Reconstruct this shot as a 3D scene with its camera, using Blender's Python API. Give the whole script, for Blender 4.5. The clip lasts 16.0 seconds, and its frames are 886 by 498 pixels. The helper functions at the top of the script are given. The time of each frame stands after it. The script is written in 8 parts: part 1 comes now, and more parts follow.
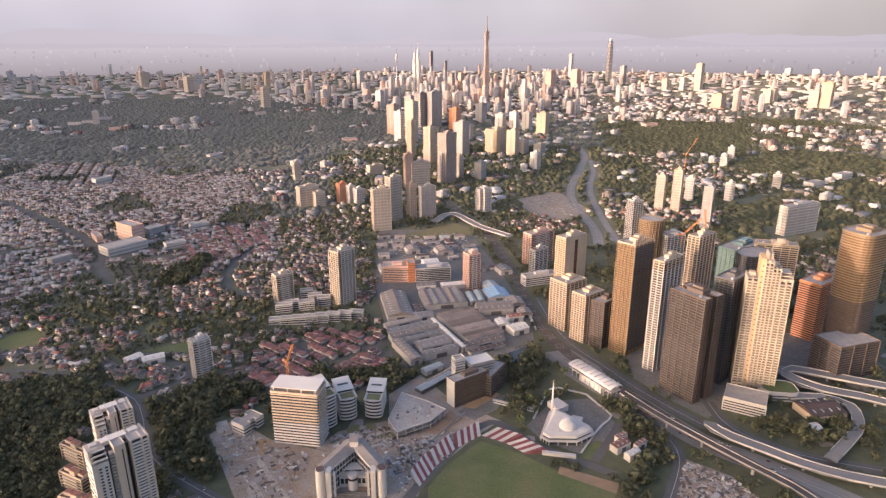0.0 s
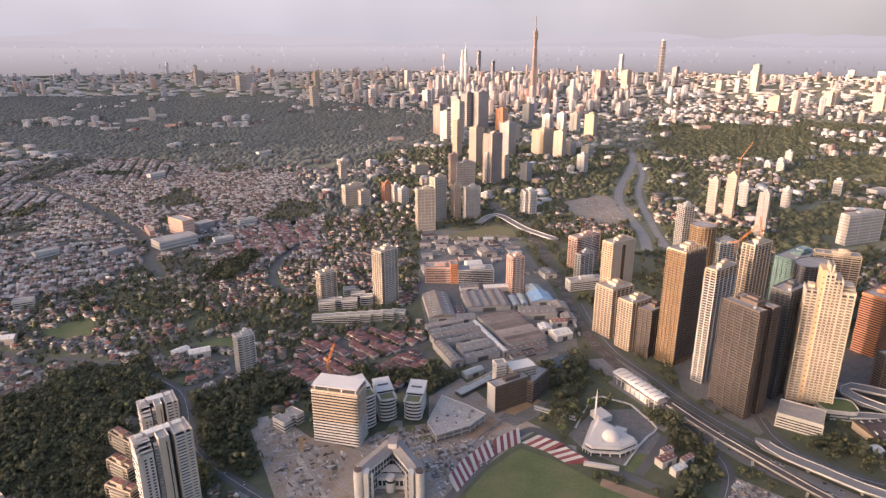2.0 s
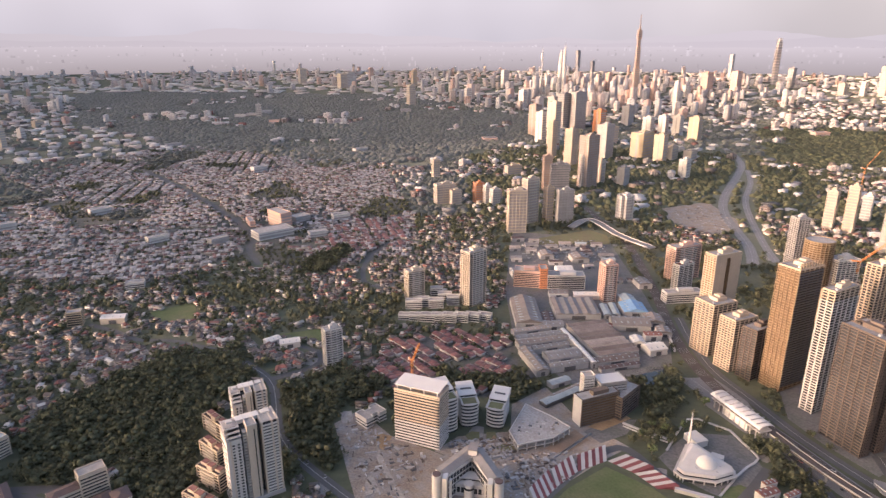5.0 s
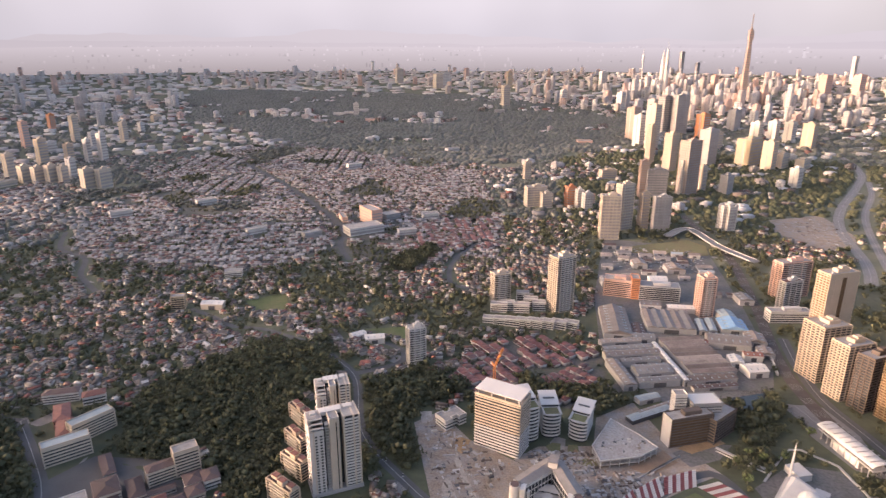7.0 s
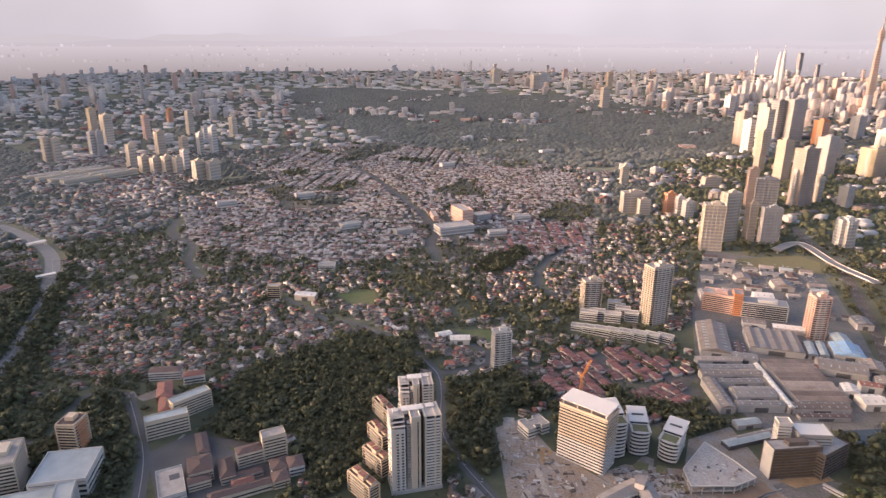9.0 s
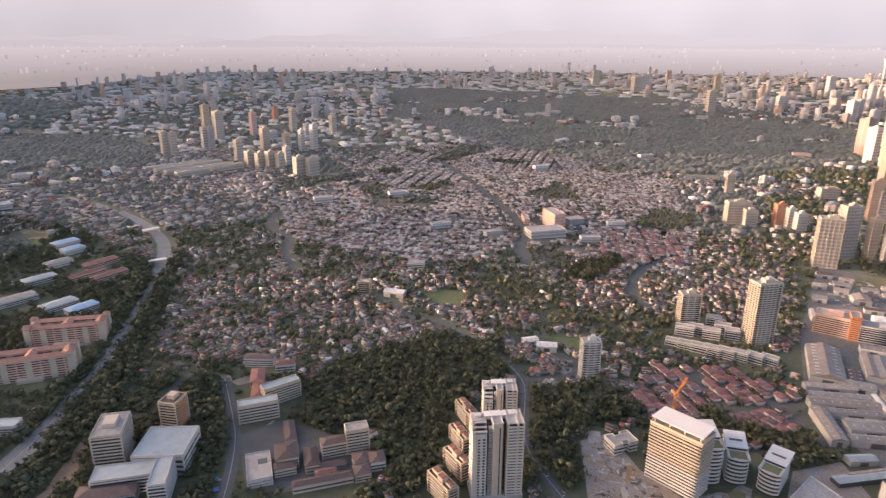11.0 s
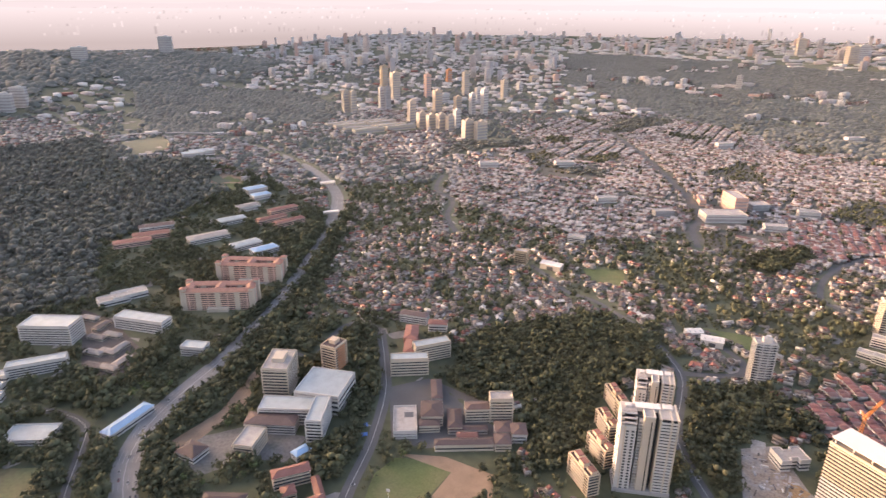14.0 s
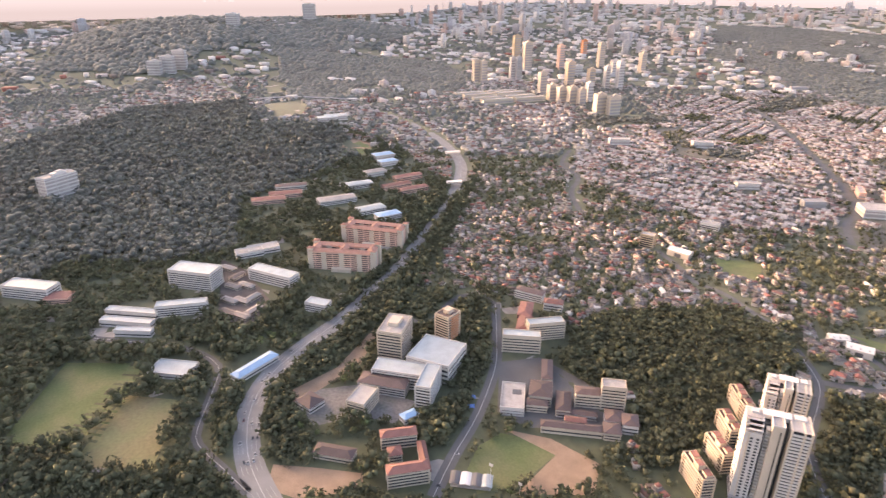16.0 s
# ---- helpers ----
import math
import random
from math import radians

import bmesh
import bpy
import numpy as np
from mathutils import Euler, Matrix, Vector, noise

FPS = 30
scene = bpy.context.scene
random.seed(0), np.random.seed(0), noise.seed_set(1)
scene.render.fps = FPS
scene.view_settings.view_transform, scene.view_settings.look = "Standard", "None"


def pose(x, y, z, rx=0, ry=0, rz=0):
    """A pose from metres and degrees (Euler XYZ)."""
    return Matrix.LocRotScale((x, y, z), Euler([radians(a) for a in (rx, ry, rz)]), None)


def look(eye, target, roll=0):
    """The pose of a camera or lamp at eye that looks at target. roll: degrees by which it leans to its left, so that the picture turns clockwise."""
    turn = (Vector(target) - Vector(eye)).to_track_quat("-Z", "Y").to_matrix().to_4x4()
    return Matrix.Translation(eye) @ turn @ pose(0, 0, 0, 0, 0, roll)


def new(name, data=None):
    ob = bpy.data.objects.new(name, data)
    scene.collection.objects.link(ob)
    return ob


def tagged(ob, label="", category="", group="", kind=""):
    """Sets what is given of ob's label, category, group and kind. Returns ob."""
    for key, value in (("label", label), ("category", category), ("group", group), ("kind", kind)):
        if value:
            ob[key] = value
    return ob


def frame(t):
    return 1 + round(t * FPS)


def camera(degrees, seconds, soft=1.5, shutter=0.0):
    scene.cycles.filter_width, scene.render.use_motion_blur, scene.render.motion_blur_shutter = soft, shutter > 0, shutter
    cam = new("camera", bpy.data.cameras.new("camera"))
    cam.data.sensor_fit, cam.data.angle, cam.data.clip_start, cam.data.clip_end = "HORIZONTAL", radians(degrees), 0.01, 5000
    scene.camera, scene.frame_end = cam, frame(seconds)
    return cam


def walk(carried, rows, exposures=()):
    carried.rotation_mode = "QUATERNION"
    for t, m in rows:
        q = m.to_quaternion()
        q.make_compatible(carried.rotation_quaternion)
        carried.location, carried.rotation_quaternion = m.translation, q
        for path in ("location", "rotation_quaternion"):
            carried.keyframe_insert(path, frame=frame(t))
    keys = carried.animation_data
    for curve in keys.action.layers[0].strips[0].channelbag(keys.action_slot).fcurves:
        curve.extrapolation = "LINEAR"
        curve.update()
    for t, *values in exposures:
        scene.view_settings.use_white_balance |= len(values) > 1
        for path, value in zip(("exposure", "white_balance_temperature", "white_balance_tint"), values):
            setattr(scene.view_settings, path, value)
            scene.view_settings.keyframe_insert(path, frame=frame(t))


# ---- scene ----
cam = camera(70.1, 16.0, soft=1.35, shutter=0.6)
SKY_STRENGTH, SUN_STRENGTH = 0.15, 1.6
EXPOSURES = [(0, 1.77, 5950, 26), (9, 1.99, 6180, 27), (12.5, 2.18, 6400, 27), (16, 2.96, 6850, 30)]
PATH = [
    (0, (-2.272, 2.977, 398.5), (-2.261, 4.878, 397.879), -0.1),
    (0.5, (-2.463, 5.021, 398.482), (-2.485, 6.922, 397.86), -0.1),
    (1, (-2.666, 7.07, 398.451), (-2.723, 8.971, 397.83), -0.1),
    (1.5, (-2.901, 9.143, 398.407), (-2.992, 11.041, 397.785), -0.1),
    (2, (-3.183, 11.252, 398.35), (-3.308, 13.149, 397.729), -0.0),
    (2.5, (-3.537, 13.416, 398.289), (-3.698, 15.31, 397.668), 0.0),
    (3, (-3.962, 15.644, 398.221), (-4.162, 17.535, 397.599), 0.1),
    (3.5, (-4.474, 17.914, 398.13), (-4.714, 19.8, 397.508), 0.1),
    (6, (-7.59, 29.256, 397.101), (-8.122, 31.081, 396.48), -0.0),
    (6.5, (-8.392, 31.25, 397.037), (-8.991, 33.055, 396.417), 0.0),
    (7, (-9.29, 33.125, 396.98), (-9.956, 34.906, 396.359), 0.1),
    (7.5, (-10.281, 34.907, 396.929), (-11.012, 36.661, 396.307), 0.2),
    (8, (-11.37, 36.645, 396.874), (-12.165, 38.371, 396.252), 0.2),
    (8.5, (-12.556, 38.342, 396.814), (-13.414, 40.038, 396.192), 0.2),
    (9, (-13.839, 39.969, 396.746), (-14.759, 41.632, 396.125), 0.2),
    (11.5, (-21.153, 47.221, 395.538), (-22.362, 48.689, 394.918), 0.3),
    (12, (-22.741, 48.575, 395.417), (-24.003, 49.998, 394.796), 0.4),
    (12.5, (-24.432, 49.848, 395.307), (-25.748, 51.218, 394.68), 0.4),
    (13, (-26.186, 51.041, 395.198), (-27.562, 52.336, 394.543), 0.5),
    (13.5, (-27.975, 52.116, 395.098), (-29.405, 53.334, 394.411), 0.5),
    (14, (-29.774, 53.065, 395.017), (-31.254, 54.202, 394.297), 0.5),
    (14.5, (-31.582, 53.907, 394.952), (-33.106, 54.962, 394.199), 0.5),
    (15, (-33.364, 54.688, 394.904), (-34.927, 55.657, 394.119), 0.4),
    (15.5, (-35.109, 55.443, 394.872), (-36.713, 56.329, 394.069), 0.4),
    (16, (-36.841, 56.191, 394.852), (-38.487, 56.993, 394.048), 0.3),
]
walk(cam, [(t, look(eye, target, roll)) for t, eye, target, roll in PATH], EXPOSURES)
HILLS = [(-1750, 430, 420, 260, 40), (-420, 640, 130, 120, 14), (-3780, 340, 900, 620, 150), (-4388, 1213, 700, 600, 90)]
KEEP_OUT = []
# ---- light ----
world = bpy.data.worlds.new("sky")
scene.world = world
world.use_nodes = True
wn = world.node_tree
sky = wn.nodes.new("ShaderNodeTexSky")
sky.sky_type = "NISHITA"
sky.sun_disc = False
SUN_YAW, SUN_ELEV = 118.0, 7.0
sky.sun_elevation = radians(SUN_ELEV)
sky.sun_rotation = radians(-SUN_YAW)
sky.altitude, sky.air_density, sky.dust_density, sky.ozone_density = 50, 0.8, 6.0, 0.3
wn.links.new(sky.outputs[0], wn.nodes["Background"].inputs[0])
wn.nodes["Background"].inputs[1].default_value = SKY_STRENGTH
sun = new("sun", bpy.data.lights.new("sun", "SUN"))
sun.data.energy, sun.data.angle, sun.data.color = SUN_STRENGTH, radians(0.6), (1.0, 0.70, 0.46)
s_dir = Vector((-math.sin(radians(SUN_YAW)), math.cos(radians(SUN_YAW)), math.tan(radians(SUN_ELEV))))
sun.matrix_world = look(s_dir * 100, (0, 0, 0))
rng = np.random.default_rng(7)


# ---- materials ----
def material(name, color, rough=0.8, spread=0.25, scale=0.15, island=0.0, metal=0.0, fine=2.5, bump=0.0, sheen=0.0, spec=0.5, tint=None):
    """Two scales of noise in world metres over a base colour; island: how far loose pieces differ in value; tint: a second colour for patches."""
    m = bpy.data.materials.new(name)
    m.use_nodes = True
    nt = m.node_tree
    bsdf = nt.nodes["Principled BSDF"]
    bsdf.inputs["Roughness"].default_value = rough
    bsdf.inputs["Metallic"].default_value = metal
    bsdf.inputs["Specular IOR Level"].default_value = spec
    if sheen:
        bsdf.inputs["Sheen Weight"].default_value = sheen
        bsdf.inputs["Sheen Roughness"].default_value = 0.6
    geo = nt.nodes.new("ShaderNodeNewGeometry")
    big, small = nt.nodes.new("ShaderNodeTexNoise"), nt.nodes.new("ShaderNodeTexNoise")
    for node, k in ((big, scale), (small, fine)):
        node.inputs["Scale"].default_value = k
        node.inputs["Detail"].default_value = 3
        nt.links.new(geo.outputs["Position"], node.inputs["Vector"])
    both = nt.nodes.new("ShaderNodeMath")
    both.operation = "ADD"
    nt.links.new(big.outputs[0], both.inputs[0])
    nt.links.new(small.outputs[0], both.inputs[1])
    value = nt.nodes.new("ShaderNodeMapRange")
    value.inputs[1].default_value, value.inputs[2].default_value = 0.65, 1.35
    value.inputs[3].default_value, value.inputs[4].default_value = 1 - spread, 1 + spread
    nt.links.new(both.outputs[0], value.inputs[0])
    last = value.outputs[0]
    if island:
        info = nt.nodes.new("ShaderNodeObjectInfo")
        mixr = nt.nodes.new("ShaderNodeMath")
        mixr.operation = "ADD"
        nt.links.new(geo.outputs["Random Per Island"], mixr.inputs[0])
        nt.links.new(info.outputs["Random"], mixr.inputs[1])
        frac = nt.nodes.new("ShaderNodeMath")
        frac.operation = "FRACT"
        nt.links.new(mixr.outputs[0], frac.inputs[0])
        rnd = nt.nodes.new("ShaderNodeMapRange")
        rnd.inputs[3].default_value, rnd.inputs[4].default_value = 1 - island, 1 + island
        nt.links.new(frac.outputs[0], rnd.inputs[0])
        mul = nt.nodes.new("ShaderNodeMath")
        mul.operation = "MULTIPLY"
        nt.links.new(last, mul.inputs[0])
        nt.links.new(rnd.outputs[0], mul.inputs[1])
        last = mul.outputs[0]
    scale_color = nt.nodes.new("ShaderNodeVectorMath")
    scale_color.operation = "SCALE"
    scale_color.inputs[0].default_value = color
    if tint:
        mix = nt.nodes.new("ShaderNodeMix")
        mix.data_type = "RGBA"
        mix.inputs["A"].default_value, mix.inputs["B"].default_value = (*color, 1), (*tint, 1)
        ramp = nt.nodes.new("ShaderNodeMapRange")
        ramp.inputs[1].default_value, ramp.inputs[2].default_value = 0.42, 0.62
        nt.links.new((frac.outputs[0] if island else big.outputs[0]), ramp.inputs[0])
        nt.links.new(ramp.outputs[0], mix.inputs["Factor"])
        nt.links.new(mix.outputs["Result"], scale_color.inputs[0])
    nt.links.new(last, scale_color.inputs["Scale"])
    nt.links.new(scale_color.outputs[0], bsdf.inputs["Base Color"])
    if bump:
        b = nt.nodes.new("ShaderNodeBump")
        b.inputs["Strength"].default_value, b.inputs["Distance"].default_value = bump, 0.4
        nt.links.new(small.outputs[0], b.inputs["Height"])
        nt.links.new(b.outputs[0], bsdf.inputs["Normal"])
    return m


def roof_material(name, colors, rough=0.7):
    """A roof colour for each loose piece, out of a short list."""
    m = material(name, colors[0], rough, 0.3, 0.2, 0.25)
    nt = m.node_tree
    geo = nt.nodes["Geometry"]
    info = nt.nodes["Object Info"]
    add, frac = nt.nodes.new("ShaderNodeMath"), nt.nodes.new("ShaderNodeMath")
    add.operation, frac.operation = "MULTIPLY_ADD", "FRACT"
    add.inputs[1].default_value = 7.13
    nt.links.new(geo.outputs["Random Per Island"], add.inputs[0])
    nt.links.new(info.outputs["Random"], add.inputs[2])
    nt.links.new(add.outputs[0], frac.inputs[0])
    ramp = nt.nodes.new("ShaderNodeValToRGB")
    ramp.color_ramp.interpolation = "CONSTANT"
    for n, c in enumerate(colors):
        e = ramp.color_ramp.elements[n] if n < 2 else ramp.color_ramp.elements.new(0.5)
        e.position, e.color = n / len(colors), (*c, 1)
    nt.links.new(frac.outputs[0], ramp.inputs[0])
    nt.links.new(ramp.outputs[0], nt.nodes["Vector Math"].inputs[0])
    return m


M = {}
M["cream"] = material("cream_render", (0.50, 0.435, 0.35), 0.8, 0.12, 0.05, 0.05)
M["white"] = material("white_paint", (0.53, 0.51, 0.48), 0.75, 0.12, 0.08, 0.06)
M["beige"] = material("beige_render", (0.50, 0.41, 0.31), 0.8, 0.14, 0.06, 0.06)
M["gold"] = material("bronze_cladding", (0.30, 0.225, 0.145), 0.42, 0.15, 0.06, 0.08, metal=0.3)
M["brown"] = material("brown_concrete", (0.125, 0.097, 0.08), 0.8, 0.2, 0.06, 0.08)
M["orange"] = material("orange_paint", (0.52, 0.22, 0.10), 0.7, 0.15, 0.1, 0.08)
M["pink"] = material("salmon_render", (0.60, 0.40, 0.32), 0.8, 0.14, 0.08, 0.06)
M["grey"] = material("grey_concrete", (0.36, 0.35, 0.34), 0.85, 0.18, 0.08, 0.08)
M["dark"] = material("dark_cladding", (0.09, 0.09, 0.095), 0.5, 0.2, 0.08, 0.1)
M["teal"] = material("teal_glass", (0.11, 0.175, 0.17), 0.25, 0.15, 0.08, 0.1)
M["yellow"] = material("yellow_netting", (0.62, 0.42, 0.10), 0.7, 0.15, 0.08, 0.06)
M["glass"] = material("window_glass", (0.045, 0.05, 0.055), 0.14, 0.5, 0.35, 0.3, fine=0.9, spec=0.8)
M["bronze_glass"] = material("bronze_glass", (0.13, 0.085, 0.05), 0.16, 0.4, 0.3, 0.25, fine=0.9, spec=0.8)
M["flat_roof"] = material("flat_roof_felt", (0.34, 0.32, 0.30), 0.9, 0.25, 0.15, 0.1)
M["steel_roof"] = material("weathered_steel_roof", (0.25, 0.235, 0.225), 0.6, 0.25, 0.12, 0.25, tint=(0.20, 0.17, 0.15))
M["blue_roof"] = material("blue_steel_roof", (0.22, 0.36, 0.52), 0.5, 0.15, 0.1, 0.15)
M["pale_roof"] = material("pale_blue_steel_roof", (0.33, 0.375, 0.385), 0.6, 0.2, 0.1, 0.1)
M["red_roof"] = material("red_tile_roof", (0.21, 0.098, 0.08), 0.8, 0.22, 0.2, 0.2)
M["salmon_roof"] = material("salmon_tile_roof", (0.36, 0.19, 0.14), 0.8, 0.22, 0.2, 0.12)
M["gold_render"] = material("ochre_render", (0.50, 0.37, 0.22), 0.8, 0.12, 0.06, 0.05)
M["track"] = material("pale_site_track", (0.37, 0.33, 0.285), 0.95, 0.3, 0.08, fine=0.4)
M["stained_concrete"] = material("stained_concrete", (0.43, 0.41, 0.385), 0.9, 0.35, 0.07, fine=0.45, tint=(0.30, 0.275, 0.25))
M["orange_soil"] = material("orange_soil", (0.33, 0.22, 0.12), 0.95, 0.3, 0.1, fine=0.5)
M["dark_roof"] = material("dark_brown_roof", (0.10, 0.07, 0.065), 0.75, 0.2, 0.2, 0.15)
M["terrace_roofs"] = roof_material("terrace_tile_roofs", [(0.19, 0.105, 0.088), (0.12, 0.085, 0.075), (0.23, 0.21, 0.20), (0.10, 0.09, 0.085), (0.21, 0.115, 0.095), (0.36, 0.335, 0.315), (0.15, 0.12, 0.11), (0.14, 0.085, 0.072), (0.18, 0.155, 0.147), (0.16, 0.10, 0.088), (0.13, 0.108, 0.10)])
M["red_terrace_roofs"] = roof_material("red_terrace_tile_roofs", [(0.20, 0.085, 0.075), (0.17, 0.085, 0.078), (0.22, 0.10, 0.088), (0.14, 0.085, 0.08), (0.23, 0.18, 0.165)])
M["roofs"] = roof_material("mixed_tile_roofs", [(0.20, 0.082, 0.064), (0.115, 0.085, 0.075), (0.24, 0.215, 0.195), (0.10, 0.092, 0.086), (0.25, 0.10, 0.075), (0.46, 0.43, 0.39), (0.14, 0.115, 0.10), (0.15, 0.075, 0.06), (0.22, 0.10, 0.08), (0.28, 0.225, 0.18), (0.17, 0.09, 0.075), (0.12, 0.10, 0.088)])
M["house_wall"] = material("house_walls", (0.40, 0.37, 0.335), 0.85, 0.15, 0.2, 0.4)
M["asphalt"] = material("worn_asphalt", (0.105, 0.103, 0.101), 0.85, 0.2, 0.05)
M["concrete_deck"] = material("road_concrete", (0.21, 0.205, 0.20), 0.85, 0.18, 0.05)
M["ballast"] = material("rail_ballast", (0.105, 0.088, 0.078), 0.95, 0.25, 0.1)
M["line"] = material("road_marking", (0.38, 0.38, 0.36), 0.7, 0.1, 0.2)
M["sand"] = material("bare_earth", (0.31, 0.25, 0.195), 0.95, 0.4, 0.06, fine=0.5, tint=(0.25, 0.23, 0.21))
M["rust_earth"] = material("red_earth", (0.27, 0.19, 0.13), 0.95, 0.3, 0.06)
M["grass"] = material("mown_grass", (0.105, 0.135, 0.050), 0.95, 0.25, 0.03, fine=0.4, tint=(0.125, 0.13, 0.058))
M["dry_grass"] = material("dry_grass", (0.19, 0.165, 0.085), 0.95, 0.25, 0.03, fine=0.3, tint=(0.15, 0.15, 0.07))
M["yard"] = material("concrete_yard", (0.19, 0.18, 0.17), 0.9, 0.4, 0.05, fine=0.35, tint=(0.12, 0.12, 0.105))
M["street"] = material("suburban_street", (0.125, 0.118, 0.108), 0.9, 0.35, 0.04, fine=0.25, tint=(0.075, 0.08, 0.055))
M["leaf"] = material("tree_leaves", (0.093, 0.096, 0.055), 0.8, 0.35, 0.02, 0.25, fine=0.6, tint=(0.072, 0.078, 0.044), spec=0.2)
# Greyed colour and sheen paint haze onto the distant leaves.
M["leaf_hazed"] = material("hazed_tree_leaves", (0.090, 0.096, 0.077), 0.7, 0.3, 0.008, 0.12, fine=0.1, tint=(0.074, 0.081, 0.066), spec=0.4, sheen=0.15)
M["leaf_light"] = material("young_tree_leaves", (0.092, 0.115, 0.046), 0.75, 0.3, 0.03, 0.3, fine=0.6, spec=0.3)
M["bark"] = material("bark", (0.13, 0.10, 0.075), 0.9)
M["city_pale"] = roof_material("mixed_tower_paint", [(0.62, 0.56, 0.50), (0.70, 0.66, 0.61), (0.48, 0.42, 0.38), (0.58, 0.46, 0.38), (0.40, 0.38, 0.38), (0.72, 0.68, 0.60), (0.55, 0.36, 0.27), (0.66, 0.60, 0.56)], 0.7)
# Window glass paled to grey, with haze put into its colour.
M["far_window"] = material("hazed_window_rows", (0.33, 0.31, 0.30), 0.4, 0.2, 0.05)
# Tower paints; the sheen veils them the way haze would.
for nm, c in (("pale_a", (0.50, 0.47, 0.44)), ("pale_b", (0.58, 0.56, 0.53)), ("pale_c", (0.42, 0.39, 0.37)), ("pale_d", (0.48, 0.405, 0.36)), ("pale_e", (0.42, 0.41, 0.42)), ("pale_f", (0.52, 0.35, 0.28))):
    M[nm] = material("tower_paint_" + nm[-1], c, 0.75, 0.12, 0.03, sheen=0.3)
# Brown and dark cladding again, lightened to paint in haze.
M["far_brown"] = material("hazed_brown_cladding", (0.33, 0.255, 0.215), 0.6, 0.15, 0.05)
M["far_dark"] = material("hazed_dark_cladding", (0.19, 0.19, 0.20), 0.4, 0.15, 0.05)
M["far_gold"] = material("far_gold_cladding", (0.44, 0.36, 0.25), 0.6, 0.15, 0.05)
M["stripe_red"] = material("dark_red_seats", (0.22, 0.07, 0.07), 0.8, 0.15, 0.3)
M["crane"] = material("orange_crane_paint", (0.55, 0.22, 0.06), 0.5)
M["metal"] = material("galvanised_metal", (0.55, 0.55, 0.54), 0.45, 0.1, metal=0.6)
M["tarp"] = material("blue_plastic_sheet", (0.06, 0.16, 0.42), 0.5, 0.2, 0.3)
M["rust_roof"] = material("rusty_steel_roof", (0.20, 0.16, 0.14), 0.75, 0.35, 0.08, 0.3, fine=0.5, tint=(0.27, 0.23, 0.20))
M["water"] = material("pond_water", (0.03, 0.035, 0.03), 0.08, 0.2, 0.1)


# ---- tools for building ----
FAR_FROM, FAR_SPAN, EYE = 2200.0, 2700.0, Vector((-15.0, 30.0, 397.0))


def ground_z(x, y):
    """Low wooded hills on the plain, in metres."""
    z = 0.0
    for hx, hy, rx, ry, top in HILLS:
        z += top * math.exp(-((x - hx) / rx) ** 2 - ((y - hy) / ry) ** 2)
    return z


def place(x, y, z=0.0):
    """Where a spot of the plain stands: past 2.2 km the land rises and draws in towards the rim of the valley. Returns the place and the scale there."""
    dx, dy = x - EYE.x, y - EYE.y
    far = math.hypot(dx, dy)
    z += ground_z(x, y)
    if far <= FAR_FROM:
        return Vector((x, y, z)), 1.0
    k = (FAR_FROM + FAR_SPAN * (1 - math.exp((FAR_FROM - far) / FAR_SPAN))) / far
    return EYE + Vector((dx, dy, z - EYE.z)) * k, k


def mesh(name, verts, faces, mat, smooth=False):
    me = bpy.data.meshes.new(name)
    me.from_pydata(verts, [], faces)
    for one in mat if isinstance(mat, (list, tuple)) else (mat,):
        me.materials.append(M[one] if isinstance(one, str) else one)
    if smooth:
        me.polygons.foreach_set("use_smooth", [True] * len(me.polygons))
    return me


def part(name, me, parent, label="", at=(0, 0, 0), turn=0.0):
    ob = new(name, me)
    ob.parent = parent
    ob.location = at
    ob.rotation_euler = (0, 0, radians(turn))
    if label:
        tagged(ob, label)
    return ob


def thing(name, x, y, turn, label, category, group="", kind="", z=0.0):
    ob = new(name)
    p, k = place(x, y, z)
    ob.matrix_world = Matrix.Translation(p) @ Matrix.Rotation(radians(turn), 4, "Z") @ Matrix.Scale(k, 4)
    return tagged(ob, label, category, group, kind)


def prism(poly, z0, z1, top=None):
    """Vertices and faces of a straight prism over a polygon that runs anticlockwise; top: another polygon for the upper end."""
    n, top = len(poly), top or poly
    verts = [(x, y, z0) for x, y in poly] + [(x, y, z1) for x, y in top]
    faces = [(i, (i + 1) % n, n + (i + 1) % n, n + i) for i in range(n)]
    return verts, faces + [tuple(range(n, 2 * n)), tuple(range(n - 1, -1, -1))]


def rect(w, d, x=0.0, y=0.0):
    return [(x - w / 2, y - d / 2), (x + w / 2, y - d / 2), (x + w / 2, y + d / 2), (x - w / 2, y + d / 2)]


def joined(*solids):
    verts, faces = [], []
    for v, f in solids:
        n = len(verts)
        verts += v
        faces += [tuple(i + n for i in face) for face in f]
    return verts, faces


def box(name, parent, mat, w, d, z0, z1, x=0.0, y=0.0, label="", turn=0.0):
    v, f = prism(rect(w, d), 0, z1 - z0)
    return part(name, mesh(name, v, f, mat), parent, label, (x, y, z0), turn)


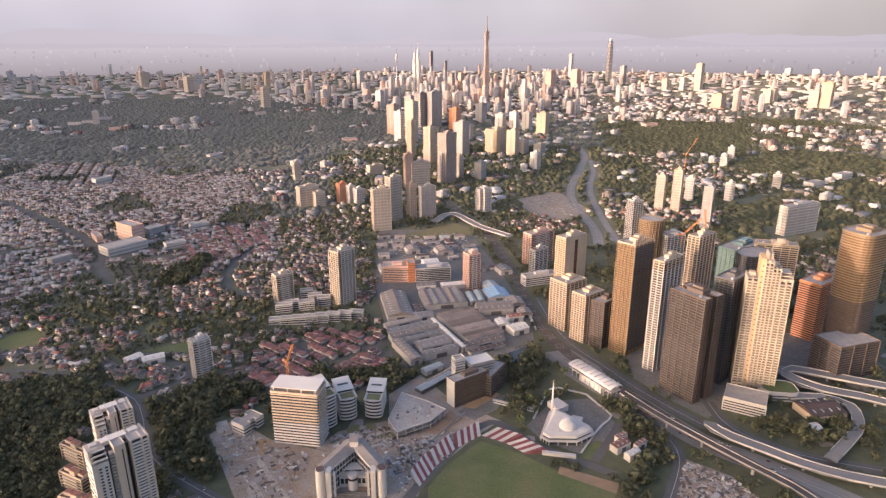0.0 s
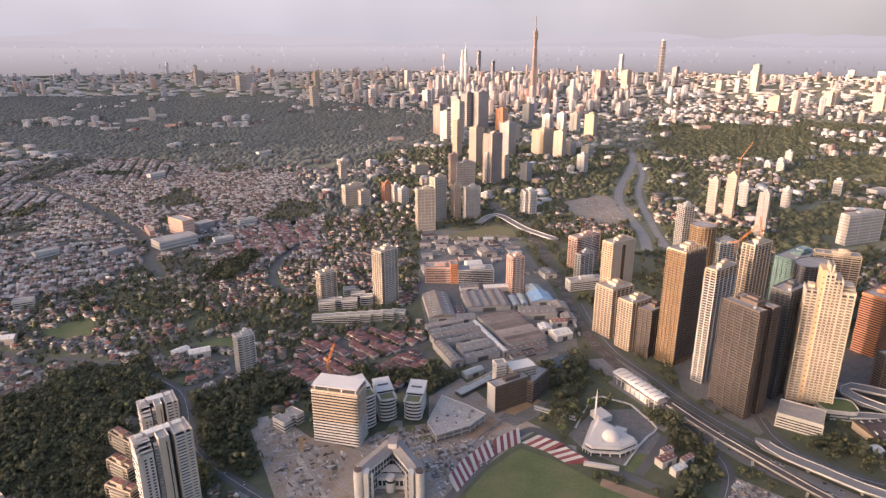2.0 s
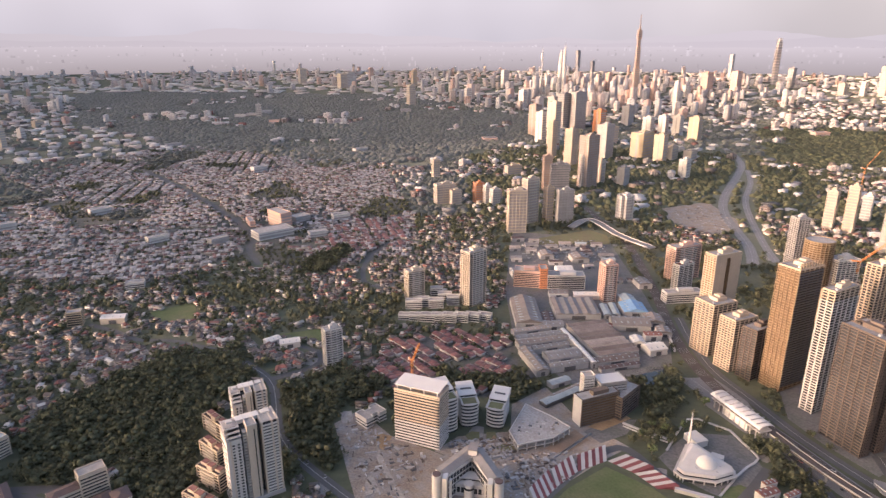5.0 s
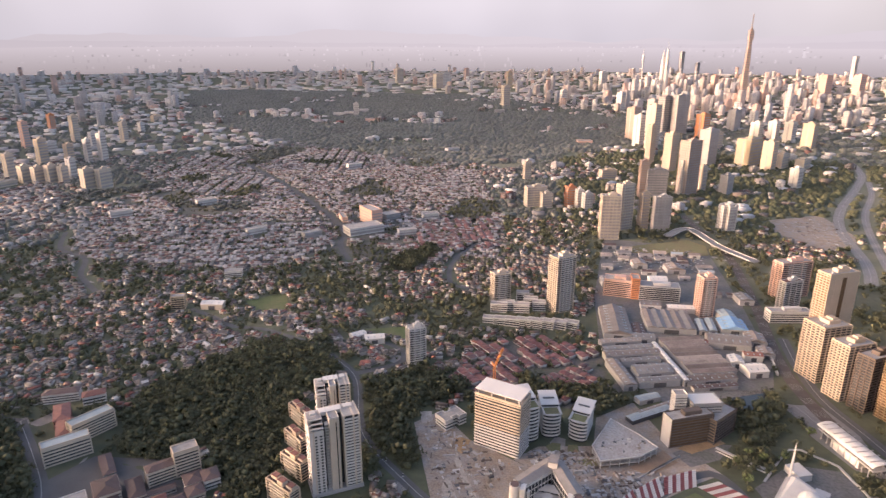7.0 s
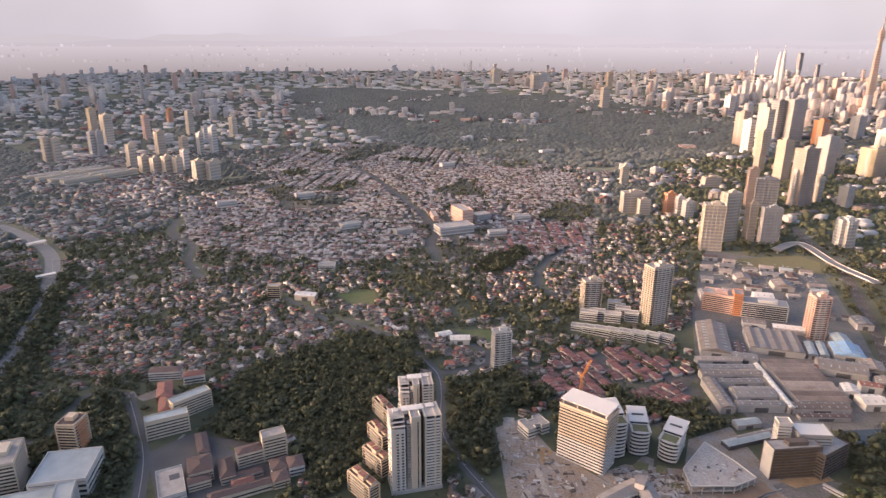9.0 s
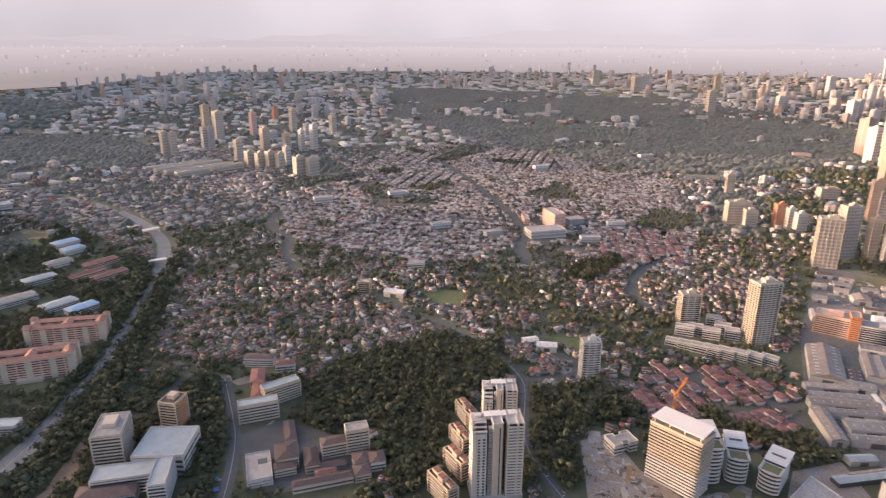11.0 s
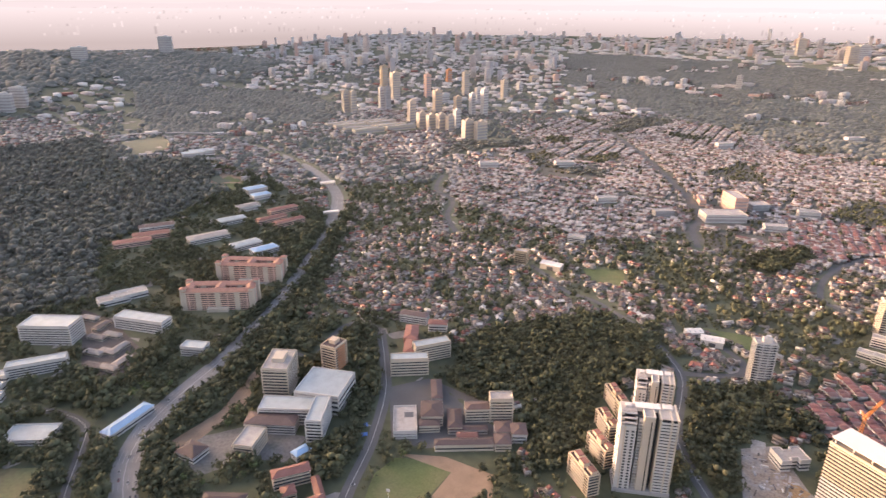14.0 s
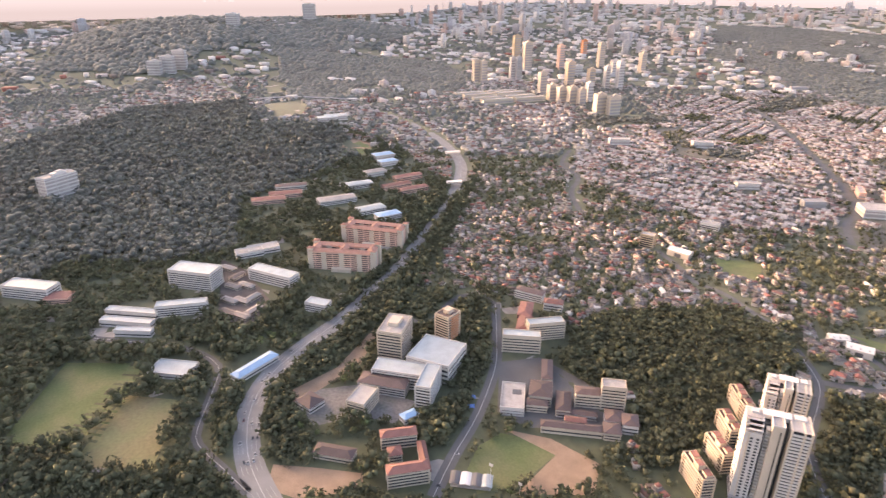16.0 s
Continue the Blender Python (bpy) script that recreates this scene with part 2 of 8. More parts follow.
def footprint(shape, w, d):
    """Plan of a tower, anticlockwise round its middle."""
    if shape == "round":
        return [(w / 2 * math.cos(a), d / 2 * math.sin(a)) for a in np.linspace(0, 2 * math.pi, 25)[:-1]]
    if shape == "soft":
        pts = []
        for sx, sy, a0 in ((1, -1, -90), (1, 1, 0), (-1, 1, 90), (-1, -1, 180)):
            r = min(w, d) * 0.32
            for a in np.linspace(a0, a0 + 90, 5):
                pts.append((sx * (w / 2 - r) + r * math.cos(radians(a)), sy * (d / 2 - r) + r * math.sin(radians(a))))
        return pts
    if shape == "cross":
        a, b = w * 0.26, d * 0.26
        return [(-a, -d / 2), (a, -d / 2), (a, -b), (w / 2, -b), (w / 2, b), (a, b), (a, d / 2), (-a, d / 2), (-a, b), (-w / 2, b), (-w / 2, -b), (-a, -b)]
    if shape == "notch":
        a, b = w * 0.14, d * 0.22
        return [(-w / 2, -d / 2), (-a, -d / 2), (-a, -d / 2 + b), (a, -d / 2 + b), (a, -d / 2), (w / 2, -d / 2), (w / 2, d / 2), (a, d / 2), (a, d / 2 - b), (-a, d / 2 - b), (-a, d / 2), (-w / 2, d / 2)]
    return rect(w, d)


def inset(poly, by):
    """The polygon drawn in by so many metres."""
    out, n = [], len(poly)
    for i in range(n):
        p, q, r = Vector(poly[i - 1]), Vector(poly[i]), Vector(poly[(i + 1) % n])
        a, b = (q - p).normalized(), (r - q).normalized()
        na, nb = Vector((-a.y, a.x)), Vector((-b.y, b.x))
        k = (na + nb) / max(0.2, 1 + na.dot(nb))
        out.append(tuple(q + k * by))
    return out


def house_shape(w, d, eaves, roof, hip, over=0.6):
    """Walls and a tiled roof of a small house."""
    walls = prism(rect(w, d), 0, eaves)
    a, b, k = w / 2 + over, d / 2 + over, (d / 2 if hip else 0)
    z0, z1 = eaves - 0.15, eaves + roof
    rv = [(-a, -b, z0), (a, -b, z0), (a, b, z0), (-a, b, z0), (-a + k, 0, z1), (a - k, 0, z1)]
    rf = [(0, 1, 5, 4), (2, 3, 4, 5), (1, 2, 5), (3, 0, 4), (3, 2, 1, 0)]
    return walls, (rv, rf)


def moved(solid, x, y, turned=False):
    v, f = solid
    return [((-q[1] if turned else q[0]) + x, (q[0] if turned else q[1]) + y, q[2]) for q in v], f


def tower(name, x, y, turn, w, d, h, label, wall="cream", glass="glass", shape="box", storey=3.3, band=1.15, pier=5.2, pier_w=1.0,
          top="plant", roof="flat_roof", balcony=False, upper=None, group="", solid=(), each=1, z=0.0, category="tower", pitched=0.0, end=None):
    """A storeyed tower: a glazed core, a band for each storey, piers round it, parapet and roof plant. upper: (share, wall) of another finish
    from that share of the height up; solid: sides without windows, by letter (x, X, y, Y)."""
    ob = thing(name, x, y, turn, label, category, group, z=z)
    KEEP_OUT.append((x, y, max(w, d) * 0.52 + 3))
    plan = footprint(shape, w, d)
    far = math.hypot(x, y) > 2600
    # Past 1.3 km the glass is swapped for the haze-paled one.
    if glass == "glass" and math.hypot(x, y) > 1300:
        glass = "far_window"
    storeys = max(2, int(round(h / storey / max(each, 3 if far else 2 if math.hypot(x, y) > 1300 else 1))))
    step = h / storeys
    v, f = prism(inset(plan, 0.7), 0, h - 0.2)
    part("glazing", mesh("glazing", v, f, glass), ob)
    walls = [wall] if not upper else [wall, upper[1]]
    band_h = step * band / storey
    bands = [mesh("floor_band", *prism(plan, 0, band_h), m) for m in walls]
    for i in range(storeys + 1):
        k = 1 if upper and i / storeys >= upper[0] else 0
        part("floor_band", bands[k], ob, at=(0, 0, i * step if i < storeys else h - band_h))
    if balcony:
        tray = mesh("balcony", *prism(rect(w * 0.62, d + 2.6), 0, 1.0), balcony)
        for i in range(1, storeys):
            part("balcony", tray, ob, at=(0, 0, i * step))
    if pier and h > 14:
        most = 1 if h < 26 else 1 if h < 40 else 3 if h < 70 or far else 5
        shafts = {}
        n = len(plan)
        for i in range(n):
            a, b = Vector(plan[i]), Vector(plan[(i + 1) % n])
            run = (b - a).length
            along = (b - a) / run
            out = Vector((along.y, -along.x))
            count = min(most, max(1, int(round(run / pier)))) if shape not in ("round", "soft") else 1
            for j in range(count):
                p = a + along * (run * j / count) + out * 0.12
                for k, (z0, z1) in enumerate([(0, h)] if not upper else [(0, h * upper[0]), (h * upper[0], h)]):
                    if k not in shafts:
                        shafts[k] = mesh("pier", *prism(rect(pier_w, 0.9), z0, z1), walls[k])
                    part("pier", shafts[k], ob, at=(p.x, p.y, 0), turn=math.degrees(math.atan2(along.y, along.x)))
    for side in solid:
        sx, sy = {"x": (-1, 0), "X": (1, 0), "y": (0, -1), "Y": (0, 1)}[side]
        v, f = prism(rect(1.0 if sx else w * 0.98, 1.0 if sy else d * 0.98, sx * (w / 2 - 0.1), sy * (d / 2 - 0.1)), 0, h + 0.6)
        part("end_wall", mesh("end_wall", v, f, end or wall), ob)
        if h > 45:
            v, f = prism(rect(0.5 if sx else w * 0.14, 0.5 if sy else d * 0.14, sx * (w / 2 + 0.3), sy * (d / 2 + 0.3)), 4, h - 5)
            part("stair_window", mesh("stair_window", v, f, glass), ob)
    if pitched:
        _, (v, f) = house_shape(w, d, h, pitched, True) if w >= d else (0, moved(house_shape(d, w, h, pitched, True)[1], 0, 0, True))
        part("roof", mesh("roof", v, f, roof), ob)
        return ob
    v, f = prism(inset(plan, 0.5), h - 0.15, h + 0.06)
    part("roof", mesh("roof", v, f, roof), ob)
    inner = inset(plan, 0.45)
    n = len(plan)
    verts = [(px, py, h + dz) for poly, dz in ((plan, 0), (plan, 1.2), (inner, 1.2), (inner, 0)) for px, py in poly]
    faces = [(r * n + i, r * n + (i + 1) % n, (r + 1) * n + (i + 1) % n, (r + 1) * n + i) for r in range(3) for i in range(n)]
    part("parapet", mesh("parapet", verts, faces, walls[-1]), ob)
    if "plant" in top:
        box("plant_room", ob, walls[-1], w * 0.42, d * 0.45, h, h + 4.5, x=w * 0.06)
        if h > 40:
            box("lift_head", ob, walls[-1], w * 0.2, d * 0.3, h + 4.5, h + 7, x=w * 0.1)
        if h > 70 and not far:
            box("roof_tank", ob, "metal", 2.6, 2.6, h, h + 2.4, x=-w * 0.34, y=-d * 0.28)
    if "canopy" in top:
        for sx in (-1, -0.33, 0.33, 1):
            for sy in (-1, 1):
                box("canopy_post", ob, "white", 1.0, 1.0, h, h + 5, x=sx * w * 0.44, y=sy * d * 0.4)
        box("roof_canopy", ob, "pale_b", w * 0.98, d * 0.96, h + 5, h + 5.8)
        box("plant_room", ob, "beige", w * 0.5, d * 0.4, h, h + 4.2)
    if "brown" in top:
        for sx, sy, z in ((-0.3, 0.1, 3.0), (0.05, -0.1, 4.6), (0.33, 0.1, 2.4)):
            box("roof_terrace", ob, walls[-1], w * 0.24, d * 0.55, h, h + z, x=sx * w, y=sy * d)
            box("terrace_roof", ob, "red_roof", w * 0.22, d * 0.5, h + z, h + z + 0.5, x=sx * w, y=sy * d)
    if "pylon" in top:
        for sx in (-1, 1):
            box("roof_fin", ob, walls[-1], w * 0.16, d * 0.5, h, h + 8, x=sx * w * 0.3)
    return ob


# ---- ground, hills and sky's edge ----
def ring_sheet(name, radii, yaws, mat, lift=0.0):
    verts, faces = [], []
    n = len(yaws)
    for r in radii:
        for a in yaws:
            verts.append(place(EYE.x - r * math.sin(a), EYE.y + r * math.cos(a), lift)[0])
    for i in range(len(radii) - 1):
        for j in range(n):
            faces.append((i * n + j, i * n + (j + 1) % n, (i + 1) * n + (j + 1) % n, (i + 1) * n + j))
    faces.append(tuple(range(n)))
    return mesh(name, verts, [f[::-1] for f in faces], mat, True)


def ground_material():
    """Plain between the houses: grass, paths, yards and bare soil in patches of several sizes."""
    # Sheen pales the plain at grazing view, in place of haze.
    m = material("ground_cover", (0.105, 0.105, 0.065), 0.95, 0.3, 0.012, fine=0.11, sheen=0.1)
    nt = m.node_tree
    geo = nt.nodes["Geometry"]
    vor = nt.nodes.new("ShaderNodeTexVoronoi")
    vor.inputs["Scale"].default_value = 0.055
    nt.links.new(geo.outputs["Position"], vor.inputs["Vector"])
    sep = nt.nodes.new("ShaderNodeSeparateColor")
    nt.links.new(vor.outputs["Color"], sep.inputs[0])
    ramp = nt.nodes.new("ShaderNodeValToRGB")
    ramp.color_ramp.interpolation = "CONSTANT"
    for n, (p, c) in enumerate(((0.0, (0.068, 0.078, 0.038)), (0.62, (0.092, 0.088, 0.052)), (0.82, (0.16, 0.14, 0.115)), (0.92, (0.24, 0.22, 0.20)), (0.97, (0.17, 0.13, 0.10)))):
        e = ramp.color_ramp.elements[n] if n < 2 else ramp.color_ramp.elements.new(0.5)
        e.position, e.color = p, (*c, 1)
    nt.links.new(sep.outputs[0], ramp.inputs[0])
    nt.links.new(ramp.outputs[0], nt.nodes["Vector Math"].inputs[0])
    return m


M["ground"] = ground_material()
radii = [40, 200, 320, 400] + [400 * 1.045 ** i for i in range(1, 72)] + [9800, 11000, 13000, 16000, 22000, 40000]
ground = tagged(new("ground", ring_sheet("ground", radii, [radians(a) for a in range(0, 360, 2)], "ground")), "green and grey city plain of lawns, yards and bare soil", "ground", kind="structure")


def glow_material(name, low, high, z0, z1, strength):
    """Distance in haze, painted as emission: a plain glow that pales with height and dims westward."""
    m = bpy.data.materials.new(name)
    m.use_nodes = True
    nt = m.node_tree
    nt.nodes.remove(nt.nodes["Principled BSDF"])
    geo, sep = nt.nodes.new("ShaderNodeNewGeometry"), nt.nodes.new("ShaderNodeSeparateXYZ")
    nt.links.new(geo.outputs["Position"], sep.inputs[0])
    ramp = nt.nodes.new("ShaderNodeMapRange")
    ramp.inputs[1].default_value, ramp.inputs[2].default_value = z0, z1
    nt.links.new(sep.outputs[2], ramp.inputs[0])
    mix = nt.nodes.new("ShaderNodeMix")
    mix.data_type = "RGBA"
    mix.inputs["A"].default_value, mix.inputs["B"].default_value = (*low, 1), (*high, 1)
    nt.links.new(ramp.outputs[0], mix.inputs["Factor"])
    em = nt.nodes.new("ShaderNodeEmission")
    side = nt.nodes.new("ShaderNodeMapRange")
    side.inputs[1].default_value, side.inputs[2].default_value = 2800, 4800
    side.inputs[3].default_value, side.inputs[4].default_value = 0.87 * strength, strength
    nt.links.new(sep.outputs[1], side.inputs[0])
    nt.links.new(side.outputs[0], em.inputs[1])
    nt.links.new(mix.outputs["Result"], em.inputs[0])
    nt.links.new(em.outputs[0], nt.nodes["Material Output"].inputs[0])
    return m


def ridge(name, far, yaw0, yaw1, base, rise, seed, mat, step=0.5):
    """A line of far hills along an arc, with a rounded back."""
    verts, faces, row = [], [], 4
    yaws = np.arange(yaw0, yaw1 + 0.01, step)
    for a in yaws:
        n = noise.fractal(Vector((a * 0.09, seed, 0)), 0.9, 2.1, 6) * 0.5 + 0.42
        top = base + rise * max(0.0, n)
        for r, z in ((far - 12, 232), (far - 6, base + (top - base) * 0.6), (far, top), (far + 10, base)):
            q = radians(a)
            verts.append((EYE.x - r * math.sin(q), EYE.y + r * math.cos(q), z))
    for i in range(len(yaws) - 1):
        for j in range(row - 1):
            faces.append((i * row + j, i * row + j + 1, (i + 1) * row + j + 1, (i + 1) * row + j))
    return mesh(name, verts, faces, mat, True)




def sky_backdrop():
    """The hazy evening sky above the hills, warm in the east."""
    m = glow_material("hazy_sky", (0.182, 0.176, 0.168), (0.206, 0.199, 0.186), 420, 660, 1.0)
    nt = m.node_tree
    geo = nt.nodes["Geometry"]
    sep = nt.nodes.new("ShaderNodeSeparateXYZ")
    nt.links.new(geo.outputs["Position"], sep.inputs[0])
    span = nt.nodes.new("ShaderNodeMapRange")
    span.inputs[1].default_value, span.inputs[2].default_value = -600, 3200
    nt.links.new(sep.outputs[0], span.inputs[0])
    mix = nt.nodes.new("ShaderNodeMix")
    mix.data_type = "RGBA"
    mix.blend_type = "MULTIPLY"
    mix.inputs["B"].default_value = (0.86, 0.82, 0.71, 1)
    nt.links.new(span.outputs[0], mix.inputs["Factor"])
    em = nt.nodes["Emission"]
    nt.links.new(em.inputs[0].links[0].from_socket, mix.inputs["A"])
    cloud = nt.nodes.new("ShaderNodeTexNoise")
    cloud.inputs["Scale"].default_value = 0.0011
    nt.links.new(geo.outputs["Position"], cloud.inputs["Vector"])
    soft = nt.nodes.new("ShaderNodeMapRange")
    soft.inputs[1].default_value, soft.inputs[2].default_value, soft.inputs[3].default_value, soft.inputs[4].default_value = 0.3, 0.7, 0.93, 1.07
    nt.links.new(cloud.outputs[0], soft.inputs[0])
    both = nt.nodes.new("ShaderNodeMath")
    both.operation = "MULTIPLY"
    nt.links.new(em.inputs[1].links[0].from_socket, both.inputs[0])
    nt.links.new(soft.outputs[0], both.inputs[1])
    nt.links.new(both.outputs[0], em.inputs[1])
    nt.links.new(mix.outputs["Result"], em.inputs[0])
    M["sky_glow"] = m
    verts, faces = [], []
    yaws = [radians(a) for a in range(-62, 89, 2)]
    for a in yaws:
        verts += [(EYE.x - 4946 * math.sin(a), EYE.y + 4946 * math.cos(a), z) for z in (200, 700)]
    for i in range(len(yaws) - 1):
        faces.append((2 * i, 2 * i + 1, 2 * i + 3, 2 * i + 2))
    tagged(new("backdrop_sky", mesh("backdrop_sky", verts, faces, "sky_glow")), "pale pink hazy evening sky", "sky", kind="structure")


def haze_ring(yaw):
    """How far off the painted haze closes the plain: nearer towards the evening sun."""
    t = min(1.0, max(0.0, (yaw - 56) / 22))
    return 4730 - 640 * t * t * (3 - 2 * t)


def hazy_city(layer, top, seed, mat):
    """A glowing backdrop layer for the city lost in haze: a low swell of land with the stumps of far buildings along
    it, so distant that it never shifts.
    """
    r = np.random.default_rng(seed)
    yaws = np.arange(-62, 112, 0.5)
    verts, faces = [], []
    for a in yaws:
        far, q = haze_ring(a) + 28 * layer, radians(a)
        z = top + 7 * noise.noise(Vector((a * 0.25, seed, 0)))
        verts += [(EYE.x - far * math.sin(q), EYE.y + far * math.cos(q), 150), (EYE.x - far * math.sin(q), EYE.y + far * math.cos(q), z), (EYE.x - (far + 24) * math.sin(q), EYE.y + (far + 24) * math.cos(q), z - 6)]
    for i in range(len(yaws) - 1):
        k = 3 * i
        faces += [(k, k + 1, k + 4, k + 3), (k + 1, k + 2, k + 5, k + 4)]
    for a in r.uniform(-60, 84, 260):
        if noise.noise(Vector((a * 0.12, seed + 5, 0))) < -0.12:
            continue
        far, q = haze_ring(a) + 28 * layer + 8, radians(a)
        v, f = prism(rect(r.uniform(6, 15), r.uniform(6, 11)), 0, 22 + r.gamma(2.0, 6.5) * (1 - 0.16 * layer))
        n, c, sn = len(verts), math.cos(q), math.sin(q)
        verts += [(EYE.x - far * sn + px * c - py * sn, EYE.y + far * c + px * sn + py * c, top - 20 + pz) for px, py, pz in v]
        faces += [tuple(i + n for i in face) for face in f]
    return mesh("backdrop_city", verts, faces, mat)


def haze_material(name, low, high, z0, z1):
    """Haze of the far city put into emission; the stumps of buildings in it differ a little."""
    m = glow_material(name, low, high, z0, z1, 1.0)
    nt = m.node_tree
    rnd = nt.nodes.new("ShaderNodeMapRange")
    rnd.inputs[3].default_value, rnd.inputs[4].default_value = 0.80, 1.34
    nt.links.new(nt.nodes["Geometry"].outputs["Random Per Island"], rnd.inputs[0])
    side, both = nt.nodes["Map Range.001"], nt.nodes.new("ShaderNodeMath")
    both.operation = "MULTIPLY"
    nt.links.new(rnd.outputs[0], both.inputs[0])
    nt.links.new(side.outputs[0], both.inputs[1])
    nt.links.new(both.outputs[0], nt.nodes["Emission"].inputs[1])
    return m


# Hill and city colours glow to imitate haze; nothing here is lit.
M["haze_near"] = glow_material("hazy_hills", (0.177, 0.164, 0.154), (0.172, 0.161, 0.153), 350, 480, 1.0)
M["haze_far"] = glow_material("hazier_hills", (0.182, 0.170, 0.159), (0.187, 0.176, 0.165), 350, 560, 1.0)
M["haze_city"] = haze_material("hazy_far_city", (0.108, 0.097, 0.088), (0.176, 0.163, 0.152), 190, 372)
sky_backdrop()
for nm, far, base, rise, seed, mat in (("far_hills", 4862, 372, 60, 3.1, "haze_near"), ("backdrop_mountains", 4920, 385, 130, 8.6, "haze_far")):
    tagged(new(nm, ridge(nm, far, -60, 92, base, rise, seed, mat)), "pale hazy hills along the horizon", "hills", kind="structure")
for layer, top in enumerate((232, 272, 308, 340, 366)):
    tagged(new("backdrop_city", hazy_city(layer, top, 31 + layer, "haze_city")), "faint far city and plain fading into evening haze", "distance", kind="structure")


def west_ridge():
    """Unseen hills added in the west to keep the evening sun off the low ground; a saddle lets one beam through."""
    s, n = Vector((-math.sin(radians(SUN_YAW)), math.cos(radians(SUN_YAW)), 0)), Vector((math.cos(radians(SUN_YAW)), math.sin(radians(SUN_YAW)), 0))
    if n.y < 0:
        n = -n
    verts, faces = [], []
    qs = list(range(-3000, 2300, 16))
    fall = math.tan(radians(SUN_ELEV))
    for q in qs:
        # Crest height is tuned to set where sunlight starts on each group of buildings.
        top = 30 + 4640 * fall + 14 * noise.noise(Vector((q * 0.004, 2, 0)))
        top += 78 / (1 + math.exp((q - 468) / 20))
        top += 58 / (1 + math.exp((628 - q) / 10)) / (1 + math.exp((q - 895) / 12))
        top -= 24 / (1 + math.exp((500 - q) / 10)) / (1 + math.exp((q - 608) / 8))
        top -= 95 / (1 + math.exp((905 - q) / 14)) / (1 + math.exp((q - 1085) / 18))
        top -= 175 / (1 + math.exp((1560 - q) / 25)) / (1 + math.exp((q - 2080) / 25))
        for r, z in ((4200, 60), (4540, top - 90), (4640, top), (4740, top - 110), (4900, 60)):
            p = s * r + n * q
            verts.append((p.x, p.y, z))
    for i in range(len(qs) - 1):
        for j in range(4):
            faces.append((i * 5 + j, i * 5 + j + 1, (i + 1) * 5 + j + 1, (i + 1) * 5 + j))
    return mesh("western_hills", verts, faces, "leaf", True)


tagged(new("western_hills", west_ridge()), "unseen dark wooded ridge added to block the evening sun", "hills", kind="structure")


# ---- roads, rails and open ground ----
def strip_mesh(name, pts, width, mat, z=0.12, thick=0.0):
    """A band of even width along a line that is smoothed between its bends."""
    line = []
    P = [Vector(p) for p in pts]
    for i in range(len(P) - 1):
        a, b, c, e = P[max(0, i - 1)], P[i], P[i + 1], P[min(len(P) - 1, i + 2)]
        steps = max(2, int((c - b).length / 14))
        for k in range(steps):
            t = k / steps
            line.append(0.5 * ((2 * b) + (c - a) * t + (2 * a - 5 * b + 4 * c - e) * t * t + (3 * b - a - 3 * c + e) * t ** 3))
    line.append(P[-1])
    verts, faces = [], []
    for i, p in enumerate(line):
        d = (line[min(i + 1, len(line) - 1)] - line[max(i - 1, 0)]).normalized()
        n = Vector((-d.y, d.x)) * width / 2
        for q, zz in ((p + n, z), (p - n, z), (p - n, z - thick - 0.05), (p + n, z - thick - 0.05)):
            verts.append(place(q.x, q.y, zz)[0])
    for i in range(len(line) - 1):
        for j in range(4):
            faces.append((i * 4 + j, (i + 1) * 4 + j, (i + 1) * 4 + (j + 1) % 4, i * 4 + (j + 1) % 4))
    return mesh(name, verts, [f[::-1] for f in faces], mat), line


LINES = []


def road(name, width, *pts, mat="asphalt", label="grey asphalt road", z=0.14, lanes=0, clear=3.0):
    me, line = strip_mesh(name, pts, width, mat, z)
    ob = tagged(new(name, me), label, "road", kind="structure")
    LINES.append((np.array([(p.x, p.y) for p in line]), width / 2 + clear))
    for k in range(1, lanes):
        off = (k / lanes - 0.5) * width
        shifted = []
        for i, p in enumerate(line):
            d = (line[min(i + 1, len(line) - 1)] - line[max(i - 1, 0)]).normalized()
            shifted.append(p + Vector((-d.y, d.x)) * off)
        solid = k * 2 == lanes
        v, f = [], []
        for i in range(0, len(shifted) - 1, 1 if solid else 2):
            a, b = shifted[i], shifted[i + 1]
            d = (b - a).normalized() if (b - a).length else Vector((1, 0))
            n = Vector((-d.y, d.x)) * (0.3 if solid else 0.12)
            m = len(v)
            v += [place(q.x, q.y, z + 0.02)[0] for q in (a + n, a - n, b - n, b + n)]
            f.append((m, m + 1, m + 2, m + 3))
        part("lane_marking", mesh("lane_marking", v, f, "line"), ob)
    return ob


OPEN = []


def open_ground(name, mat, label, *pts, z=0.07, clear=True):
    """A flat patch of the ground with its own cover; nothing grows on it."""
    ob = new(name, mesh(name, [place(x, y, z)[0] for x, y in pts], [tuple(range(len(pts)))], mat))
    if clear:
        OPEN.append(np.array(pts))
    return tagged(ob, label, "ground", kind="structure")


